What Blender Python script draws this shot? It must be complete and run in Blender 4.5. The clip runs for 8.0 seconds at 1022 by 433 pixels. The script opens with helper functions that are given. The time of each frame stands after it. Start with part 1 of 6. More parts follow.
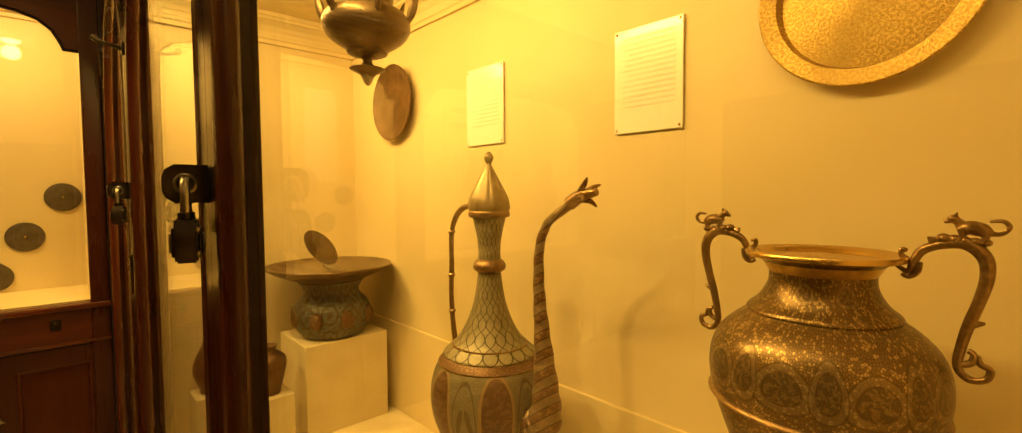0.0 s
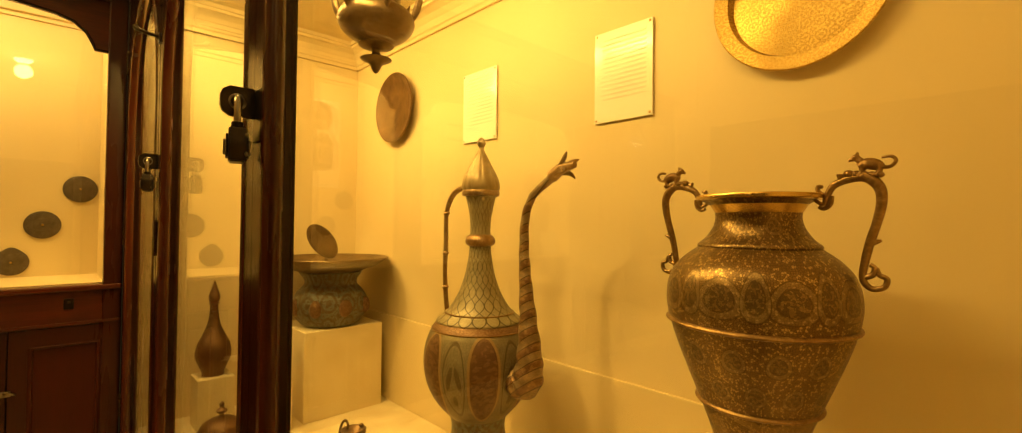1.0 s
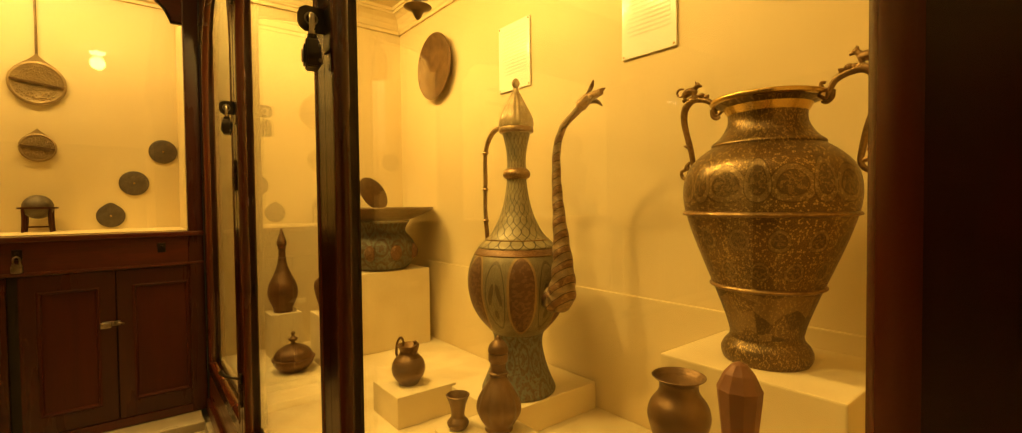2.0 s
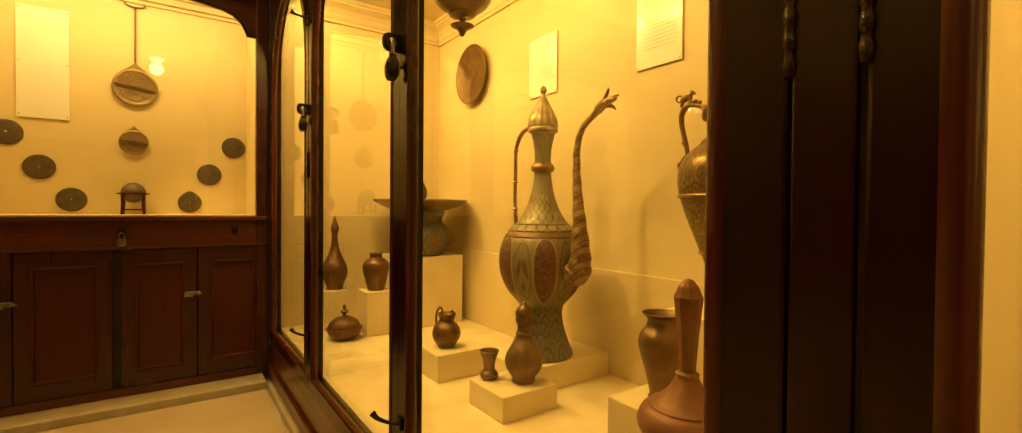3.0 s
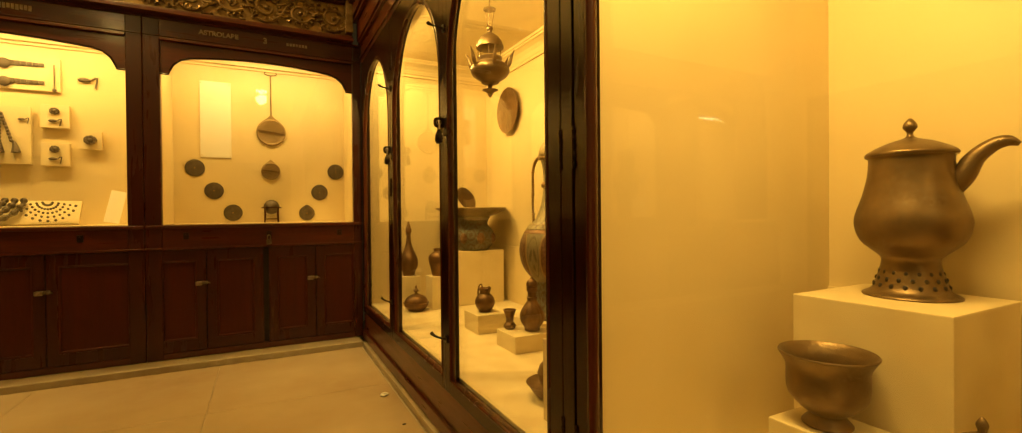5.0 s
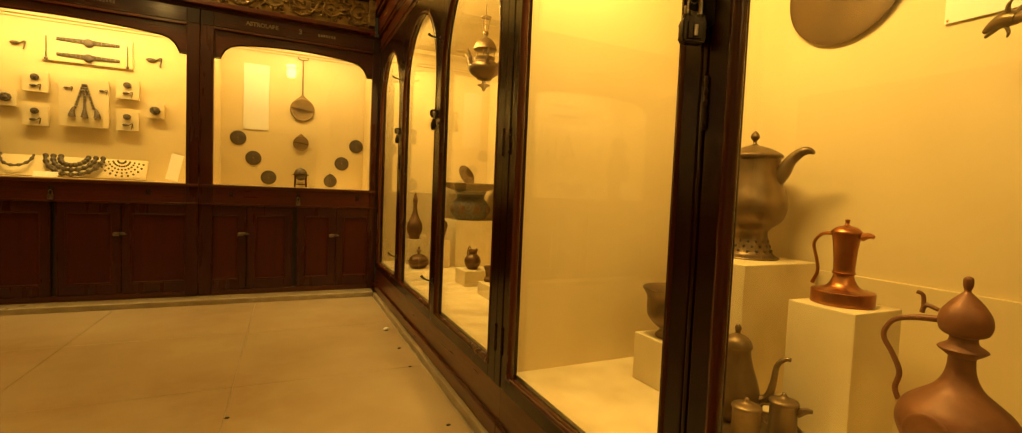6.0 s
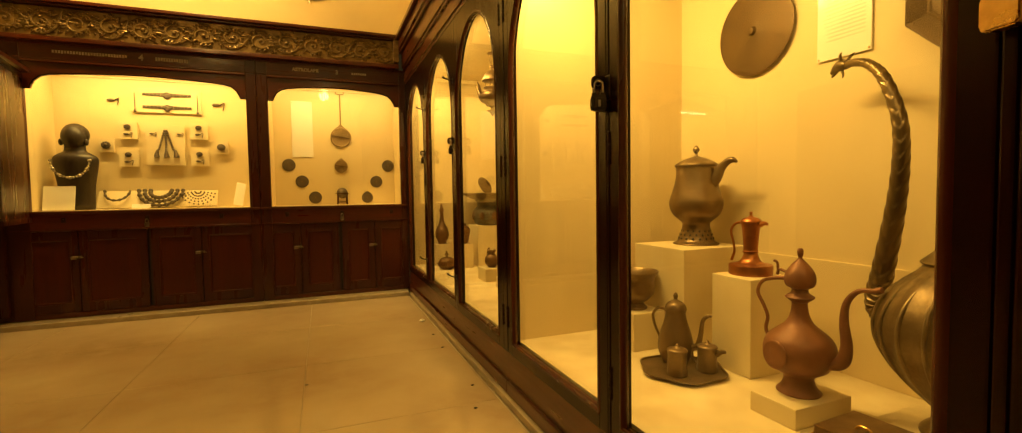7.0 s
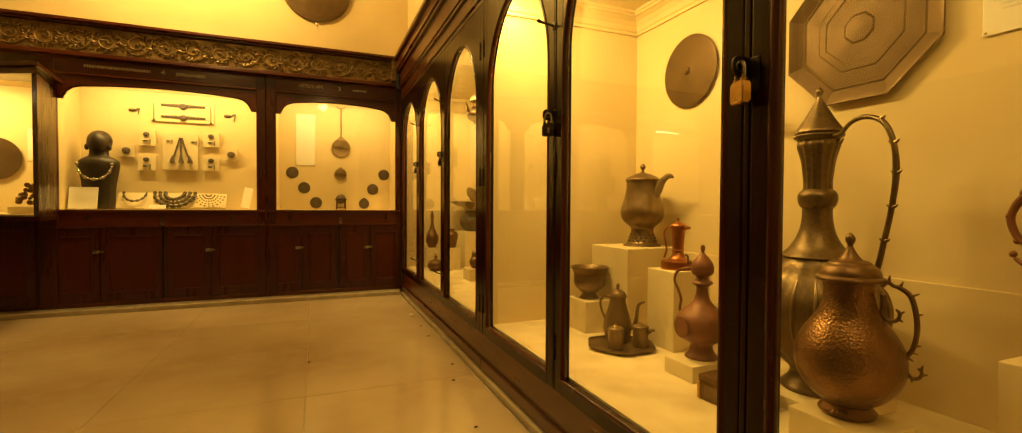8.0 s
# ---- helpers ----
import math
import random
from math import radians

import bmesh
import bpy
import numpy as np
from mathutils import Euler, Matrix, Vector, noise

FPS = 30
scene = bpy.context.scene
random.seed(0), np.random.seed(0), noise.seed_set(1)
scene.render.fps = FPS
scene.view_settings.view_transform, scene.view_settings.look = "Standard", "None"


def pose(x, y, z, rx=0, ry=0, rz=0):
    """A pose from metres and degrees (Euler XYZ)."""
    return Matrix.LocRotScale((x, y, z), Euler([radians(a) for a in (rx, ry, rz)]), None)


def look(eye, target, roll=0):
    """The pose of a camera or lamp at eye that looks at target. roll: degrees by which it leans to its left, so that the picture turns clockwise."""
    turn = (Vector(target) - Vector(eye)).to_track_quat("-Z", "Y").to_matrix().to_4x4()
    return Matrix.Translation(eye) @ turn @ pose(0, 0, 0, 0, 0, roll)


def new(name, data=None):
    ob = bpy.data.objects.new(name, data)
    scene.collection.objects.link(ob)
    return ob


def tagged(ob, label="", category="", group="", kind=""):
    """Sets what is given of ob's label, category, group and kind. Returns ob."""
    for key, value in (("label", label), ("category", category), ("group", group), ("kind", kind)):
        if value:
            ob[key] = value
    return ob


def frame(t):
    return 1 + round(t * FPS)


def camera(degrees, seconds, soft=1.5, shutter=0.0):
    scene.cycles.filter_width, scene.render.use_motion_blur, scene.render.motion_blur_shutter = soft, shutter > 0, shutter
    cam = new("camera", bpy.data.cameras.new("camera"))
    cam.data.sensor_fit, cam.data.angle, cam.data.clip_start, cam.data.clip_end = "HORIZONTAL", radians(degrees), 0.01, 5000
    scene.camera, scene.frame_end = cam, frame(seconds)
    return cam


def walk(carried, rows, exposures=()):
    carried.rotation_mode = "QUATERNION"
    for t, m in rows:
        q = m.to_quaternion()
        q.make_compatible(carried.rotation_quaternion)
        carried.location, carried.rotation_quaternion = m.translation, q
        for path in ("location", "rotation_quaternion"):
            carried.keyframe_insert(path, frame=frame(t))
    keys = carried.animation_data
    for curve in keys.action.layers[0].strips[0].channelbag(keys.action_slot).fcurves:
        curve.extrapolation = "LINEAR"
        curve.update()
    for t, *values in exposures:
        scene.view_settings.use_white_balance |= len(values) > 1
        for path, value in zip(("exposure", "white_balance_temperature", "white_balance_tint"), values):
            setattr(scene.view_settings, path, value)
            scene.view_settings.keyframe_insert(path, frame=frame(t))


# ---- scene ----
cam = camera(94.1, 8.0, soft=1.1)
PATH = [
    (0, (0.039, -0.01, 1.384), (1.403, 1.449, 1.287), -0.3),
    (0.5, (0.019, -0.053, 1.302), (1.404, 1.388, 1.239), 0.2),
    (1, (-0.046, -0.133, 1.222), (1.332, 1.317, 1.257), 0.6),
    (1.2, (-0.077, -0.153, 1.186), (1.289, 1.307, 1.223), 0.5),
    (1.5, (-0.073, -0.183, 1.14), (1.232, 1.332, 1.145), 0.1),
    (1.7, (-0.085, -0.203, 1.11), (1.195, 1.334, 1.08), -0.3),
    (2.8, (-0.253, -0.417, 0.993), (0.924, 1.2, 0.946), 0.3),
    (3, (-0.291, -0.463, 0.998), (0.869, 1.167, 0.968), 0.5),
    (3.5, (-0.37, -0.596, 0.996), (0.719, 1.082, 0.989), 0.4),
    (4, (-0.417, -0.774, 1.007), (0.567, 0.967, 1.006), -1.4),
    (4.2, (-0.455, -0.863, 1.014), (0.502, 0.893, 1.008), -2.2),
    (5.5, (-0.542, -1.61, 0.997), (0.339, 0.185, 0.946), 1.2),
    (6, (-0.574, -1.922, 0.981), (0.275, -0.114, 0.882), 2.4),
    (6.5, (-0.608, -2.218, 1.0), (0.182, -0.384, 0.898), 0.7),
    (6.6, (-0.62, -2.276, 1.004), (0.145, -0.429, 0.92), 0.7),
    (7, (-0.676, -2.505, 1.031), (0.059, -0.647, 0.938), -0.9),
    (7.5, (-0.704, -2.743, 0.996), (0.033, -0.884, 0.953), -0.2),
    (7.8, (-0.709, -2.872, 0.991), (0.028, -1.014, 0.956), 0.0),
    (8, (-0.744, -2.965, 1.0), (0.014, -1.115, 0.957), 0.3),
]
walk(cam, [(t, look(eye, target, roll)) for t, eye, target, roll in PATH])


# ---- world and lamps ----
world = bpy.data.worlds.new("world")
scene.world = world
world.use_nodes = True
world.node_tree.nodes["Background"].inputs[0].default_value = (1.0, 0.62, 0.2, 1)
world.node_tree.nodes["Background"].inputs[1].default_value = 0.02
scene.view_settings.exposure = 0.06

WARM = (1.0, 0.602, 0.138)
CASE_W, NICHE_W, ROOM_W = 11.2, 13.0, 31.5



def strip_lamp(name, place, towards, long, wide, watts, color=WARM):
    lamp = bpy.data.lights.new(name, "AREA")
    lamp.shape, lamp.size, lamp.size_y = "RECTANGLE", long, wide
    lamp.energy, lamp.color = watts, color
    ob = new(name, lamp)
    ob.matrix_world = look(place, towards)
    return ob


def bulb_lamp(name, place, watts, radius=0.036, color=WARM):
    lamp = bpy.data.lights.new(name, "POINT")
    lamp.energy, lamp.color, lamp.shadow_soft_size = watts, color, radius
    ob = new(name, lamp)
    ob.location = place
    return ob


# ---- plan, in metres ----
FRONT, GLASS, BACK = 0.165, 0.198, 1.235     # wall case: door face, glass, back wall
DECK, SILL, SPRING, CROWN = 0.30, 0.295, 1.60, 2.085   # display floor, opening bottom, arch spring and top
CASE_TOP = 2.26
FAR, NICHE = 2.58, 3.08                       # far cabinets: face and back wall
ROOM_X, ROOM_Y, ROOM_Z = -5.4, -8.5, 4.1
TUBES = [(1.56, 1.76, 3.4, 1.22), (0.21, 0.78, 0.28, 1.40), (-0.76, 0.78, 2.40, 0.85), (-1.69, 0.80, 0.20, 1.25), (-2.63, 0.80, 0.60, 1.30)]   # light of the case tubes: middle, length, share, height aimed at
BAYS_A = [(2.50, 1.68), (1.565, 0.705), (0.607, -0.185)]
BAYS_B = [(-0.369, -1.155), (-1.28, -2.095), (-2.225, -3.04)]


# ---- materials ----
def material(name, color, rough=0.5, metal=0.0, color2=None, scale=6.0, bump=0.0, bump_scale=60.0, coat=0.0, stretch=(1, 1, 1), fine=None, spec=0.5, world=False, fine_share=1.0):
    """Two-scale procedural surface: broad patches between color and color2, and a fine grain in relief and gloss."""
    m = bpy.data.materials.new(name)
    m.use_nodes = True
    n, link = m.node_tree.nodes, m.node_tree.links.new
    p = n["Principled BSDF"]
    p.inputs["Roughness"].default_value, p.inputs["Metallic"].default_value = rough, metal
    p.inputs["Coat Weight"].default_value = coat
    p.inputs["Coat Roughness"].default_value = 0.12
    p.inputs["Specular IOR Level"].default_value = spec
    co = n.new("ShaderNodeTexCoord")
    mp = n.new("ShaderNodeMapping")
    mp.inputs["Scale"].default_value = stretch
    place = n.new("ShaderNodeNewGeometry") if world else co
    link(place.outputs["Position" if world else "Object"], mp.inputs["Vector"])
    big = n.new("ShaderNodeTexNoise")
    big.inputs["Scale"].default_value, big.inputs["Detail"].default_value = scale, 6
    link(mp.outputs[0], big.inputs["Vector"])
    small = n.new("ShaderNodeTexNoise")
    small.inputs["Scale"].default_value, small.inputs["Detail"].default_value = bump_scale, 4
    link(mp.outputs[0], small.inputs["Vector"])
    ramp = n.new("ShaderNodeValToRGB")
    ramp.color_ramp.elements[0].position, ramp.color_ramp.elements[1].position = 0.32, 0.68
    color2 = color2 or tuple(0.8 * c for c in color)
    ramp.color_ramp.elements[0].color, ramp.color_ramp.elements[1].color = (*color, 1), (*color2, 1)
    link(big.outputs["Fac"], ramp.inputs[0])
    mix = n.new("ShaderNodeMix")
    mix.data_type = "RGBA"
    mix.inputs["Factor"].default_value = 0.0
    out = ramp.outputs[0]
    if fine:
        mr = n.new("ShaderNodeMapRange")
        mr.inputs[1].default_value, mr.inputs[2].default_value = 0.45, 0.7
        mr.inputs[4].default_value = fine_share
        link(small.outputs["Fac"], mr.inputs[0])
        link(mr.outputs[0], mix.inputs["Factor"])
        link(out, mix.inputs["A"])
        mix.inputs["B"].default_value = (*fine, 1)
        out = mix.outputs["Result"]
    link(out, p.inputs["Base Color"])
    rr = n.new("ShaderNodeMapRange")
    rr.inputs[3].default_value, rr.inputs[4].default_value = max(0.02, rough - 0.1), min(1, rough + 0.12)
    link(big.outputs["Fac"], rr.inputs[0])
    link(rr.outputs[0], p.inputs["Roughness"])
    if bump:
        b = n.new("ShaderNodeBump")
        b.inputs["Strength"].default_value, b.inputs["Distance"].default_value = bump, 0.004
        link(small.outputs["Fac"], b.inputs["Height"])
        link(b.outputs[0], p.inputs["Normal"])
    return m


def chased(name, ground, figure, rough=0.35, metal=0.9, around=14.0, up=40.0, line=0.06, flat=False, motif=None):
    """Metal with a chased all-over ornament: cells drawn round the axis (or over a flat face), with sunk outlines."""
    m = material(name, ground, rough, metal, color2=tuple(0.6 * c for c in ground), scale=9, bump_scale=120)
    n, link = m.node_tree.nodes, m.node_tree.links.new
    p = n["Principled BSDF"]
    co = n.new("ShaderNodeTexCoord")
    vec = co.outputs["Object"]
    if not flat:
        sep = n.new("ShaderNodeSeparateXYZ")
        link(vec, sep.inputs[0])
        at = n.new("ShaderNodeMath")
        at.operation = "ARCTAN2"
        link(sep.outputs["Y"], at.inputs[0])
        link(sep.outputs["X"], at.inputs[1])
        com = n.new("ShaderNodeCombineXYZ")
        s1, s2 = n.new("ShaderNodeMath"), n.new("ShaderNodeMath")
        s1.operation = s2.operation = "MULTIPLY"
        s1.inputs[1].default_value, s2.inputs[1].default_value = around / 6.283, up
        link(at.outputs[0], s1.inputs[0])
        link(sep.outputs["Z"], s2.inputs[0])
        link(s1.outputs[0], com.inputs[0])
        link(s2.outputs[0], com.inputs[1])
        vec = com.outputs[0]
    else:
        sep, side, com = n.new("ShaderNodeSeparateXYZ"), n.new("ShaderNodeMath"), n.new("ShaderNodeCombineXYZ")
        link(vec, sep.inputs[0])
        link(sep.outputs["X"], side.inputs[0])
        link(sep.outputs["Y"], side.inputs[1])
        link(side.outputs[0], com.inputs[0])
        link(sep.outputs["Z"], com.inputs[1])
        mp = n.new("ShaderNodeMapping")
        mp.inputs["Scale"].default_value = (up, up, up)
        link(com.outputs[0], mp.inputs["Vector"])
        vec = mp.outputs[0]
    wob = n.new("ShaderNodeTexNoise")
    wob.inputs["Scale"].default_value, wob.inputs["Detail"].default_value = 1.1, 3
    link(vec, wob.inputs["Vector"])
    add = n.new("ShaderNodeVectorMath")
    add.operation = "MULTIPLY_ADD"
    add.inputs[1].default_value = (0.9, 0.9, 0.9)
    link(wob.outputs["Color"], add.inputs[0])
    link(vec, add.inputs[2])
    plain, vec = vec, add.outputs[0]
    v = n.new("ShaderNodeTexVoronoi")
    v.voronoi_dimensions = "2D"
    v.feature = "DISTANCE_TO_EDGE"
    v.inputs["Scale"].default_value = 1.0
    link(vec, v.inputs["Vector"])
    v2 = n.new("ShaderNodeTexVoronoi")
    v2.voronoi_dimensions = "2D"
    v2.inputs["Scale"].default_value = 2.6
    link(vec, v2.inputs["Vector"])
    edge = n.new("ShaderNodeMapRange")
    edge.inputs[1].default_value, edge.inputs[2].default_value = line * 0.5, line
    link(v.outputs["Distance"], edge.inputs[0])
    leaf = n.new("ShaderNodeMapRange")
    leaf.inputs[1].default_value, leaf.inputs[2].default_value = 0.42, 0.34
    link(v2.outputs["Distance"], leaf.inputs[0])
    mul = n.new("ShaderNodeMath")
    mul.operation = "MULTIPLY"
    link(edge.outputs[0], mul.inputs[0])
    link(leaf.outputs[0], mul.inputs[1])
    old = p.inputs["Base Color"].links[0].from_socket
    mix = n.new("ShaderNodeMix")
    mix.data_type = "RGBA"
    link(mul.outputs[0], mix.inputs["Factor"])
    link(old, mix.inputs["A"])
    mix.inputs["B"].default_value = (*figure, 1)
    link(mix.outputs["Result"], p.inputs["Base Color"])
    if motif:
        # large rounded figures in ranks over the fine ground
        m_around, m_up, m_color = motif
        sc = n.new("ShaderNodeMapping")
        sc.inputs["Scale"].default_value = (m_around / around, m_up / up, 1) if not flat else (m_up / up,) * 3
        link(plain, sc.inputs["Vector"])
        v3 = n.new("ShaderNodeTexVoronoi")
        v3.voronoi_dimensions = "2D"
        v3.inputs["Scale"].default_value, v3.inputs["Randomness"].default_value = 1.0, 0.25
        link(sc.outputs[0], v3.inputs["Vector"])
        wave = n.new("ShaderNodeMath")
        wave.operation = "SINE"
        k = n.new("ShaderNodeMath")
        k.operation = "MULTIPLY"
        k.inputs[1].default_value = 21.0
        link(v3.outputs["Distance"], k.inputs[0])
        link(k.outputs[0], wave.inputs[0])
        rim = n.new("ShaderNodeMapRange")
        rim.inputs[1].default_value, rim.inputs[2].default_value, rim.inputs[4].default_value = 0.25, 0.5, 0.75
        link(wave.outputs[0], rim.inputs[0])
        mix2 = n.new("ShaderNodeMix")
        mix2.data_type = "RGBA"
        link(rim.outputs[0], mix2.inputs["Factor"])
        link(mix.outputs["Result"], mix2.inputs["A"])
        mix2.inputs["B"].default_value = (*m_color, 1)
        link(mix2.outputs["Result"], p.inputs["Base Color"])
    b = n.new("ShaderNodeBump")
    b.inputs["Strength"].default_value, b.inputs["Distance"].default_value = 0.6, 0.003
    link(mul.outputs[0], b.inputs["Height"])
    link(b.outputs[0], p.inputs["Normal"])
    return m


def lattice(name, field, lines, around, up, width=0.22, rough=0.42, metal=0.2):
    """Enamel fields between a net of crossing lines drawn round the axis."""
    m = material(name, field, rough, metal, color2=tuple(0.72 * c for c in field), scale=30, bump_scale=140, fine=tuple(0.6 * c for c in field), fine_share=0.6)
    n, link = m.node_tree.nodes, m.node_tree.links.new
    p = n["Principled BSDF"]

    def calc(kind, a, b=None):
        node = n.new("ShaderNodeMath")
        node.operation = kind
        for k, v in enumerate((a, b)):
            if isinstance(v, (int, float)):
                node.inputs[k].default_value = v
            elif v is not None:
                link(v, node.inputs[k])
        return node.outputs[0]

    co, sep = n.new("ShaderNodeTexCoord"), n.new("ShaderNodeSeparateXYZ")
    link(co.outputs["Object"], sep.inputs[0])
    u = calc("MULTIPLY", calc("ARCTAN2", sep.outputs["Y"], sep.outputs["X"]), around / 2)
    w = calc("MULTIPLY", sep.outputs["Z"], up)
    bend = calc("MULTIPLY", calc("SINE", calc("MULTIPLY", w, 2.0)), 0.35)
    one = calc("ABSOLUTE", calc("SINE", calc("ADD", u, calc("ADD", w, bend))))
    two = calc("ABSOLUTE", calc("SINE", calc("SUBTRACT", u, calc("ADD", w, bend))))
    low = calc("MINIMUM", one, two)
    edge = n.new("ShaderNodeMapRange")
    edge.inputs[1].default_value, edge.inputs[2].default_value = width, width * 0.55
    link(low, edge.inputs[0])
    mix = n.new("ShaderNodeMix")
    mix.data_type = "RGBA"
    link(edge.outputs[0], mix.inputs["Factor"])
    link(p.inputs["Base Color"].links[0].from_socket, mix.inputs["A"])
    mix.inputs["B"].default_value = (*lines, 1)
    link(mix.outputs["Result"], p.inputs["Base Color"])
    bump = n.new("ShaderNodeBump")
    bump.inputs["Strength"].default_value, bump.inputs["Distance"].default_value = 0.4, 0.002
    link(edge.outputs[0], bump.inputs["Height"])
    link(bump.outputs[0], p.inputs["Normal"])
    return m


def node_maths(m):
    """Returns a short function that adds a maths node to the material and gives its output."""
    n, link = m.node_tree.nodes, m.node_tree.links.new

    def calc(kind, a, b=None, c=None):
        node = n.new("ShaderNodeMath")
        node.operation = kind
        for k, v in enumerate((a, b, c)):
            if isinstance(v, (int, float)):
                node.inputs[k].default_value = v
            elif v is not None:
                link(v, node.inputs[k])
        return node.outputs[0]
    return calc


def layer(m, factor, color):
    """Lays a colour over the material's present base colour."""
    n, link = m.node_tree.nodes, m.node_tree.links.new
    p = n["Principled BSDF"]
    mix = n.new("ShaderNodeMix")
    mix.data_type = "RGBA"
    link(factor, mix.inputs["Factor"])
    link(p.inputs["Base Color"].links[0].from_socket, mix.inputs["A"])
    mix.inputs["B"].default_value = (*color, 1)
    link(mix.outputs["Result"], p.inputs["Base Color"])


def stipple(m, around, up, soft=0.08):
    """Small uneven cells drawn round the axis: their edge distance and a random value for each."""
    n, link = m.node_tree.nodes, m.node_tree.links.new
    calc = node_maths(m)
    co, sep, com = n.new("ShaderNodeTexCoord"), n.new("ShaderNodeSeparateXYZ"), n.new("ShaderNodeCombineXYZ")
    link(co.outputs["Object"], sep.inputs[0])
    angle = calc("ARCTAN2", sep.outputs["Y"], sep.outputs["X"])
    link(calc("MULTIPLY", angle, around / 6.283), com.inputs[0])
    link(calc("MULTIPLY", sep.outputs["Z"], up), com.inputs[1])
    edge, cell = n.new("ShaderNodeTexVoronoi"), n.new("ShaderNodeTexVoronoi")
    edge.voronoi_dimensions = cell.voronoi_dimensions = "2D"
    edge.feature = "DISTANCE_TO_EDGE"
    for v in (edge, cell):
        v.inputs["Scale"].default_value = 1.0
        link(com.outputs[0], v.inputs["Vector"])
    tone = n.new("ShaderNodeSeparateColor")
    link(cell.outputs["Color"], tone.inputs[0])
    return angle, sep.outputs["X"], sep.outputs["Z"], calc("LESS_THAN", edge.outputs["Distance"], soft), tone.outputs[0]


def relief(m, height, strength=0.5, depth=0.003):
    n, link = m.node_tree.nodes, m.node_tree.links.new
    bump = n.new("ShaderNodeBump")
    bump.inputs["Strength"].default_value, bump.inputs["Distance"].default_value = strength, depth
    link(height, bump.inputs["Height"])
    link(bump.outputs[0], n["Principled BSDF"].inputs["Normal"])


def hammered(name, color):
    """Beaten copper: shallow round dents side by side all over the body."""
    m = material(name, color, 0.30, 0.7, color2=tuple(0.62 * c for c in color), scale=12, bump_scale=120)
    n, link = m.node_tree.nodes, m.node_tree.links.new
    co, dents = n.new("ShaderNodeTexCoord"), n.new("ShaderNodeTexVoronoi")
    dents.feature = "SMOOTH_F1"
    dents.inputs["Scale"].default_value, dents.inputs["Smoothness"].default_value = 140.0, 0.25
    link(co.outputs["Object"], dents.inputs["Vector"])
    relief(m, dents.outputs["Distance"], 0.6, 0.0026)
    return m


def damascened(name):
    """Vase metal: dark chased ground flecked with gold, with ranks of wreath rings and small leaf pairs."""
    m = material(name, (0.255, 0.160, 0.062), 0.32, 0.66, color2=(0.145, 0.092, 0.038), scale=14, bump_scale=120)
    calc = node_maths(m)
    angle, x, z, joint, tone = stipple(m, 230, 240, 0.12)
    layer(m, calc("MULTIPLY", calc("GREATER_THAN", tone, 0.70), 0.75), (0.50, 0.34, 0.12))
    layer(m, calc("MULTIPLY", joint, 0.8), (0.08, 0.046, 0.019))
    height = calc("SUBTRACT", tone, joint)
    # large cells of the lowest zone
    _, _, _, edge, shade = stipple(m, 15, 26, 0.05)
    low = calc("MULTIPLY", calc("LESS_THAN", z, 0.155), calc("GREATER_THAN", z, 0.058))
    layer(m, calc("MULTIPLY", low, calc("MULTIPLY", calc("LESS_THAN", shade, 0.45), 0.6)), (0.075, 0.050, 0.026))
    layer(m, calc("MULTIPLY", low, calc("MULTIPLY", calc("GREATER_THAN", shade, 0.75), 0.45)), (0.34, 0.23, 0.10))
    for count, zc, size, spread, phase, narrow in ((9, 0.378, 0.042, 0.104, 10.3, 1.0), (9, 0.384, 0.050, 0.104, 10.8, 2.1), (13, 0.268, 0.026, 0.066, 10.1, 1.2), (13, 0.206, 0.023, 0.055, 10.6, 1.2), (9, 0.505, 0.020, 0.052, 10.3, 1.3)):
        u = calc("MULTIPLY", calc("SUBTRACT", calc("FRACT", calc("ADD", calc("MULTIPLY", angle, count / 6.283), phase)), 0.5), narrow * spread / size)
        v = calc("DIVIDE", calc("SUBTRACT", z, zc), size)
        lean = calc("MULTIPLY", u, calc("ADD", 1.0, calc("MULTIPLY", v, 0.28)))
        d = calc("SQRT", calc("ADD", calc("MULTIPLY", lean, lean), calc("MULTIPLY", v, v)))
        ring = calc("MULTIPLY", calc("GREATER_THAN", d, 0.56), calc("LESS_THAN", d, 0.86))
        line = calc("LESS_THAN", calc("ABSOLUTE", calc("SUBTRACT", calc("ABSOLUTE", calc("SUBTRACT", d, 0.71)), 0.15)), 0.035)
        heart = calc("LESS_THAN", d, 0.54)
        whirl = calc("SINE", calc("ADD", calc("MULTIPLY", calc("ARCTAN2", u, v), 5.0), calc("MULTIPLY", d, 9.0)))
        bud = calc("MULTIPLY", heart, calc("MULTIPLY", calc("GREATER_THAN", whirl, 0.1), calc("GREATER_THAN", tone, 0.25)))
        layer(m, calc("MULTIPLY", ring, calc("ADD", 0.16, calc("MULTIPLY", tone, 0.42))), (0.31, 0.225, 0.108))
        layer(m, calc("MULTIPLY", heart, 0.6), (0.085, 0.062, 0.034))
        layer(m, calc("MULTIPLY", bud, 0.4), (0.30, 0.185, 0.07))
        layer(m, calc("MULTIPLY", line, 0.55), (0.065, 0.038, 0.017))
        height = calc("ADD", height, calc("MULTIPLY", ring, 0.8))
    relief(m, height, 1.0, 0.0016)
    return m


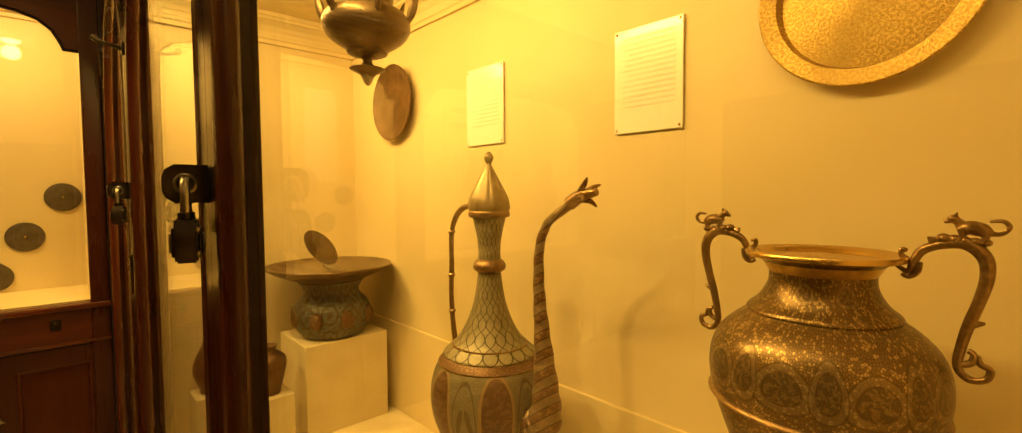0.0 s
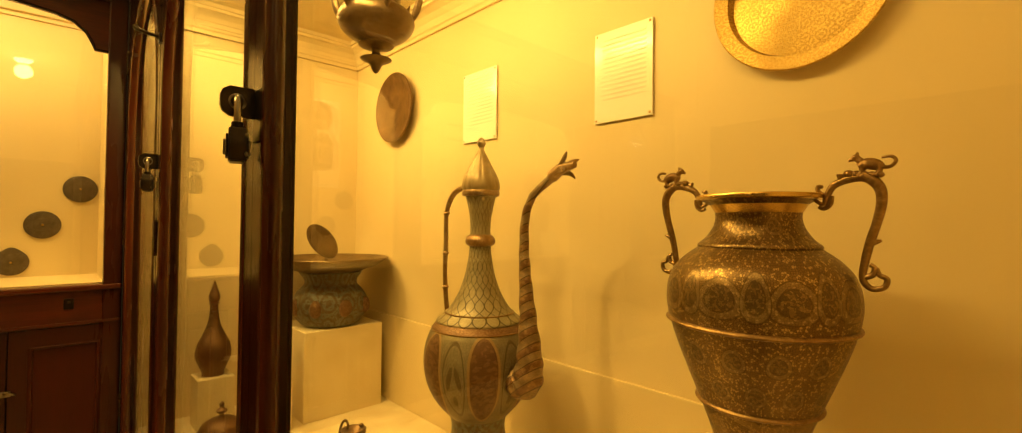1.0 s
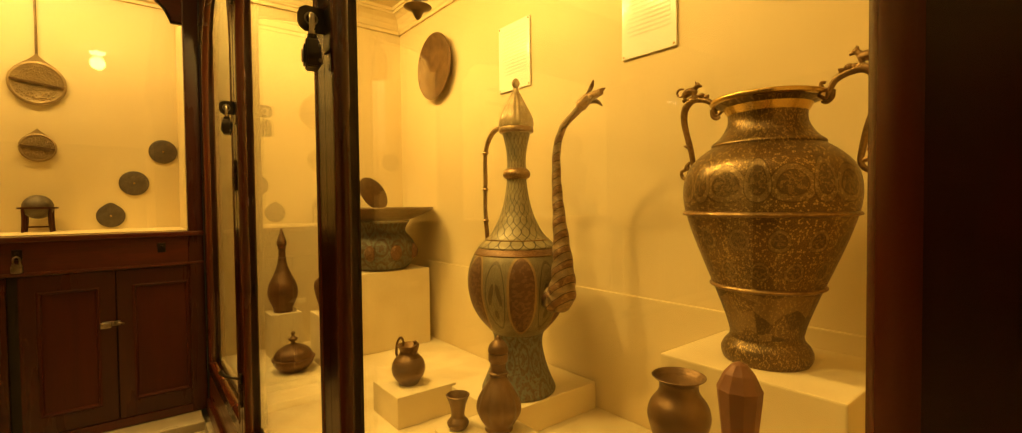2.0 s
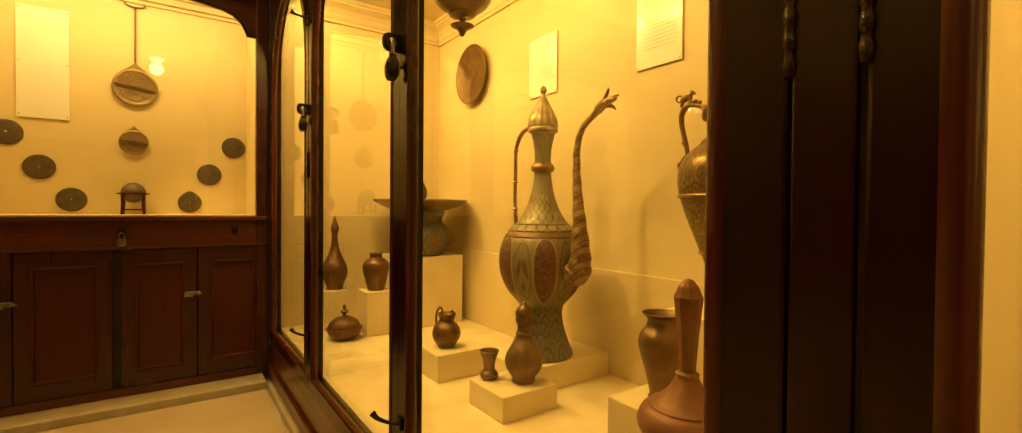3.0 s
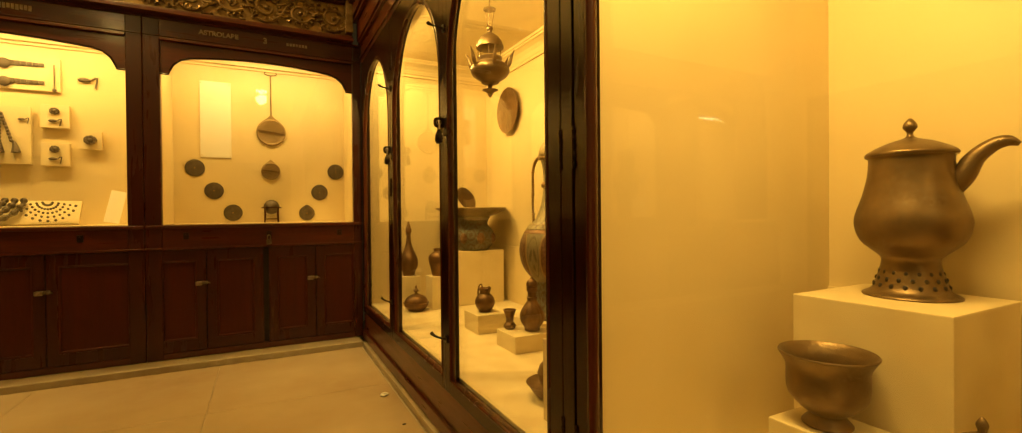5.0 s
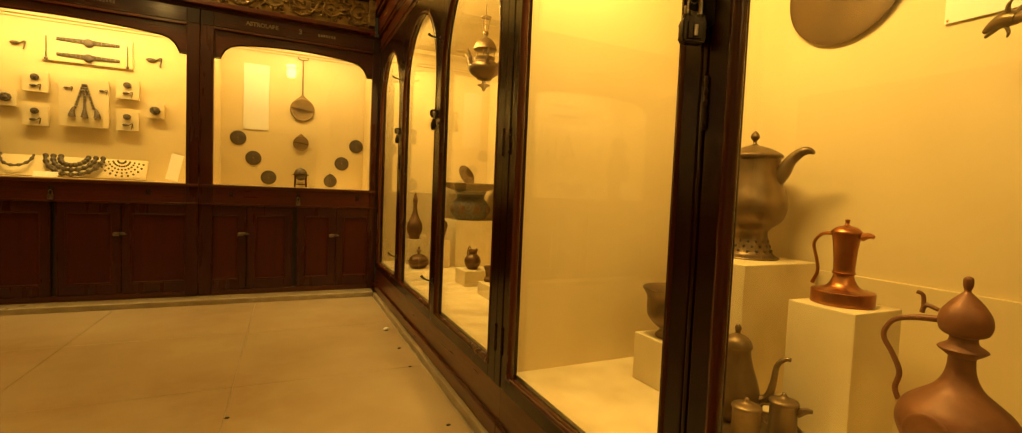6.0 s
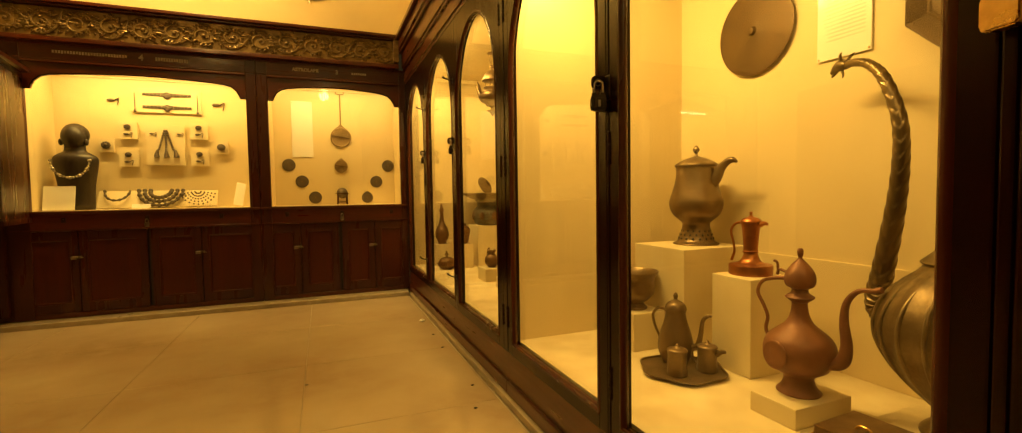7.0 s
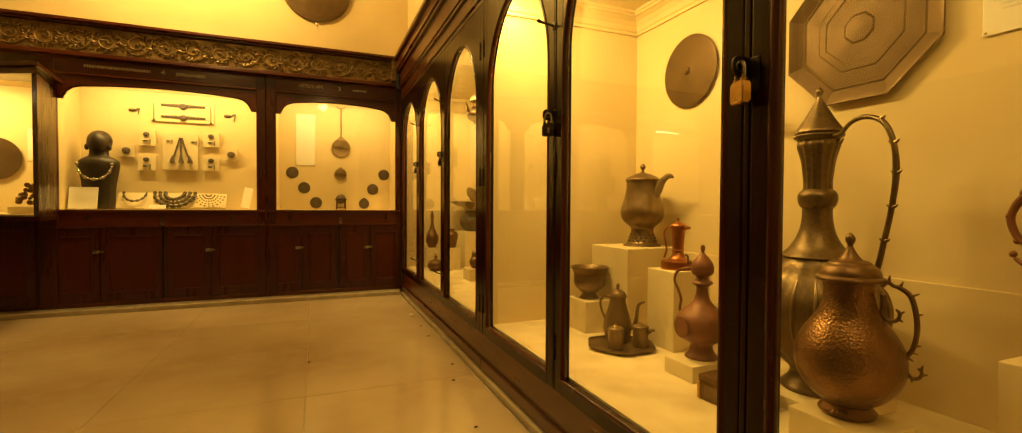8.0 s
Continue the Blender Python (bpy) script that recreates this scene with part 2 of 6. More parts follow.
def panelled(name, count, start, z0, z1):
    """Ewer body: brown chased panels standing between pale enamel fields that carry a pair of dark leaves."""
    m = material(name, (0.255, 0.22, 0.13), 0.38, 0.35, color2=(0.185, 0.155, 0.09), scale=30, bump_scale=140)
    calc = node_maths(m)
    angle, x, z, joint, tone = stipple(m, 110, 130, 0.12)
    layer(m, calc("MULTIPLY", joint, 0.55), (0.12, 0.09, 0.05))
    v = calc("DIVIDE", calc("SUBTRACT", z, (z0 + z1) / 2), (z1 - z0) / 2)
    wave = calc("COSINE", calc("MULTIPLY", calc("SUBTRACT", angle, start), float(count)))
    v4 = calc("POWER", calc("ABSOLUTE", v), 4.0)
    side = calc("SUBTRACT", wave, calc("MULTIPLY", v4, 1.1))
    # leaves of the pale fields
    u = calc("SUBTRACT", calc("FRACT", calc("ADD", calc("MULTIPLY", calc("SUBTRACT", angle, start), count / 6.283), 10.0)), 0.5)
    up = calc("ABSOLUTE", u)
    bent = calc("SUBTRACT", up, calc("ADD", 0.088, calc("MULTIPLY", v, -0.16)))
    leaf = calc("LESS_THAN", calc("ADD", calc("POWER", calc("ABSOLUTE", calc("DIVIDE", bent, 0.044)), 2.0), calc("POWER", calc("ABSOLUTE", calc("DIVIDE", calc("ADD", v, -0.06), 0.27)), 2.0)), 1.0)
    tip = calc("LESS_THAN", calc("ADD", calc("POWER", calc("ABSOLUTE", calc("DIVIDE", up, 0.045)), 2.0), calc("POWER", calc("ABSOLUTE", calc("DIVIDE", calc("ADD", v, 0.45), 0.12)), 2.0)), 1.0)
    ogee = calc("LESS_THAN", calc("ABSOLUTE", calc("SUBTRACT", calc("ADD", calc("POWER", calc("ABSOLUTE", calc("DIVIDE", up, 0.19)), 2.0), calc("POWER", calc("ABSOLUTE", calc("DIVIDE", v, 0.82)), 2.0)), 1.0)), 0.10)
    for figure in (leaf, tip, ogee):
        layer(m, calc("MULTIPLY", figure, 0.7), (0.080, 0.058, 0.032))
    brown = calc("GREATER_THAN", side, 0.02)
    layer(m, brown, (0.115, 0.058, 0.029))
    layer(m, calc("MULTIPLY", brown, calc("MULTIPLY", calc("GREATER_THAN", tone, 0.60), 0.6)), (0.20, 0.112, 0.054))
    layer(m, calc("LESS_THAN", calc("ABSOLUTE", calc("SUBTRACT", side, 0.02)), 0.14), (0.30, 0.20, 0.085))
    relief(m, calc("ADD", calc("SUBTRACT", calc("MULTIPLY", tone, 0.5), joint), brown), 0.5, 0.0016)
    return m


def striped(name):
    """Twisted spout: slanting bands of brown copper and pale enamel with fine sunk joints."""
    m = material(name, (0.29, 0.21, 0.112), 0.38, 0.45, color2=(0.20, 0.14, 0.072), scale=30, bump_scale=140)
    calc = node_maths(m)
    angle, x, z, joint, tone = stipple(m, 300, 160, 0.10)
    turn = calc("SINE", calc("MULTIPLY", calc("ADD", z, calc("MULTIPLY", x, -0.75)), 118.0))
    layer(m, calc("GREATER_THAN", turn, 0.1), (0.19, 0.105, 0.050))
    layer(m, calc("MULTIPLY", calc("GREATER_THAN", tone, 0.72), 0.45), (0.40, 0.25, 0.10))
    layer(m, calc("LESS_THAN", calc("ABSOLUTE", calc("SUBTRACT", turn, 0.1)), 0.16), (0.07, 0.042, 0.02))
    relief(m, turn, 0.5, 0.002)
    return m


def glass(name):
    """A clear sheet: light passes straight on, and the gloss rises towards grazing views as on real glass."""
    m = bpy.data.materials.new(name)
    m.use_nodes = True
    n, link = m.node_tree.nodes, m.node_tree.links.new
    n.remove(n["Principled BSDF"])
    t, g, x, f = (n.new("ShaderNode" + k) for k in ("BsdfTransparent", "BsdfGlossy", "MixShader", "LayerWeight"))
    t.inputs[0].default_value = (0.97, 0.98, 0.96, 1)
    g.inputs["Roughness"].default_value = 0.0
    f.inputs["Blend"].default_value = 0.5
    power, scaled = n.new("ShaderNodeMath"), n.new("ShaderNodeMath")
    power.operation, scaled.operation = "POWER", "MULTIPLY_ADD"
    power.inputs[1].default_value = 5.0
    scaled.inputs[1].default_value, scaled.inputs[2].default_value = 0.95, 0.04
    link(f.outputs["Facing"], power.inputs[0])
    link(power.outputs[0], scaled.inputs[0])
    link(scaled.outputs[0], x.inputs[0])
    link(t.outputs[0], x.inputs[1])
    link(g.outputs[0], x.inputs[2])
    link(x.outputs[0], n["Material Output"].inputs[0])
    return m


def glow(name, color, strength):
    m = bpy.data.materials.new(name)
    m.use_nodes = True
    p = m.node_tree.nodes["Principled BSDF"]
    p.inputs["Emission Color"].default_value = (*color, 1)
    p.inputs["Emission Strength"].default_value = strength
    return m


# darker copy of the WOOD_H wood, for upright doors and posts
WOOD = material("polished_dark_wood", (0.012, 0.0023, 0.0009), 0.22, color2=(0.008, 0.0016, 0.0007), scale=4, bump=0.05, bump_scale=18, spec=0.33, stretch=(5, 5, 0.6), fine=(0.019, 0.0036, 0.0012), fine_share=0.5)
HINGE = material("painted_hinge", (0.022, 0.010, 0.005), 0.2, 0.3, color2=(0.05, 0.03, 0.018), scale=60, bump=0.3, bump_scale=200)
# level boards: light caught by the cornice is put into a raised base colour
WOOD_H = material("lit_dark_wood_level", (0.072, 0.0128, 0.0038), 0.30, color2=(0.042, 0.0078, 0.0025), scale=5, bump=0.06, bump_scale=26, coat=0.25, spec=0.45, stretch=(0.6, 0.6, 7), fine=(0.086, 0.0155, 0.0046), fine_share=0.6)
WOOD_BEAD = material("red_moulding_wood", (0.060, 0.0120, 0.0038), 0.24, color2=(0.034, 0.0070, 0.0026), scale=3, bump=0.04, bump_scale=26, spec=0.45, stretch=(5, 5, 0.6))
WOOD_RED = material("red_panel_wood", (0.058, 0.0096, 0.0029), 0.34, color2=(0.040, 0.0068, 0.0023), scale=3, bump=0.05, bump_scale=24, spec=0.3, stretch=(8, 8, 0.7), fine=(0.060, 0.0105, 0.0034), fine_share=0.5)
CUPBOARD = material("cupboard_mahogany", (0.040, 0.0072, 0.0023), 0.28, color2=(0.029, 0.0053, 0.0018), scale=3, bump=0.04, bump_scale=22, spec=0.45, stretch=(6, 6, 0.6), fine=(0.048, 0.0088, 0.0028), fine_share=0.4)
CARVED = material("gilt_carved_wood", (0.30, 0.205, 0.080), 0.34, 0.45, color2=(0.15, 0.100, 0.040), scale=14, bump=0.3, bump_scale=90)
CARVED_HI = material("worn_gilding", (0.27, 0.185, 0.076), 0.36, 0.45, color2=(0.11, 0.072, 0.031), scale=22, bump=0.3, bump_scale=120)
PAINT = material("cream_case_paint", (0.76, 0.64, 0.38), 0.55, color2=(0.68, 0.56, 0.31), scale=1.6, bump=0.06, bump_scale=70)
PLASTER = material("cream_wall_plaster", (0.76, 0.64, 0.38), 0.75, color2=(0.67, 0.55, 0.31), scale=1.1, bump=0.08, bump_scale=45)
CEIL = material("ceiling_distemper", (0.72, 0.64, 0.46), 0.8, color2=(0.64, 0.56, 0.4), scale=1.0, bump=0.05)
CLOTH = material("cream_deck_cloth", (0.80, 0.71, 0.47), 0.9, color2=(0.66, 0.55, 0.33), scale=7, bump=0.4, bump_scale=26)
BLOCK = material("painted_block", (0.76, 0.66, 0.42), 0.65, color2=(0.68, 0.57, 0.34), scale=7, bump=0.05)
MARBLE = material("worn_marble", (0.46, 0.38, 0.26), 0.17, color2=(0.32, 0.235, 0.142), scale=1.1, bump=0.035, bump_scale=7, fine=(0.40, 0.325, 0.215), world=True, fine_share=0.5)
KERB = material("pale_marble_kerb", (0.38, 0.33, 0.24), 0.3, color2=(0.27, 0.22, 0.15), scale=6)
PAPER = material("label_paper", (0.88, 0.87, 0.80), 0.30, color2=(0.85, 0.83, 0.75), scale=3, coat=0.6)
INK = material("grey_print", (0.80, 0.78, 0.70), 0.5)
WHITE = material("white_sign_paint", (0.55, 0.50, 0.40), 0.6, color2=(0.30, 0.26, 0.20), scale=60)
IRON = material("black_iron", (0.016, 0.012, 0.009), 0.32, 0.6, color2=(0.045, 0.032, 0.02), scale=30, bump=0.2)
STEEL = material("worn_steel", (0.45, 0.42, 0.36), 0.3, 1.0, color2=(0.2, 0.17, 0.13), scale=40)
BRASS = material("padlock_brass", (0.62, 0.40, 0.12), 0.28, 1.0, color2=(0.4, 0.24, 0.07), scale=30)
BRONZE = material("dark_bronze", (0.21, 0.122, 0.052), 0.4, 0.6, color2=(0.11, 0.062, 0.028), scale=18, bump=0.2, bump_scale=90, fine=(0.155, 0.088, 0.038))
TINNED = material("tinned_copper", (0.245, 0.164, 0.080), 0.38, 0.65, color2=(0.130, 0.084, 0.040), scale=13, bump=0.2, bump_scale=110, fine=(0.18, 0.13, 0.072))
COPPER = material("polished_copper", (0.44, 0.190, 0.068), 0.32, 0.85, color2=(0.30, 0.10, 0.036), scale=16, bump=0.1, bump_scale=90)
RED_COPPER = material("dull_red_copper", (0.245, 0.098, 0.043), 0.48, 0.2, color2=(0.155, 0.060, 0.028), scale=18, bump=0.2, bump_scale=100, fine=(0.20, 0.078, 0.036))
HAMMERED = hammered("hammered_brown_copper", (0.215, 0.108, 0.038))
ENAMEL = chased("enamelled_metal", (0.175, 0.19, 0.15), (0.105, 0.062, 0.028), 0.42, 0.2, around=34, up=44, line=0.16, motif=(12, 9, (0.095, 0.056, 0.024)))
NET = lattice("enamelled_net", (0.29, 0.242, 0.135), (0.042, 0.029, 0.015), 18, 80, 0.20)
ENAMEL_RIB = chased("enamelled_ribs", (0.17, 0.085, 0.035), (0.25, 0.15, 0.07), 0.42, 0.45, around=60, up=120, line=0.10)
VASE_MAT = damascened("damascened_vase")
PANELS = panelled("panelled_enamel", 6, 3.58, 0.225, 0.495)
STRIPES = striped("striped_spout_metal")
GOLDEN = material("worn_golden_bronze", (0.30, 0.185, 0.075), 0.34, 0.75, color2=(0.17, 0.098, 0.04), scale=22, bump=0.35, bump_scale=150, fine=(0.40, 0.26, 0.11), fine_share=0.6)
GILT = chased("engraved_gilt_brass", (0.78, 0.54, 0.15), (0.36, 0.21, 0.045), 0.36, 0.7, up=110, line=0.18, flat=True, motif=(1, 34, (0.44, 0.27, 0.06)))
ASTRO = chased("engraved_astrolabe_brass", (0.44, 0.31, 0.14), (0.22, 0.145, 0.06), 0.45, 0.4, up=130, line=0.18, flat=True)
SHEET = chased("engraved_dark_sheet", (0.155, 0.095, 0.037), (0.104, 0.062, 0.025), 0.42, 0.5, up=95, line=0.16, flat=True, motif=(1, 24, (0.115, 0.074, 0.034)))
GREYMETAL = material("grey_engraved_sheet", (0.15, 0.12, 0.085), 0.5, 0.4, color2=(0.09, 0.07, 0.05), scale=40, bump=0.4, bump_scale=160, fine=(0.11, 0.086, 0.06))
DARKTIN = material("dark_green_bronze", (0.175, 0.122, 0.058), 0.36, 0.65, color2=(0.095, 0.066, 0.032), scale=11, bump=0.2, bump_scale=100, fine=(0.225, 0.158, 0.076), fine_share=0.5)
RIB = material("rubbed_grey_bronze", (0.27, 0.20, 0.105), 0.36, 0.6, color2=(0.16, 0.115, 0.058), scale=16, bump=0.15, bump_scale=100)
SCALY = material("scaly_brown_bronze", (0.20, 0.142, 0.070), 0.30, 0.7, color2=(0.12, 0.084, 0.042), scale=12, bump=0.15, bump_scale=110)
GOLD = material("smooth_gilding", (0.66, 0.45, 0.14), 0.24, 0.95, color2=(0.50, 0.33, 0.10), scale=20, bump=0.1, bump_scale=120)
LID = material("pale_gilt_enamel", (0.36, 0.275, 0.135), 0.36, 0.5, color2=(0.22, 0.16, 0.078), scale=26, bump=0.2, bump_scale=130, fine=(0.27, 0.20, 0.10), fine_share=0.7)
BLACK = material("black_lacquer", (0.018, 0.013, 0.010), 0.45, color2=(0.03, 0.02, 0.014), scale=10)
CLEAR = glass("clear_pane")
TUBE_GLOW = glow("lit_tube", (1.0, 0.78, 0.42), 14.0)
DIM_TUBE = glow("dim_lit_tube", (1.0, 0.74, 0.36), 4.0)


# ---- mesh helpers ----
def mesh_of(bm, name, smooth=False):
    bmesh.ops.recalc_face_normals(bm, faces=bm.faces)
    me = bpy.data.meshes.new(name)
    bm.to_mesh(me)
    bm.free()
    if smooth:
        for f in me.polygons:
            f.use_smooth = True
        me.set_sharp_from_angle(angle=radians(40))
    return me


def part(name, bm, mat, parent=None, label="", smooth=False):
    me = mesh_of(bm, name, smooth)
    for one in (mat if isinstance(mat, (list, tuple)) else [mat]):
        me.materials.append(one)
    ob = new(name, me)
    if parent:
        ob.parent = parent
    return tagged(ob, label)


def thing(name, place, label, category, group="", turn=0.0, kind=""):
    ob = new(name)
    ob.empty_display_size = 0.05
    ob.matrix_world = pose(*place, 0, 0, turn)
    bpy.context.view_layer.update()
    return tagged(ob, label, category, group, kind)


def box(x0, x1, y0, y1, z0, z1, bevel=0.0, bm=None):
    own = bmesh.new()
    bmesh.ops.create_cube(own, size=1)
    for v in own.verts:
        v.co = Vector((x0 + (v.co.x + 0.5) * (x1 - x0), y0 + (v.co.y + 0.5) * (y1 - y0), z0 + (v.co.z + 0.5) * (z1 - z0)))
    if bevel:
        bmesh.ops.bevel(own, geom=own.edges[:], offset=bevel, segments=2, affect="EDGES", profile=0.6)
    if bm is None:
        return own
    return join(bm, own)


def join(bm, other, m=None):
    if m is not None:
        other.transform(m)
    me = bpy.data.meshes.new("join")
    other.to_mesh(me)
    other.free()
    bm.from_mesh(me)
    bpy.data.meshes.remove(me)
    return bm


def spline(points, steps=6):
    pts = [Vector(p) for p in points]
    out = []
    for i in range(len(pts) - 1):
        a, b, c, d = pts[max(i - 1, 0)], pts[i], pts[i + 1], pts[min(i + 2, len(pts) - 1)]
        for k in range(steps):
            t = k / steps
            out.append(0.5 * (2 * b + (c - a) * t + (2 * a - 5 * b + 4 * c - d) * t * t + (3 * b - a - 3 * c + d) * t ** 3))
    out.append(pts[-1])
    return out


def lathe(profile, segs=40, smooth_steps=3, flute=None):
    """profile: (radius, height) pairs from the base up. flute(angle, height) scales the radius."""
    pr = spline([(r, 0, z) for r, z in profile], smooth_steps) if smooth_steps else [Vector((r, 0, z)) for r, z in profile]
    bm = bmesh.new()
    rings = []
    for p in pr:
        r = max(p.x, 0.0004)
        ring = []
        for k in range(segs):
            a = 2 * math.pi * k / segs
            s = flute(a, p.z) if flute else 1.0
            ring.append(bm.verts.new((r * s * math.cos(a), r * s * math.sin(a), p.z)))
        rings.append(ring)
    for a, b in zip(rings, rings[1:]):
        for k in range(segs):
            bm.faces.new((a[k], a[(k + 1) % segs], b[(k + 1) % segs], b[k]))
    bm.faces.new(rings[0][::-1])
    bm.faces.new(rings[-1])
    return bm


def tube(points, radii, segs=10, steps=6, twist=None, bm=None, facing=None):
    """A round bar along a spline, with a radius at each point; twist(k, i) scales it round the bar."""
    pts = spline(points, steps)
    if not isinstance(radii, (list, tuple)):
        radii = [radii] * len(points)
    rs = [p.x for p in spline([(r, 0, 0) for r in radii], steps)]
    bm = bm or bmesh.new()
    rings, side = [], None
    for i, p in enumerate(pts):
        way = (pts[min(i + 1, len(pts) - 1)] - pts[max(i - 1, 0)]).normalized()
        if side is None:
            side = Vector(facing) if facing else way.orthogonal().normalized()
        side = (side - way * side.dot(way)).normalized()
        up = way.cross(side)
        r = max(rs[i], 0.0003)
        ring = []
        for k in range(segs):
            a = 2 * math.pi * k / segs
            s = twist(a, i / (len(pts) - 1)) if twist else 1.0
            ring.append(bm.verts.new(p + (side * math.cos(a) + up * math.sin(a)) * r * s))
        rings.append(ring)
    for a, b in zip(rings, rings[1:]):
        for k in range(segs):
            bm.faces.new((a[k], a[(k + 1) % segs], b[(k + 1) % segs], b[k]))
    bm.faces.new(rings[0][::-1])
    bm.faces.new(rings[-1])
    return bm


def ball(r, place=(0, 0, 0), squash=(1, 1, 1), segs=12, bm=None):
    own = bmesh.new()
    bmesh.ops.create_uvsphere(own, u_segments=segs, v_segments=max(6, segs // 2), radius=r)
    own.transform(Matrix.Translation(place) @ Matrix.Diagonal((*squash, 1)))
    return join(bm, own) if bm is not None else own


def shape(outline, x0, x1):
    """A board cut to an outline of (y, z) pairs, between x0 and x1."""
    bm = bmesh.new()
    a = [bm.verts.new((x0, y, z)) for y, z in outline]
    b = [bm.verts.new((x1, y, z)) for y, z in outline]
    bm.faces.new(a)
    bm.faces.new(b[::-1])
    for k in range(len(a)):
        bm.faces.new((a[k], a[(k + 1) % len(a)], b[(k + 1) % len(b)], b[k]))
    return bm


def arch(y0, y1, spring, top, steps=20, power=2.0):
    c, h = (y0 + y1) / 2, (y1 - y0) / 2
    out = []
    for k in range(steps + 1):
        a = math.pi * k / steps
        u, w = math.cos(a), math.sin(a)
        u = math.copysign(abs(u) ** (2 / power), u)
        w = abs(w) ** (2 / power)
        out.append((c - h * u, spring + (top - spring) * w))
    return out


# ---- room shell ----
def wall(name, x0, x1, y0, y1, z0, z1, mat, label):
    return tagged(part(name, box(x0, x1, y0, y1, z0, z1), mat), label, "wall", kind="structure")


wall("wall_north", ROOM_X - 0.2, 0.1, NICHE + 0.30, NICHE + 0.5, 0, ROOM_Z, PLASTER, "plain cream plastered wall behind the cabinets")
wall("wall_north_upper", ROOM_X, 0.30, FAR + 0.03, FAR + 0.23, 2.62, ROOM_Z, PLASTER, "cream plastered wall above the carved frieze")
wall("wall_east", BACK + 0.04, BACK + 0.24, ROOM_Y - 0.2, NICHE + 0.5, 0, ROOM_Z, PLASTER, "plain cream wall behind the wall case")
wall("wall_east_upper", 0.24, 0.44, ROOM_Y, FAR + 0.03, 2.66, ROOM_Z, PLASTER, "cream plastered wall above the wall case")
wall("wall_west", ROOM_X - 0.2, ROOM_X, ROOM_Y - 0.2, NICHE + 0.3, 0, ROOM_Z, PLASTER, "plain cream plastered side wall")
wall("wall_south", ROOM_X, BACK + 0.04, ROOM_Y - 0.2, ROOM_Y, 0, ROOM_Z, PLASTER, "plain cream plastered end wall")
# unseen dark boards, added to cut bounce light and reflections in the case posts
wall("unseen_dark_board_west", ROOM_X, ROOM_X + 0.05, ROOM_Y + 0.051, FAR - 0.16, 0, 2.45, CUPBOARD, "unseen dark board added to dim reflections, side wall")
wall("unseen_dark_board_south", ROOM_X, FRONT, ROOM_Y, ROOM_Y + 0.05, 0, 2.45, CUPBOARD, "unseen dark board added to dim reflections, end wall")
ceiling = tagged(part("ceiling", box(ROOM_X - 0.2, BACK + 0.24, ROOM_Y - 0.2, NICHE + 0.5, ROOM_Z, ROOM_Z + 0.15), CEIL), "plain cream painted ceiling", "ceiling", kind="structure")
floor = tagged(part("floor", box(ROOM_X, BACK, ROOM_Y, NICHE + 0.3, -0.12, -0.004), KERB), "worn polished marble slab floor", "floor", kind="structure")


# ---- the wall case along the east side ----
def arched_door(name, y_hi, y_lo, parent, hinge_hi, low=0.054):
    """One glazed door of the case with an arched top. y_hi, y_lo: the sides of its glass."""
    st = 0.054
    z0, z1 = SILL - 0.055, 2.195
    bm = bmesh.new()
    box(FRONT, FRONT + 0.042, y_hi, y_hi + st, z0, z1, 0.004, bm)
    box(FRONT, FRONT + 0.042, y_lo - low, y_lo, z0, z1, 0.004, bm)
    box(FRONT, FRONT + 0.040, y_lo, y_hi, z0, SILL, 0.0, bm)
    curve = arch(y_lo, y_hi, SPRING, CROWN, 28)
    outline = curve + [(y_hi, z1), (y_lo, z1)]
    join(bm, shape(outline, FRONT + 0.001, FRONT + 0.039))
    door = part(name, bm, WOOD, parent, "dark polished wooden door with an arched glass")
    ring = [(y_lo, SILL)] + curve + [(y_hi, SILL)]
    part("bead", tube([(FRONT + 0.012, y, z) for y, z in ring + ring[:1]], 0.0155, 10, 1), WOOD_BEAD, door, "rounded reddish moulding round the glass", smooth=True)
    pane = bmesh.new()
    join(pane, shape([(y_lo - 0.004, SILL - 0.004)] + [(y_hi + 0.004, SILL - 0.004)] + [(y, z + 0.004) for y, z in curve[::-1]], GLASS, GLASS + 0.005))
    part("pane", pane, CLEAR, door, "clear arched glass pane").visible_shadow = False
    y_h = y_hi + st if hinge_hi else y_lo - low - 0.001
    for z in (0.42, 1.172, 1.92):
        rings = [(FRONT - 0.002, y_h, z - 0.053 + 0.0053 * k) for k in range(21)]
        part("hinge", tube(rings, [0.0040 if k % 4 == 0 else 0.0056 for k in range(21)], 9, 1), HINGE, door, "painted butt hinge", smooth=True)
    return door


def hook(y, z, parent):
    """A small black swivel latch on a door stile."""
    bm = tube([(FRONT - 0.004, y, z), (FRONT - 0.028, y + 0.006, z + 0.006), (FRONT - 0.050, y + 0.022, z + 0.016), (FRONT - 0.058, y + 0.034, z + 0.026)], [0.006, 0.0045, 0.006, 0.009], 8, 4)
    box(FRONT - 0.006, FRONT, y - 0.013, y + 0.013, z - 0.016, z + 0.016, 0.003, bm)
    part("latch", bm, IRON, parent, "black swivel latch", smooth=True)


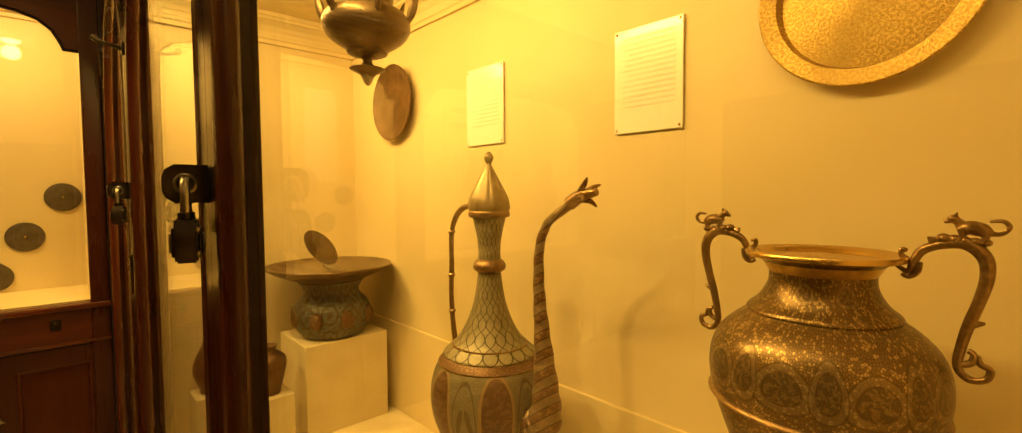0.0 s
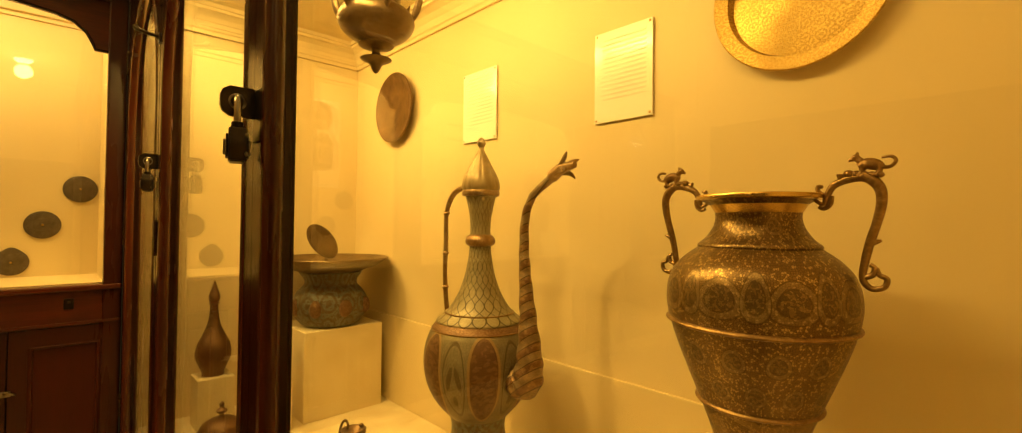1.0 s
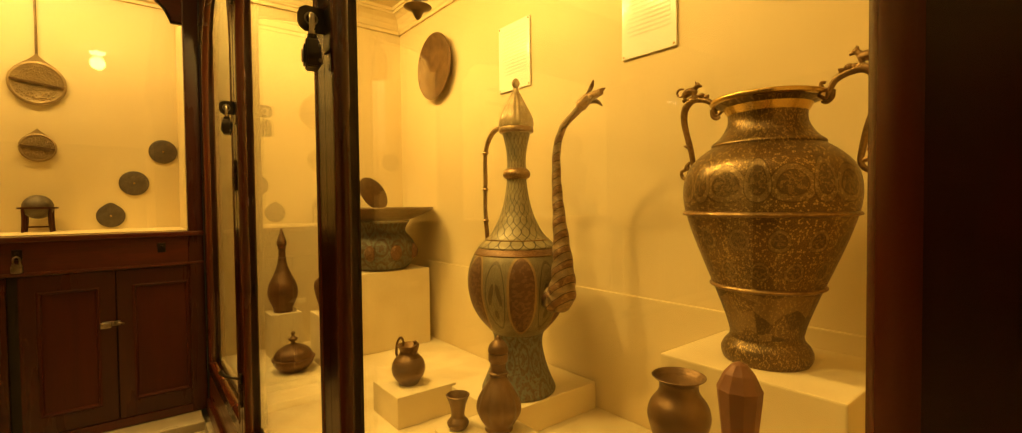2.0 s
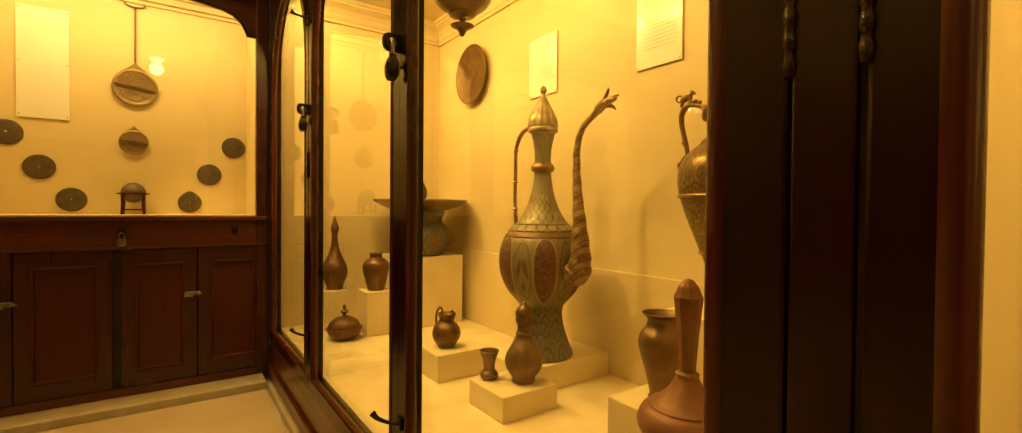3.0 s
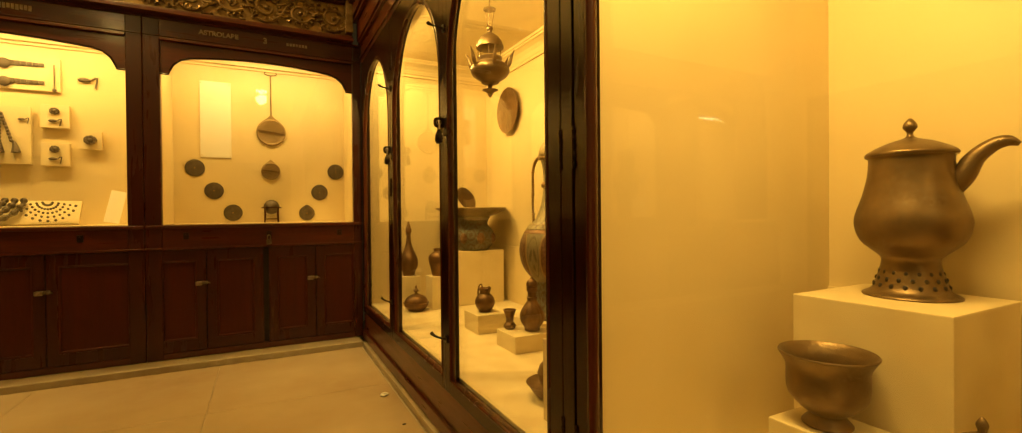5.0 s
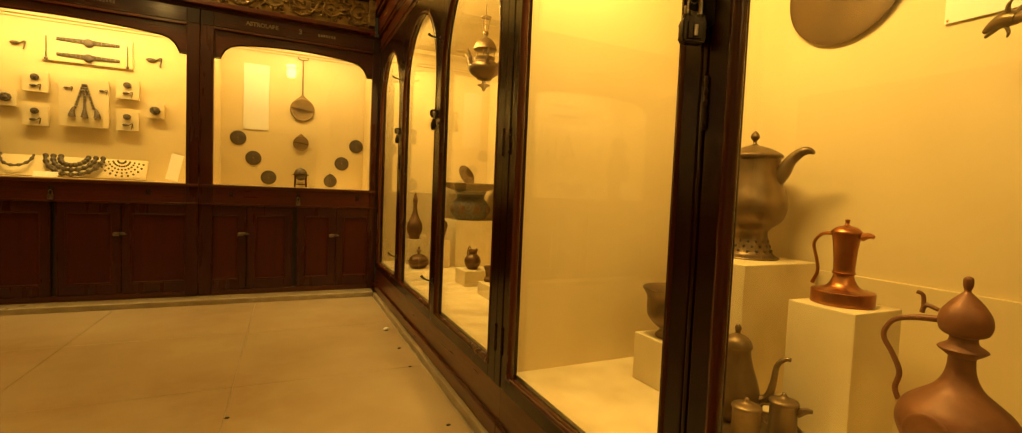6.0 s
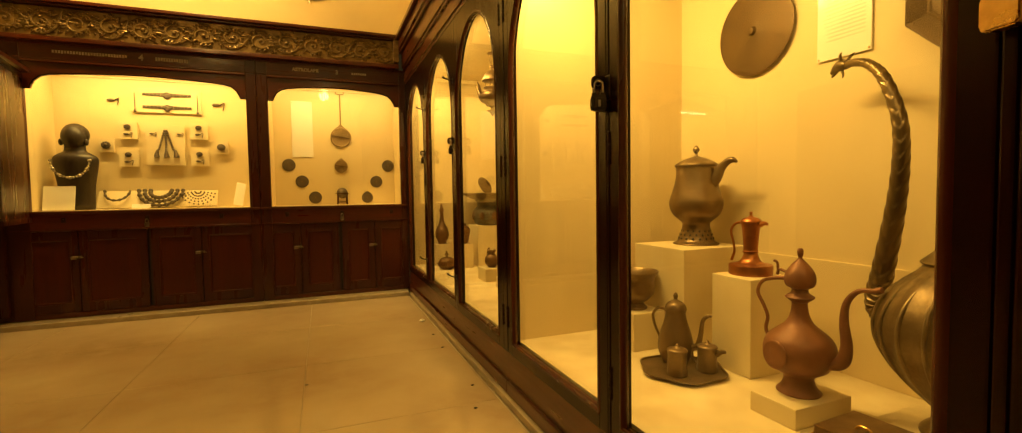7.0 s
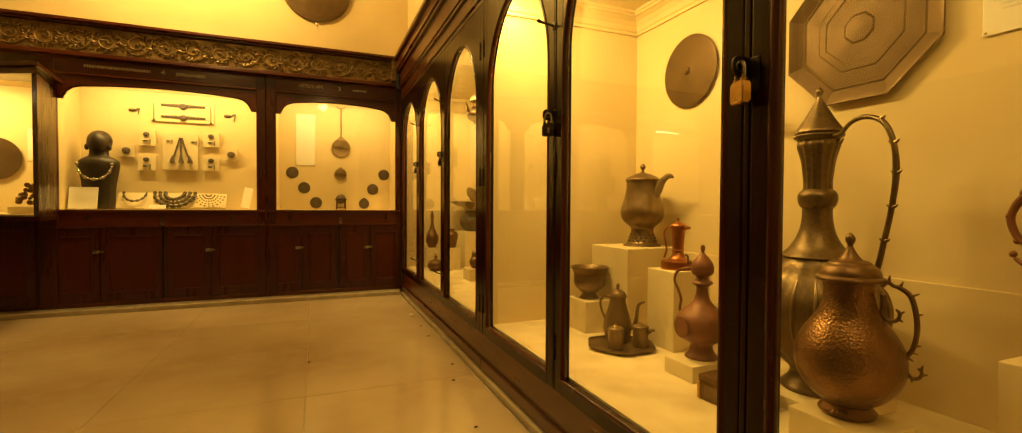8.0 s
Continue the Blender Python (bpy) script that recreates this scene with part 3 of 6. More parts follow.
def padlock(name, place, turn, mat, label, size=1.0, plain=False):
    """A padlock hanging by its shackle; the origin is the top of the shackle."""
    lock = thing(name, place, label, "padlock", "padlocks of the cases", turn)
    s = size
    outline = [(-0.017, -0.082), (0.017, -0.082), (0.022, -0.076), (0.022, -0.044), (0.017, -0.036), (-0.017, -0.036), (-0.022, -0.044), (-0.022, -0.076)]
    bm = shape([(y * s, z * s) for y, z in outline], -0.010 * s, 0.010 * s)
    bmesh.ops.bevel(bm, geom=bm.edges[:], offset=0.0022 * s, segments=2, affect="EDGES")
    body = part("body", bm, mat, lock, smooth=True)
    for side in () if plain else (-1, 1):
        a, b = sorted((side * 0.0102 * s, side * 0.0130 * s))
        part("face_plate", box(a, b, -0.013 * s, 0.013 * s, -0.076 * s, -0.046 * s, 0.001 * s), mat, body)
        part("keyhole_cover", box(side * 0.0146 * s - 0.0014 * s, side * 0.0146 * s + 0.0014 * s, -0.004 * s, 0.004 * s, -0.072 * s, -0.052 * s, 0.001 * s), STEEL, body)
    for q in () if plain else (-0.019, 0.019):
        for w in (-0.048, -0.072):
            part("rivet", ball(0.0034 * s, (0.0102 * s, q * s, w * s), (0.7, 1, 1), 8), STEEL, body)
    part("shackle", tube([(0, -0.012 * s, -0.036 * s), (0, -0.0125 * s, -0.012 * s), (0, -0.009 * s, -0.001 * s), (0, 0, 0.004 * s), (0, 0.009 * s, -0.001 * s), (0, 0.0125 * s, -0.012 * s), (0, 0.012 * s, -0.036 * s)], 0.0046 * s, 9, 4), STEEL, lock, smooth=True)
    for q in (-0.012, 0.012):
        part("collar", lathe([(0.0046 * s, -0.038 * s), (0.0072 * s, -0.037 * s), (0.0072 * s, -0.031 * s), (0.0046 * s, -0.030 * s)], 12, 0), mat, lock).location = (0, q * s, 0)
    return lock


def hasp(y, z, parent):
    """A black iron hasp: a plate on the stile and an upright rounded tongue with an eye, standing out for the padlock."""
    part("hasp_plate", box(FRONT - 0.003, FRONT, y - 0.030, y + 0.012, z - 0.055, z + 0.022, 0.002), IRON, parent, "black iron hasp plate")
    tip, low, high = FRONT - 0.048, z - 0.020, z + 0.024
    outline = [(FRONT - 0.003, low), (FRONT - 0.003, high), (tip + 0.012, high), (tip + 0.003, high - 0.006), (tip, high - 0.014), (tip, low + 0.014), (tip + 0.003, low + 0.006), (tip + 0.012, low)]
    bm = shape(outline, -0.0025, 0.0025)
    bm.transform(Matrix.Translation((0, y + 0.0035, 0)) @ Matrix(((0, 1, 0, 0), (1, 0, 0, 0), (0, 0, 1, 0), (0, 0, 0, 1))))
    part("hasp", bm, IRON, parent, "black iron hasp")
    ring = [(FRONT - 0.026 + 0.0105 * math.cos(a), y + 0.0035, z + 0.002 + 0.0105 * math.sin(a)) for a in (k * math.pi / 8 for k in range(17))]
    part("eye_ring", tube(ring, 0.0032, 8, 1), STEEL, parent, "bright worn eye", smooth=True)


COVE = [(0.0, 2.128), (0.014, 2.128), (0.014, 2.146), (0.020, 2.152), (0.026, 2.180), (0.042, 2.206), (0.066, 2.222), (0.080, 2.226), (0.080, 2.240), (0.090, 2.240), (0.090, CASE_TOP - 0.001), (0.0, CASE_TOP - 0.001)]


def crown(runs, parent):
    """A plaster cove along the top of the inner walls: each run goes from one corner to the next, with its inward way."""
    for (x0, y0), (x1, y1), (dx, dy) in runs:
        bm = bmesh.new()
        one = [bm.verts.new((x0 + dx * d, y0 + dy * d, z)) for d, z in COVE]
        two = [bm.verts.new((x1 + dx * d, y1 + dy * d, z)) for d, z in COVE]
        for k in range(len(COVE)):
            q = (k + 1) % len(COVE)
            bm.faces.new((one[k], one[q], two[q], two[k]))
        bm.faces.new(one[::-1])
        bm.faces.new(two)
        part("crown_moulding", bm, PAINT, parent)


def wall_case(bays, y_end_hi, y_end_lo, label, wide_last=False):
    case = thing("wall_case", (0, 0, 0), label, "display case", "wall cases of the east side")
    y0, y1 = y_end_lo, y_end_hi
    part("deck", box(FRONT + 0.05, BACK, y0, y1, DECK - 0.03, DECK), CLOTH, case, "cream cloth-covered display floor")
    part("back_panel", box(BACK, BACK + 0.03, y0, y1, DECK, CASE_TOP), PAINT, case, "cream painted back panel")
    part("dado_panel", box(BACK - 0.012, BACK, y0, y1, DECK, 0.742, 0.003), PAINT, case, "cream lower back board")
    part("end_panel", box(FRONT + 0.05, BACK, y1, y1 + 0.02, DECK, CASE_TOP), PAINT, case, "cream painted end panel")
    part("end_panel", box(FRONT + 0.05, BACK, y0 - 0.02, y0, DECK, CASE_TOP), PAINT, case, "cream painted end panel")
    part("top_panel", box(FRONT + 0.05, BACK + 0.03, y0 - 0.02, y1 + 0.02, CASE_TOP, CASE_TOP + 0.02), PAINT, case, "cream painted case ceiling")
    crown([((BACK, y0), (BACK, y1), (-1, 0)), ((FRONT + 0.08, y1), (BACK - 0.001, y1), (0, -1)), ((FRONT + 0.08, y0), (BACK - 0.001, y0), (0, 1))], case)
    bm = box(FRONT + 0.004, FRONT + 0.05, y0 - 0.02, y1 + 0.02, 0.10, SILL - 0.055, 0.0)
    box(FRONT - 0.012, FRONT + 0.05, y0 - 0.02, y1 + 0.02, 0.035, 0.10, 0.006, bm)
    part("plinth", bm, WOOD_H, case, "dark wooden base board")
    part("header", box(FRONT - 0.002, FRONT + 0.05, y0 - 0.02, y1 + 0.02, 2.197, 2.335, 0.0), WOOD_H, case, "dark wooden header board")
    for za, zb, d in ((2.335, 2.36, 0.020), (2.36, 2.50, 0.030), (2.50, 2.53, 0.055), (2.53, 2.62, 0.070), (2.62, 2.66, 0.10)):
        part("cornice_moulding", box(FRONT - d, FRONT + 0.09, y0 - 0.02, y1 + 0.02, za + 0.0005, zb - 0.0005, 0.004), WOOD_H, case)
    part("moulding", box(FRONT - 0.012, FRONT - 0.0025, y0 - 0.02, y1 + 0.02, 2.225, 2.24, 0.003), WOOD_H, case)
    edges = [y1 + 0.02] + [v for b in bays for v in b] + [y0 - 0.02]
    for k in range(0, len(edges), 2):
        hi, lo = edges[k], edges[k + 1]
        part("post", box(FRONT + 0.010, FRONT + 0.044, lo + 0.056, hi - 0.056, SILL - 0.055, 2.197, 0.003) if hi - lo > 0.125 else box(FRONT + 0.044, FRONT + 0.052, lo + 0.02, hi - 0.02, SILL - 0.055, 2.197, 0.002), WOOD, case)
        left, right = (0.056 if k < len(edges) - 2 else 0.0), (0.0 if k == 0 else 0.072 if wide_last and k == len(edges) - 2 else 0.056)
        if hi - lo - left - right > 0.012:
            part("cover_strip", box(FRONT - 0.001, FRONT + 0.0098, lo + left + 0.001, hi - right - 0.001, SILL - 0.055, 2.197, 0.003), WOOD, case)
    for k, (hi, lo) in enumerate(bays):
        arched_door("door", hi, lo, case, k != 2, 0.070 if wide_last and k == 2 else 0.054)
    return case


case_a = wall_case(BAYS_A, 2.555, -0.290, "dark wooden wall case with three arched glass doors, lit inside", True)
case_b = wall_case(BAYS_B, -0.332, -3.10, "dark wooden wall case with arched glass doors beside the copper jugs")
for case, y, z in ((case_a, 0.640, 1.395), (case_a, 1.60, 1.395), (case_b, -1.205, 1.375), (case_b, -2.165, 1.315)):
    hasp(y, z, case)
for case, y, z in ((case_a, 0.640, 0.47), (case_a, 1.615, 1.77), (case_a, 1.615, 0.47), (case_a, 0.640, 1.80), (case_b, -1.21, 1.74)):
    hook(y, z, case)
padlock("padlock", (FRONT - 0.026, 0.640, 1.398), -12, IRON, "blackened steel padlock hanging on a door hasp", 1.1)
padlock("padlock", (FRONT - 0.026, 1.60, 1.398), -12, IRON, "blackened steel padlock hanging on a door hasp", 1.1)
padlock("padlock", (FRONT - 0.026, -1.205, 1.378), 70, IRON, "blackened steel padlock hanging on a door hasp", 1.1)
padlock("padlock", (FRONT - 0.026, -2.165, 1.322), -15, BRASS, "brass padlock with a bright steel shackle", 1.10, True)

# one tube lamp at the top of each bay, behind the header
for y_hi, y_lo in BAYS_A + BAYS_B:
    y = (y_hi + y_lo) / 2
    fixture = thing("tube_lamp", (0.262, y, CASE_TOP), "lit tube lamp under the case ceiling", "lamp", "tube lamps in the wall cases")
    part("batten", box(-0.022, 0.022, -0.43, 0.43, -0.022, -0.001, 0.004), WHITE, fixture)
    part("tube", tube([(0, -0.40, -0.036), (0, 0.40, -0.036)], 0.010, 10, 1), DIM_TUBE, fixture, smooth=True)
    for s in (-1, 1):
        part("holder", box(-0.014, 0.014, s * 0.412 - 0.012, s * 0.412 + 0.012, -0.050, -0.022, 0.004), WHITE, fixture)
for y, length, share, aim in TUBES:
    strip_lamp("tube_light", (0.272, y, CASE_TOP - 0.062), (0.985, y, aim), length, 0.04, CASE_W * share)


# ---- far cabinets ----
def shoulder(x0, x1):
    """The top edge of a niche opening, from left to right: stepped shoulders and a faint bow."""
    left = [(x0, 1.962), (x0 + 0.045, 1.962), (x0 + 0.052, 1.985), (x0 + 0.075, 2.03), (x0 + 0.115, 2.065), (x0 + 0.17, 2.083)]
    c = (x0 + x1) / 2
    mid = [(x0 + 0.17 + (x1 - x0 - 0.34) * k / 10, 2.083 + 0.032 * (1 - (2 * k / 10 - 1) ** 2)) for k in range(1, 10)]
    return left + mid + [(2 * c - x, z) for x, z in left[::-1]]


def bars(x0, x1, y, z, height, count, mat, parent, name="lettering"):
    """A line of writing too faint to read, as short bars."""
    bm = bmesh.new()
    step = (x1 - x0) / count
    for k in range(count):
        box(x0 + step * k, x0 + step * (k + 0.72), y - 0.003, y, z - height / 2 * random.uniform(0.6, 1), z + height / 2, 0, bm)
    return part(name, bm, mat, parent)


def words(text, x, y, z, size, parent):
    cu = bpy.data.curves.new("lettering", "FONT")
    cu.body, cu.size, cu.extrude, cu.align_x, cu.align_y, cu.offset = text, size, 0.002, "CENTER", "CENTER", 0.0018
    tmp = bpy.data.objects.new("lettering", cu)
    scene.collection.objects.link(tmp)
    bpy.context.view_layer.update()
    me = bpy.data.meshes.new_from_object(tmp.evaluated_get(bpy.context.evaluated_depsgraph_get()))
    bpy.data.objects.remove(tmp)
    me.materials.clear()
    me.materials.append(WHITE)
    ob = new("lettering", me)
    ob.matrix_world = pose(x, y, z, 90, 0, 0)
    ob.parent = parent
    return ob


def frame_ring(x0, x1, z0, z1, a, b, c, d, y0, y1):
    """A flat frame in one piece: outer sides x0, x1, z0, z1, opening a, b, c, d, between y0 and y1."""
    bm = bmesh.new()
    outer, inner = [(x0, z0), (x1, z0), (x1, z1), (x0, z1)], [(a, c), (b, c), (b, d), (a, d)]
    fo, fi, bo, bi = ([bm.verts.new((x, y, z)) for x, z in loop] for loop, y in ((outer, y0), (inner, y0), (outer, y1), (inner, y1)))
    for k in range(4):
        q = (k + 1) % 4
        bm.faces.new((fo[k], fo[q], fi[q], fi[k]))
        bm.faces.new((bo[q], bo[k], bi[k], bi[q]))
        bm.faces.new((fo[q], fo[k], bo[k], bo[q]))
        bm.faces.new((fi[k], fi[q], bi[q], bi[k]))
    bmesh.ops.bevel(bm, geom=[e for e in bm.edges if abs(e.verts[0].co.y - y0) < 1e-6 and abs(e.verts[1].co.y - y0) < 1e-6 and len({v for v in e.verts}) == 2], offset=0.003, segments=2, affect="EDGES")
    return bm


def sunk_panel(a, b, c, d, y):
    """A flat sunk panel inside a small rounded bead, in one piece."""
    bm = bmesh.new()
    loops = []
    for inset, dy in ((0.0, 0.003), (0.006, 0.001), (0.011, 0.003), (0.014, 0.014), (0.018, 0.015)):
        loops.append([bm.verts.new((x, y + dy, z)) for x, z in ((a + inset, c + inset), (b - inset, c + inset), (b - inset, d - inset), (a + inset, d - inset))])
    back = [bm.verts.new((x, y + 0.026, z)) for x, z in ((a, c), (b, c), (b, d), (a, d))]
    for one, two in zip([back] + loops, loops):
        for k in range(4):
            bm.faces.new((one[k], one[(k + 1) % 4], two[(k + 1) % 4], two[k]))
    bm.faces.new(loops[-1])
    bm.faces.new(back[::-1])
    return bm


def leaf_door(x0, x1, z0, z1, y, parent):
    """A small panelled cupboard door."""
    a, b, c, d = x0 + 0.055, x1 - 0.055, z0 + 0.075, z1 - 0.07
    door = part("cupboard_door", frame_ring(x0, x1, z0, z1, a, b, c, d, y, y + 0.03), CUPBOARD, parent)
    part("panel", sunk_panel(a, b, c, d, y), WOOD_RED, door, "reddish sunk wooden panel")
    return door


def cabinet(x0, x1, y, depth_y, edge_l, edge_r, doors, label):
    """A built-in cabinet: cupboard doors below, a glazed lit niche above. x0, x1: the niche opening; edge_*: outer sides."""
    cab = thing("wall_cabinet", (0, 0, 0), label, "cabinet", "far wall cabinets")
    part("deck", box(x0 - 0.02, x1 + 0.02, y + 0.05, depth_y, 0.925, 0.952), PAINT, cab, "cream niche floor")
    part("back_panel", box(x0 - 0.02, x1 + 0.02, depth_y, depth_y + 0.03, 0.95, 2.30), PAINT, cab, "cream painted niche back")
    part("side_panel", box(x0 - 0.022, x0 - 0.002, y + 0.05, depth_y, 0.952, 2.30), PAINT, cab)
    part("side_panel", box(x1 + 0.002, x1 + 0.022, y + 0.05, depth_y, 0.952, 2.30), PAINT, cab)
    part("top_panel", box(x0 - 0.02, x1 + 0.02, y + 0.05, depth_y + 0.03, 2.30, 2.32), PAINT, cab)
    bm = bmesh.new()
    for d, za, zb in ((0.015, 2.175, 2.195), (0.04, 2.195, 2.23), (0.065, 2.23, 2.30)):
        box(x0, x1, depth_y - d, depth_y, za, zb, 0.002, bm)
    part("crown_moulding", bm, PAINT, cab)
    # outer frame
    part("stile", box(edge_l, x0, y, y + 0.06, 0.05, 2.335, 0.005), CUPBOARD, cab)
    part("stile", box(x1, edge_r, y, y + 0.06, 0.05, 2.335, 0.005), CUPBOARD, cab)
    crv = shoulder(x0, x1)
    own = bmesh.new()
    lo = [[own.verts.new((px, yy, pz)) for px, pz in crv] for yy in (y + 0.018, y + 0.048)]
    hi = [[own.verts.new((px, yy, 2.185)) for px, pz in crv] for yy in (y + 0.018, y + 0.048)]
    for k in range(len(crv) - 1):
        if crv[k + 1][0] - crv[k][0] > 1e-5:
            own.faces.new((lo[0][k], lo[0][k + 1], hi[0][k + 1], hi[0][k]))
            own.faces.new((lo[1][k + 1], lo[1][k], hi[1][k], hi[1][k + 1]))
        own.faces.new((lo[1][k], lo[1][k + 1], lo[0][k + 1], lo[0][k]))
    part("spandrel", own, WOOD_H, cab, "dark board with shouldered corners")
    part("bead", tube([(px, y + 0.016, pz) for px, pz in crv], 0.006, 8, 1), WOOD, cab, smooth=True)
    part("top_rail", box(x0, x1, y + 0.002, y + 0.06, 2.185, 2.335, 0.0), WOOD_H, cab)
    part("moulding", box(x0, x1, y - 0.008, y + 0.0015, 2.180, 2.198, 0.003), WOOD_H, cab)
    part("moulding", box(edge_l, edge_r, y - 0.012, y - 0.0005, 2.318, 2.335, 0.003), WOOD_H, cab)
    part("moulding", box(edge_l, edge_r, y - 0.006, y - 0.0005, 2.205, 2.212, 0.002), WOOD_H, cab)
    part("middle_rail", box(x0, x1, y + 0.004, y + 0.06, 0.78, 0.945, 0.003), WOOD_H, cab)
    part("sill_moulding", box(edge_l, edge_r, y - 0.014, y - 0.0005, 0.925, 0.947, 0.005), WOOD_H, cab)
    part("moulding", box(edge_l, edge_r, y - 0.006, y - 0.0005, 0.785, 0.796, 0.002), WOOD_H, cab)
    part("base_rail", box(edge_l + 0.002, edge_r - 0.002, y + 0.005, y + 0.06, 0.045, 0.085, 0.003), WOOD_H, cab)
    part("pane", box(x0 - 0.01, x1 + 0.01, y + 0.050, y + 0.055, 0.947, 2.17), CLEAR, cab, "clear glass pane").visible_shadow = False
    for a, b in doors:
        leaf_door(a, b, 0.088, 0.778, y + 0.008, cab)
    part("carcass", box(x0, x1, y + 0.05, y + 0.07, 0.05, 0.92), BLACK, cab)
    return cab


def lockset(x, z, y, parent):
    bm = box(x - 0.016, x + 0.016, y - 0.004, y, z - 0.022, z + 0.022, 0.003)
    ball(0.006, (x, y - 0.006, z + 0.006), bm=bm)
    part("key_plate", bm, IRON, parent, "small dark key plate")


cab3 = cabinet(-1.130, 0.098, FAR, NICHE, -1.222, 0.163, [(-1.195, -0.885), (-0.880, -0.535), (-0.500, -0.185), (-0.180, 0.150)], "dark wooden cabinet with a lit niche of round brass plates")
cab4 = cabinet(-2.920, -1.312, FAR, NICHE, -3.05, -1.224, [(-2.99, -2.615), (-2.61, -2.13), (-2.10, -1.72), (-1.715, -1.25)], "dark wooden cabinet with a lit niche of silver jewellery")
# a glazed cabinet standing out from the far wall, seen at its corner
VX, VY, VT, VB = -2.760, 1.90, 2.020, -2.905     # front corner, face, rail height, and where the canted side meets the wall


def prism(outline, z0, z1):
    """An upright block over an outline of (x, y) pairs."""
    bm = bmesh.new()
    lo, hi = [bm.verts.new((x, y, z0)) for x, y in outline], [bm.verts.new((x, y, z1)) for x, y in outline]
    bm.faces.new(lo[::-1])
    bm.faces.new(hi)
    for k in range(len(lo)):
        q = (k + 1) % len(lo)
        bm.faces.new((lo[k], lo[q], hi[q], hi[k]))
    return bm


VL = -4.15                                       # where the canted front meets the wall
vit = thing("wall_cabinet", (0, 0, 0), "dark wooden cabinet with a lit glazed case standing out", "cabinet", "far wall cabinets")
part("carcass", box(-5.0, -3.052, FAR + 0.005, FAR + 0.07, 0.05, 0.862), CUPBOARD, vit)
for a, b in ((-4.98, -4.36), (-4.34, -3.72), (-3.70, -3.07)):
    leaf_door(a, b, 0.09, 0.845, FAR - 0.026, vit)
part("sill", prism([(VX + 0.012, VY - 0.02), (VB + 0.012, FAR - 0.018), (VL - 0.02, FAR - 0.018)], 0.862, 0.900), CUPBOARD, vit)
part("post", prism([(VX, VY), (VX - 0.020, VY + 0.062), (VX - 0.052, VY + 0.050)], 0.900, VT), WOOD_BEAD, vit)
part("top_rail", prism([(VX, VY), (VX - 0.030, VY + 0.062), (VL + 0.05, FAR - 0.018), (VL, FAR - 0.018)], VT, VT + 0.055), WOOD_H, vit)
part("canopy", prism([(VX + 0.02, VY - 0.04), (VB + 0.060, FAR - 0.018), (VL - 0.05, FAR - 0.018)], VT + 0.055, VT + 0.085), WOOD_H, vit, "projecting top moulding")
part("side_rail", prism([(VX - 0.005, VY + 0.010), (VB + 0.008, FAR - 0.018), (VB - 0.06, FAR - 0.018), (VX - 0.031, VY + 0.064)], VT, VT + 0.0545), WOOD, vit)
part("side_board", prism([(VX - 0.002, VY + 0.005), (VB - 0.001, FAR - 0.018), (VB - 0.018, FAR - 0.018), (VX - 0.021, VY + 0.063)], 0.900, VT), CUPBOARD, vit)
part("side_panel", prism([(VX - 0.050, VY + 0.085), (VB - 0.024, FAR - 0.03), (VB - 0.030, NICHE - 0.12), (VB - 0.036, NICHE - 0.12), (VB - 0.032, FAR - 0.03), (VX - 0.056, VY + 0.085)], 0.915, 2.10), PAINT, vit)
part("back_panel", box(-4.75, VB - 0.028, NICHE - 0.12, NICHE - 0.09, 0.915, 2.10), PAINT, vit, "cream painted back panel")
part("deck", prism([(VX - 0.055, VY + 0.085), (VB - 0.037, FAR), (VB - 0.037, NICHE - 0.12), (-4.75, NICHE - 0.12), (-4.75, FAR), (VL + 0.02, FAR)], 0.901, 0.915), PAINT, vit)
part("top_panel", prism([(VX - 0.055, VY + 0.085), (VB - 0.037, FAR), (VB - 0.037, NICHE - 0.09), (-4.75, NICHE - 0.09), (-4.75, FAR), (VL + 0.02, FAR)], 2.10, 2.12), PAINT, vit)
part("front_board", box(-4.75, VL - 0.05, FAR - 0.010, FAR + 0.04, 0.900, 2.335), CUPBOARD, vit)
part("pane", prism([(VX - 0.045, VY + 0.048), (VX - 0.041, VY + 0.052), (VL + 0.030, FAR - 0.018), (VL + 0.024, FAR - 0.018)], 0.898, VT + 0.002), CLEAR, vit, "clear glass pane").visible_shadow = False
words("ASTROLABE", -0.790, FAR + 0.001, 2.268, 0.044, cab3)
words("3", -0.503, FAR + 0.001, 2.268, 0.056, cab3)
bars(-0.364, -0.219, FAR + 0.003, 2.266, 0.022, 7, WHITE, cab3)
words("4", -2.105, FAR + 0.001, 2.268, 0.070, cab4)
bars(-2.71, -2.20, FAR + 0.003, 2.268, 0.026, 26, WHITE, cab4)
bars(-2.00, -1.75, FAR + 0.003, 2.266, 0.034, 13, WHITE, cab4)
for cab, xs in ((cab3, (-0.998, -0.496, -0.009)), (cab4, (-2.70, -2.119, -1.55))):
    for x in xs:
        lockset(x, 0.872, FAR + 0.004, cab)
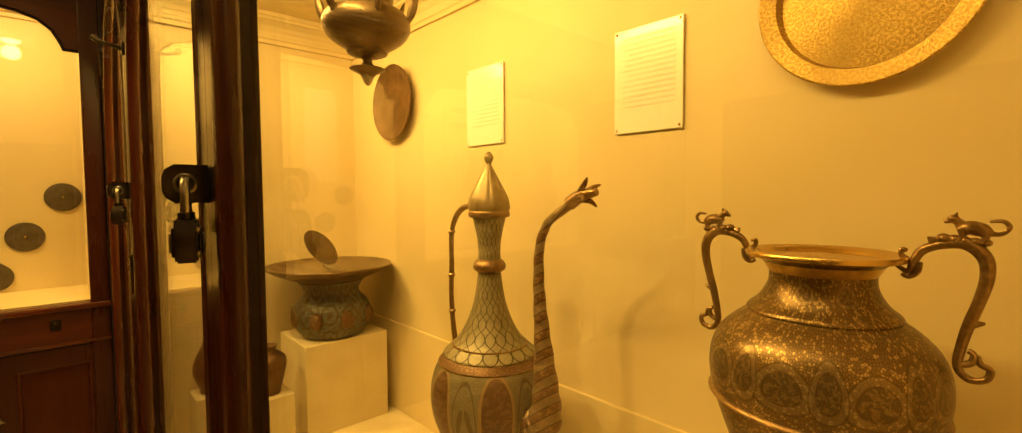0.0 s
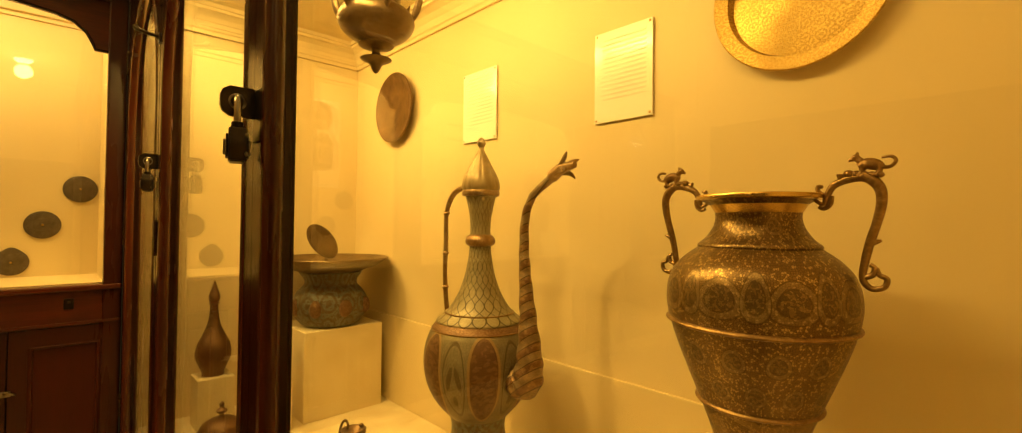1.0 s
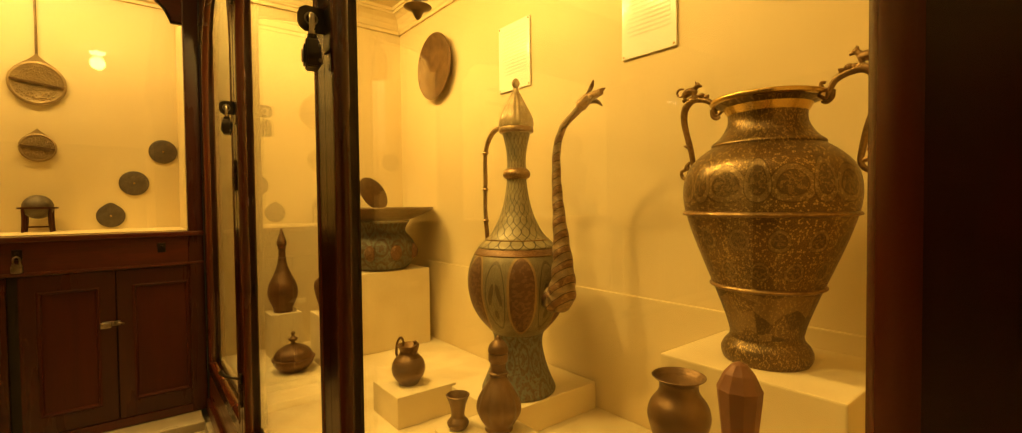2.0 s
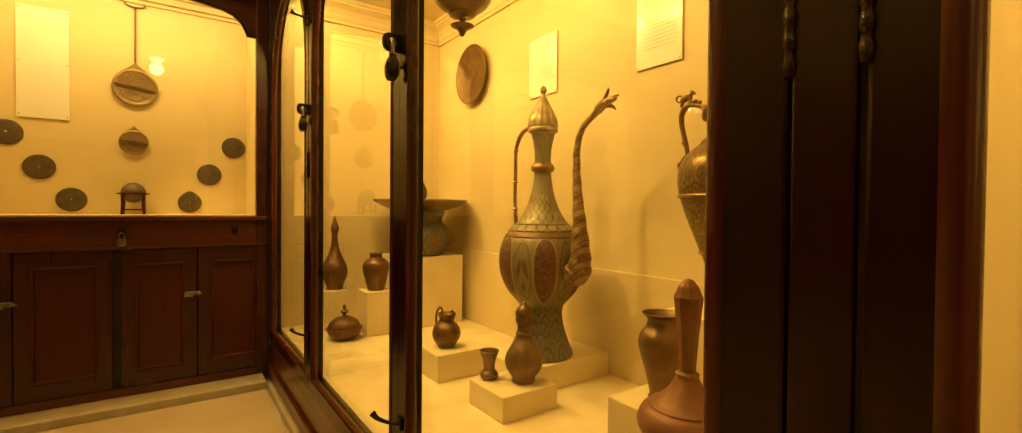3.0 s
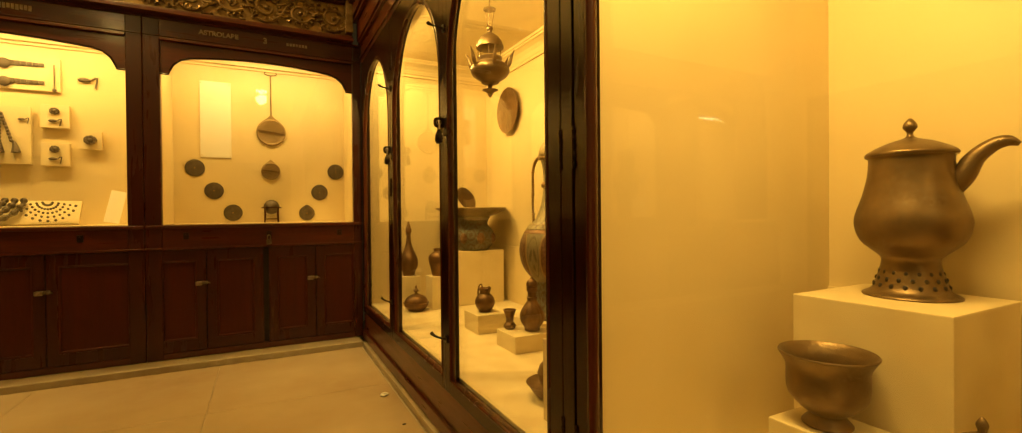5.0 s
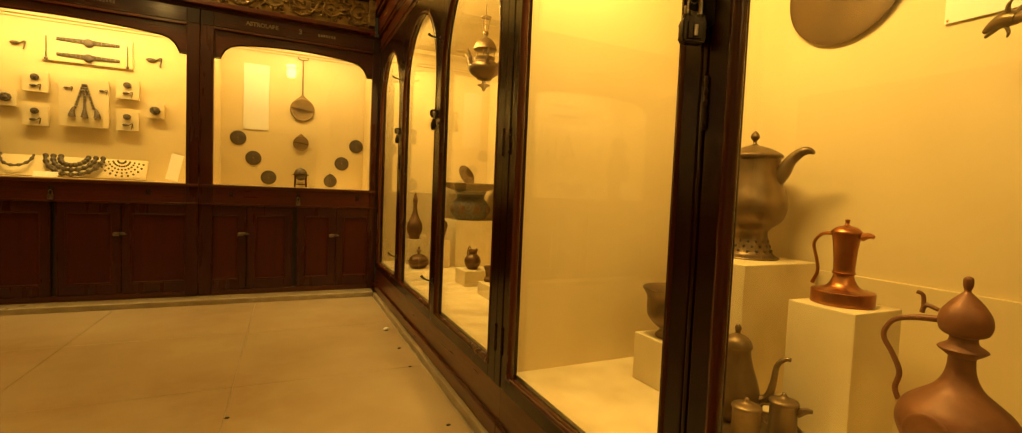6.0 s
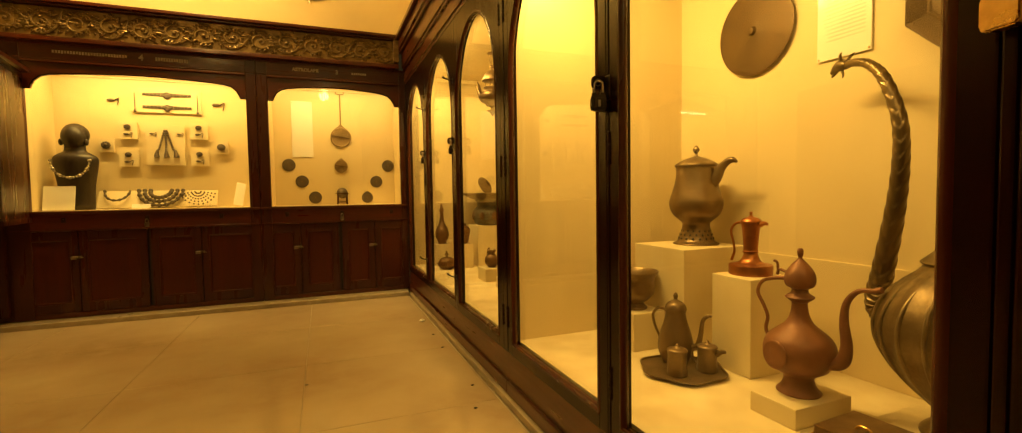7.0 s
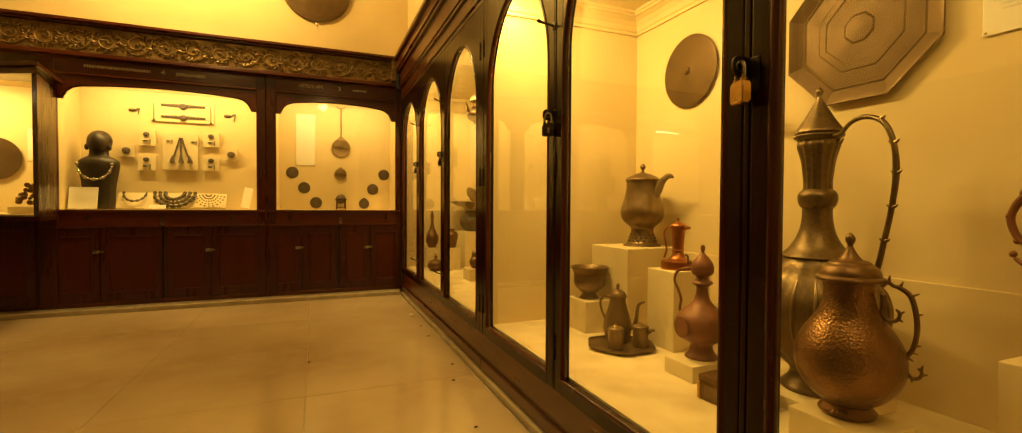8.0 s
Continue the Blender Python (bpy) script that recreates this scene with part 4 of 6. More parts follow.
for x, z in ((-0.896, 0.548), (-0.190, 0.535), (-1.714, 0.548), (-2.611, 0.555)):
    clasp = thing("door_clasp", (x, FAR + 0.008, z), "bright steel clasp with a small padlock on cupboard doors", "padlock", "clasps of the cupboards")
    part("plate", box(-0.045, 0.02, -0.006, 0.0, -0.010, 0.012, 0.002), STEEL, clasp)
    part("shackle", tube([(0.0, -0.006, 0.004), (0.012, -0.020, 0.006), (0.026, -0.022, 0.002), (0.032, -0.012, -0.004)], 0.004, 8, 3), STEEL, clasp, smooth=True)
    part("body", box(-0.052, -0.012, -0.022, -0.006, -0.016, 0.010, 0.004), STEEL, clasp)
for x in (-0.496, -2.119):
    padlock("padlock", (x, FAR - 0.012, 0.862), 90, STEEL, "small steel padlock below the niche sill", 0.8)

# carved frieze over the far cabinets
frieze = thing("carved_frieze", (0, 0, 0), "dark gilt wooden frieze carved with leafy scrolls", "frieze", kind="structure")
X0, X1 = -4.7, 0.10
bm = box(X0, X1, FAR - 0.02, FAR + 0.08, 2.335, 2.65)
for za, zb, d in ((2.337, 2.365, 0.075), (2.365, 2.378, 0.055), (2.622, 2.640, 0.07), (2.640, 2.668, 0.10)):
    box(X0, X1, FAR - d, FAR + 0.08, za, zb, 0.004, bm)
part("frieze_board", bm, WOOD_H, frieze)


def scroll(flip):
    """One leafy scroll of the carving, about 0.24 m long, in x and z round its own middle."""
    bm = bmesh.new()
    pts = []
    for k in range(12):
        a = 0.6 + k * 0.66
        r = 0.066 * (1 - k / 13) + 0.010
        pts.append((r * math.cos(a) * 1.12, -0.004 - 0.008 * (1 - k / 12), flip * r * math.sin(a)))
    tube(pts, [0.011 - 0.0005 * k for k in range(12)], 6, 2, bm=bm)
    tube([(-0.09, -0.004, flip * -0.06), (-0.02, -0.010, flip * -0.098), (0.06, -0.010, flip * -0.075), (0.12, -0.006, flip * 0.0), (0.15, -0.004, flip * 0.08)], [0.005, 0.010, 0.010, 0.011, 0.005], 6, 3, bm=bm)
    for k in range(16):
        a = k * 0.41 + random.uniform(-0.15, 0.15)
        far = random.uniform(1.05, 1.35)
        x, z = 0.098 * math.cos(a), 0.088 * math.sin(a)
        curl = random.uniform(-0.03, 0.03)
        tube([(x * 0.72, -0.004, z * 0.72), (x + curl * 0.5, -0.014, z), (x * far + curl, -0.005, min(0.116, max(-0.116, z * far)))], [0.004, random.uniform(0.007, 0.012), 0.002], 5, 2, bm=bm)
    ball(0.016, (0, -0.008, 0), (1, 0.7, 1), 8, bm)
    return mesh_of(bm, "scroll", True)


random.seed(41)
kinds = [scroll(flip) for flip in (1, -1, 1, -1)]
for me in kinds:
    me.materials.append(CARVED_HI)
for k in range(21):
    ob = new("scroll", kinds[(k % 2) + 2 * (k // 2 % 2)])
    ob.matrix_world = pose(X0 + 0.14 + 0.226 * k, FAR - 0.024, 2.50, 0, random.uniform(-14, 14), 0)
    ob.parent = frieze
# small leaves between the scrolls
bm = bmesh.new()
for k in range(230):
    x, z, a = random.uniform(X0 + 0.05, X1 - 0.05), 2.50 + random.uniform(-0.108, 0.108), random.uniform(0, 6.28)
    d = random.uniform(0.014, 0.030)
    tube([(x, FAR - 0.025, z), (x + d * math.cos(a), FAR - 0.034, z + 0.6 * d * math.sin(a)), (x + 1.7 * d * math.cos(a + 0.5), FAR - 0.026, min(2.615, max(2.385, z + d * math.sin(a + 0.5))))], [0.003, 0.009, 0.002], 5, 2, bm=bm)
tagged(part("small_leaves", bm, CARVED_HI, frieze, smooth=True), kind="stuff")
part("joint_strip", box(-2.945, -2.925, FAR - 0.030, FAR - 0.0245, 2.380, 2.620, 0.002), CARVED, frieze)
part("ground", box(X0, X1, FAR - 0.024, FAR - 0.020, 2.380, 2.620), CARVED, frieze)
part("corner_block", box(0.045, 0.098, FAR - 0.085, FAR - 0.02, 2.40, 2.64, 0.004), CARVED_HI, frieze)

# kerb strips on the floor
tagged(part("kerb_north", box(-5.3, 0.13, FAR - 0.150, FAR + 0.06, -0.002, 0.042, 0.006), KERB), "pale marble kerb below the cabinets", "kerb", kind="structure")
tagged(part("kerb_east", box(0.132, FRONT + 0.05, -8.4, FAR - 0.152, -0.002, 0.034, 0.005), KERB), "pale marble kerb below the wall case", "kerb", kind="structure")

# niche lamps, hidden behind the top rail
for x0, x1, y, z, w in ((-1.08, 0.05, FAR + 0.10, 2.255, 0.80), (-2.80, -1.38, FAR + 0.10, 2.255, 1.4), (-3.95, -3.30, 2.52, 2.070, 1.5)):
    c, h = (x0 + x1) / 2, (x1 - x0) / 2
    fixture = thing("tube_lamp", (c, y, z), "slim lit tube lamp above a niche", "lamp", "tube lamps in the niches")
    part("batten", box(-h, h, -0.02, 0.02, 0.018, (2.30 if z > 2.2 else 2.10) - z, 0.004), PAINT, fixture)
    part("tube", tube([(-h + 0.02, 0, 0), (h - 0.02, 0, 0)], 0.012, 8, 1), TUBE_GLOW, fixture, smooth=True)
    strip_lamp("niche_light", (c, y + 0.02, z - 0.02), (c, y + 0.20, 1.3), 2 * h, 0.04, NICHE_W * w)

# unseen ceiling lamps; the first two are added to fill room and upper wall
for x, y, share in ((-2.5, -2.8, 0.85), (-1.9, 1.75, 5.2), (-0.55, -6.6, 0.85)):
    lamp = thing("unseen_ceiling_lamp", (x, y, ROOM_Z - 0.05), "unseen round warm ceiling lamp", "lamp", "ceiling lamps")
    part("rose", lathe([(0.06, 0.0), (0.10, 0.02), (0.12, 0.05)], 20, 2), BRASS, lamp, smooth=True)
    part("bowl", lathe([(0.001, -0.07), (0.08, -0.055), (0.12, -0.02), (0.13, 0.0)], 24, 2), TUBE_GLOW, lamp, smooth=True)
    bulb_lamp("room_light", (x, y, ROOM_Z - 0.26), ROOM_W * share, 0.12)



# ---- display blocks in the wall case ----
def block(x0, x1, y0, y1, top, label, turn=0.0, low=None):
    low = DECK if low is None else low
    b = thing("display_block", ((x0 + x1) / 2, (y0 + y1) / 2, low), label, "block", "cream display blocks", turn)
    hx, hy = (x1 - x0) / 2, (y1 - y0) / 2
    part("body", box(-hx, hx, -hy, hy, 0, top - low, 0.004), BLOCK, b)
    return b


TALL, LOW = "tall cream painted display block standing on the case floor", "low cream painted display block on the case floor"
block(0.78, 1.17, 2.10, 2.44, 0.715, TALL)
block(0.405, 0.550, 2.31, 2.46, 0.525, LOW)
block(0.565, 0.720, 2.07, 2.23, 0.540, LOW)
block(0.568, 0.800, 1.24, 1.45, 0.410, LOW)
block(0.578, 0.810, 0.795, 1.010, 0.387, LOW)
block(0.780, 1.215, 0.93, 1.27, 0.400, LOW)
block(0.815, 1.120, 0.02, 0.385, 0.720, TALL)
block(0.510, 0.680, 0.11, 0.28, 0.578, TALL)
block(0.315, 0.490, -0.085, 0.095, 0.580, TALL)
block(0.820, 1.200, -0.82, -0.46, 0.770, TALL)
block(0.840, 1.070, -1.160, -0.965, 0.687, TALL)
block(0.632, 0.885, -1.510, -1.345, 0.366, LOW)
block(0.625, 0.800, -0.715, -0.515, 0.476, LOW)
block(0.760, 1.100, -1.97, -1.60, 0.345, LOW)
block(0.550, 0.735, -2.215, -1.985, 0.415, LOW)
block(0.79, 1.12, -2.68, -2.35, 0.630, TALL)


# ---- case A: the vessels ----
def lathe_thing(name, place, label, category, profile, mat, turn=0.0, segs=40, group="", flute=None, piece="body"):
    ob = thing(name, place, label, category, group, turn)
    part(piece, lathe(profile, segs, 3, flute), mat, ob, smooth=True)
    return ob


# great enamelled ewer; its spout points to local +x
ewer = thing("ewer", (0.955, 1.065, 0.400), "tall lobed ewer enamelled green and brown with a twisted spout", "ewer", "", -90)
part("foot", lathe([(0.128, 0.0), (0.132, 0.012), (0.122, 0.035), (0.108, 0.07), (0.093, 0.12), (0.086, 0.165), (0.088, 0.195), (0.094, 0.212)], 48), ENAMEL, ewer, smooth=True)
lobes = lambda a, z: 1.0 + 0.022 * (0.5 + 0.5 * math.cos(6 * (a - 3.58))) ** 0.6 * min(1, max(0, (z - 0.20) / 0.06)) * min(1, max(0, (0.50 - z) / 0.05))
part("body", lathe([(0.090, 0.208), (0.115, 0.235), (0.145, 0.275), (0.168, 0.325), (0.178, 0.385), (0.172, 0.44), (0.155, 0.485), (0.136, 0.510)], 120, 3, lobes), PANELS, ewer, "body of brown panels and pale enamelled fields", smooth=True)
part("collar", lathe([(0.150, 0.489), (0.153, 0.492), (0.137, 0.512), (0.134, 0.514)], 60, 1), ENAMEL_RIB, ewer, "brown band round the shoulder", smooth=True)
for r, z in ((0.1535, 0.490), (0.1365, 0.513), (0.112, 0.5385)):
    part("bead", lathe([(r - 0.003, z - 0.002), (r + 0.0015, z - 0.001), (r + 0.001, z + 0.002), (r - 0.003, z + 0.003)], 60, 1), GOLDEN, ewer, smooth=True)
part("neck", lathe([(0.137, 0.508), (0.138, 0.516), (0.122, 0.530), (0.096, 0.555), (0.070, 0.600), (0.050, 0.655), (0.040, 0.705), (0.035, 0.745), (0.036, 0.752)], 48), NET, ewer, "neck with a green scale pattern", smooth=True)
part("lid_rim", lathe([(0.052, 0.913), (0.0605, 0.916), (0.062, 0.924), (0.0605, 0.932), (0.056, 0.935)], 48, 2), GOLDEN, ewer, "gilt rim below the lid", smooth=True)
part("ring", lathe([(0.034, 0.750), (0.046, 0.758), (0.049, 0.770), (0.044, 0.782), (0.034, 0.790)], 36), GOLDEN, ewer, smooth=True)
part("upper_neck", lathe([(0.034, 0.788), (0.033, 0.81), (0.036, 0.85), (0.045, 0.895), (0.051, 0.918)], 40), NET, ewer, smooth=True)
flutes = lambda a, z: 1 + 0.05 * abs(math.cos(7 * a)) * (0.935 < z < 1.05)
part("lid", lathe([(0.053, 0.916), (0.058, 0.925), (0.060, 0.94), (0.057, 0.965), (0.047, 0.99), (0.034, 1.015), (0.022, 1.04), (0.011, 1.063), (0.008, 1.073), (0.013, 1.082), (0.014, 1.092), (0.009, 1.102), (0.001, 1.108)], 84, 3, flutes), LID, ewer, "domed fluted lid with a finial", smooth=True)
rope = lambda a, t: 1 + 0.05 * math.cos(a + 92 * t) * (t < 0.88) * (t > 0.06)
spout = part("spout", tube([(0.140, 0, 0.375), (0.188, 0, 0.352), (0.220, 0, 0.368), (0.229, 0, 0.43), (0.223, 0, 0.53), (0.211, 0, 0.64), (0.203, 0, 0.74), (0.206, 0, 0.84), (0.235, 0, 0.905), (0.285, 0, 0.940), (0.318, 0, 0.962)], [0.036, 0.043, 0.046, 0.039, 0.028, 0.020, 0.0155, 0.013, 0.0115, 0.012, 0.014], 18, 18, rope), STRIPES, ewer, "rope-twisted curved spout", smooth=True)
bm = tube([(0.310, 0, 0.958), (0.345, 0, 0.978), (0.392, 0, 0.986)], [0.018, 0.016, 0.009], 10, 4)
for k in range(4):
    a = math.pi * k / 2 + 0.5
    tube([(0.340, 0.010 * math.cos(a), 0.975 + 0.010 * math.sin(a)), (0.365, 0.024 * math.cos(a), 0.985 + 0.024 * math.sin(a)), (0.378, 0.040 * math.cos(a), 0.985 + 0.040 * math.sin(a))], [0.006, 0.007, 0.002], 6, 3, bm=bm)
part("spout_flower", bm, GOLDEN, spout, "flower-shaped spout mouth", smooth=True)
bm = tube([(-0.045, 0, 0.925), (-0.090, 0, 0.945), (-0.150, 0, 0.925), (-0.188, 0, 0.86), (-0.190, 0, 0.75), (-0.194, 0, 0.66), (-0.186, 0, 0.56), (-0.168, 0, 0.47)], [0.012, 0.009, 0.010, 0.008, 0.0085, 0.008, 0.0085, 0.009], 10, 6)
for z, x in ((0.86, -0.188), (0.72, -0.191), (0.60, -0.190)):
    ball(0.013, (x, 0, z), (1, 1, 0.6), 8, bm)
part("handle", bm, GOLDEN, ewer, "slender jointed handle", smooth=True)

# great two-handled vase
vase = thing("vase", (0.955, 0.213, 0.720), "large two-handled bronze vase with inlaid scrollwork bands", "vase", "", 90)
part("foot", lathe([(0.084, 0.0), (0.088, 0.008), (0.090, 0.022), (0.084, 0.036), (0.074, 0.048), (0.072, 0.058)], 48), VASE_MAT, vase, smooth=True)
part("body", lathe([(0.071, 0.056), (0.080, 0.09), (0.098, 0.14), (0.122, 0.20), (0.147, 0.265), (0.163, 0.315), (0.168, 0.340), (0.170, 0.362), (0.167, 0.392), (0.156, 0.420), (0.134, 0.444), (0.112, 0.460), (0.107, 0.466)], 72), VASE_MAT, vase, smooth=True)
for z, r in ((0.163, 0.1085), (0.318, 0.1655)):
    part("band", lathe([(r - 0.002, z - 0.005), (r + 0.0045, z - 0.002), (r + 0.005, z + 0.002), (r - 0.001, z + 0.006)], 60, 2), GOLDEN, vase, smooth=True)
part("neck", lathe([(0.109, 0.462), (0.110, 0.468), (0.094, 0.482), (0.080, 0.505), (0.0765, 0.525), (0.082, 0.542), (0.096, 0.552), (0.109, 0.558), (0.111, 0.562), (0.105, 0.562), (0.088, 0.552), (0.074, 0.530), (0.070, 0.50), (0.001, 0.49)], 60), VASE_MAT, vase, smooth=True)
part("rim", lathe([(0.108, 0.555), (0.113, 0.557), (0.1135, 0.563), (0.107, 0.5655), (0.086, 0.553), (0.073, 0.525), (0.0735, 0.524), (0.088, 0.549)], 60, 2), GOLD, vase, "bright gilt rim", smooth=True)
for s in (1, -1):
    bm = tube([(s * 0.098, 0, 0.553), (s * 0.112, 0, 0.545), (s * 0.118, 0, 0.560), (s * 0.128, 0, 0.578), (s * 0.150, 0, 0.588), (s * 0.175, 0, 0.590), (s * 0.193, 0, 0.572), (s * 0.196, 0, 0.545), (s * 0.189, 0, 0.510), (s * 0.180, 0, 0.478), (s * 0.173, 0, 0.445), (s * 0.170, 0, 0.415), (s * 0.182, 0, 0.400), (s * 0.199, 0, 0.404), (s * 0.203, 0, 0.418), (s * 0.193, 0, 0.424), (s * 0.190, 0, 0.436)],
              [0.003, 0.004, 0.0055, 0.0065, 0.0070, 0.0090, 0.0088, 0.0080, 0.0072, 0.0070, 0.0064, 0.0056, 0.0052, 0.0048, 0.0044, 0.0042, 0.003], 12, 5)
    tube([(s * 0.172, 0, 0.418), (s * 0.184, 0, 0.424), (s * 0.186, 0, 0.436), (s * 0.180, 0, 0.440)], [0.005, 0.005, 0.004, 0.004], 8, 4, bm=bm)
    for x, z in ((0.190, 0.478), (0.188, 0.592), (0.142, 0.592)):
        tube([(s * (x - 0.008), 0, z), (s * (x + 0.006), 0, z + 0.004)], [0.007, 0.002], 7, 2, bm=bm)
    tube([(s * 0.112, 0, 0.562), (s * 0.104, 0, 0.568), (s * 0.104, 0, 0.577), (s * 0.111, 0, 0.576)], [0.004, 0.004, 0.004, 0.003], 7, 3, bm=bm)
    tube([(s * 0.124, 0, 0.560), (s * 0.122, 0, 0.545), (s * 0.113, 0, 0.537), (s * 0.105, 0, 0.541)], [0.005, 0.005, 0.004, 0.004], 7, 3, bm=bm)
    for k in range(5):
        ball(0.009 - 0.0006 * k, (s * (0.150 + 0.011 * k), 0.0, 0.597 - 0.001 * k), (1, 1.2, 0.8), 8, bm)
    handle = part("handle", bm, GOLDEN, vase, "scrolled bronze handle", smooth=True)
    bm = tube([(s * 0.166, 0, 0.607), (s * 0.176, 0, 0.613), (s * 0.189, 0, 0.610), (s * 0.196, 0, 0.603)], [0.008, 0.010, 0.010, 0.007], 9, 4)
    tube([(s * 0.172, 0, 0.612), (s * 0.165, 0, 0.620), (s * 0.160, 0, 0.624)], [0.0065, 0.006, 0.005], 8, 3, bm=bm)
    ball(0.0066, (s * 0.160, 0, 0.6245), (1.1, 0.95, 0.95), 10, bm)
    tube([(s * 0.158, 0, 0.623), (s * 0.150, 0, 0.6205)], [0.0045, 0.0030], 7, 2, bm=bm)
    for dy in (0.004, -0.004):
        tube([(s * 0.162, dy, 0.629), (s * 0.163, dy * 1.3, 0.634)], [0.0022, 0.0010], 5, 2, bm=bm)
    for dx, dy in ((0.168, 0.005), (0.169, -0.005), (0.192, 0.005), (0.193, -0.005)):
        tube([(s * dx, dy, 0.610), (s * (dx + 0.001), dy, 0.600), (s * (dx - 0.004), dy, 0.593)], [0.0042, 0.0034, 0.004], 6, 3, bm=bm)
    tube([(s * 0.196, 0, 0.606), (s * 0.208, 0, 0.606), (s * 0.215, 0, 0.615), (s * 0.209, 0, 0.623), (s * 0.196, 0, 0.622)], [0.004, 0.003, 0.003, 0.003, 0.002], 7, 4, bm=bm)
    part("beast_finial", bm, GOLDEN, handle, "small bronze beast with a curling tail", smooth=True)

# footed bowl carrying a wide dish, in the corner
bowl = lathe_thing("bowl", (0.955, 2.235, 0.715), "bulging enamelled bowl standing on a cream block", "bowl",
                   [(0.110, 0.0), (0.135, 0.01), (0.165, 0.05), (0.178, 0.10), (0.168, 0.15), (0.140, 0.185), (0.125, 0.205), (0.130, 0.235), (0.150, 0.262), (0.142, 0.262), (0.12, 0.23), (0.001, 0.22)], ENAMEL, segs=56)
for k in range(8):
    a = math.pi * k / 4
    part("medallion", ball(0.034, (0.172 * math.cos(a), 0.172 * math.sin(a), 0.10), (0.5 + 0.5 * abs(math.sin(a)), 0.5 + 0.5 * abs(math.cos(a)), 1.25), 14), ENAMEL_RIB, bowl, "dark oval medallion", smooth=True)
dish = lathe_thing("dish", (0.950, 2.235, 0.977), "wide shallow dark metal dish resting on the bowl", "dish",
                   [(0.100, 0.0), (0.15, 0.006), (0.22, 0.032), (0.275, 0.062), (0.283, 0.070), (0.275, 0.073), (0.21, 0.045), (0.12, 0.018), (0.001, 0.014)], TINNED, segs=56)
fan = thing("round_ladle", (0.93, 2.28, 0.995), "round pierced ladle leaning in the wide dish", "ladle", "", 20)
bm = lathe([(0.001, 0), (0.05, 0.003), (0.092, 0.012), (0.096, 0.016), (0.05, 0.008), (0.001, 0.005)], 36)
bm.transform(pose(-0.02, 0, 0.125, 0, 62, 0))
part("blade", bm, TINNED, fan, smooth=True)
part("handle", tube([(0.01, 0, 0.045), (0.06, 0, 0.02), (0.13, 0, 0.018)], [0.008, 0.006, 0.005], 8, 4), TINNED, fan, smooth=True)

# smaller pieces of case A
bottle = lathe_thing("bottle", (0.478, 2.385, 0.525), "slender-necked dark metal bottle with a pointed stopper", "bottle",
                     [(0.046, 0), (0.044, 0.012), (0.050, 0.03), (0.067, 0.070), (0.072, 0.10), (0.064, 0.145), (0.042, 0.19), (0.024, 0.24), (0.016, 0.30), (0.016, 0.335)], BRONZE)
part("neck_ring", lathe([(0.016, 0.318), (0.022, 0.321), (0.022, 0.326), (0.016, 0.329)], 20, 1), BRONZE, bottle, smooth=True)
part("stopper", lathe([(0.018, 0.333), (0.023, 0.342), (0.023, 0.36), (0.013, 0.39), (0.006, 0.415), (0.001, 0.430)], 28), BRONZE, bottle, smooth=True)
jar = lathe_thing("jar", (0.640, 2.150, 0.540), "small dark shouldered metal jar on a cream block", "jar",
                  [(0.045, 0), (0.052, 0.03), (0.066, 0.085), (0.073, 0.125), (0.068, 0.155), (0.045, 0.175), (0.034, 0.182), (0.034, 0.198), (0.038, 0.205), (0.03, 0.205), (0.001, 0.19)], BRONZE)
pot = lathe_thing("covered_dish", (0.455, 2.110, DECK), "round covered dark metal dish with a knobbed lid", "dish",
                  [(0.050, 0), (0.060, 0.008), (0.082, 0.03), (0.087, 0.05), (0.084, 0.060)], BRONZE)
part("flange", lathe([(0.083, 0.054), (0.094, 0.056), (0.095, 0.061), (0.084, 0.063)], 36, 1), BRONZE, pot, smooth=True)
part("lid", lathe([(0.084, 0.060), (0.082, 0.074), (0.070, 0.096), (0.046, 0.112), (0.020, 0.121), (0.009, 0.128), (0.009, 0.134), (0.019, 0.142), (0.020, 0.150), (0.009, 0.158), (0.006, 0.164), (0.010, 0.170), (0.008, 0.178), (0.001, 0.184)], 36), BRONZE, pot, "domed lid with a knob", smooth=True)
jug = lathe_thing("jug", (0.662, 1.345, 0.410), "small round-bellied dark metal jug with a pinched lip", "jug",
                  [(0.036, 0), (0.038, 0.008), (0.054, 0.03), (0.061, 0.058), (0.052, 0.088), (0.034, 0.108), (0.030, 0.122), (0.040, 0.140), (0.036, 0.140), (0.001, 0.12)], BRONZE, -75)
part("handle", tube([(-0.052, 0.0, 0.070), (-0.066, 0.0, 0.100), (-0.060, 0.0, 0.140), (-0.040, 0.0, 0.162), (-0.026, 0.0, 0.150), (-0.030, 0, 0.134)], [0.005, 0.005, 0.0045, 0.0045, 0.004, 0.004], 7, 4), BRONZE, jug, smooth=True)
part("spout", tube([(0.022, 0, 0.112), (0.036, 0, 0.132), (0.052, 0, 0.150)], [0.014, 0.012, 0.005], 9, 3), BRONZE, jug, "pinched pouring lip", smooth=True)
part("lip_knob", ball(0.008, (0.0, 0.032, 0.145), (1, 1, 0.8), 8), BRONZE, jug)
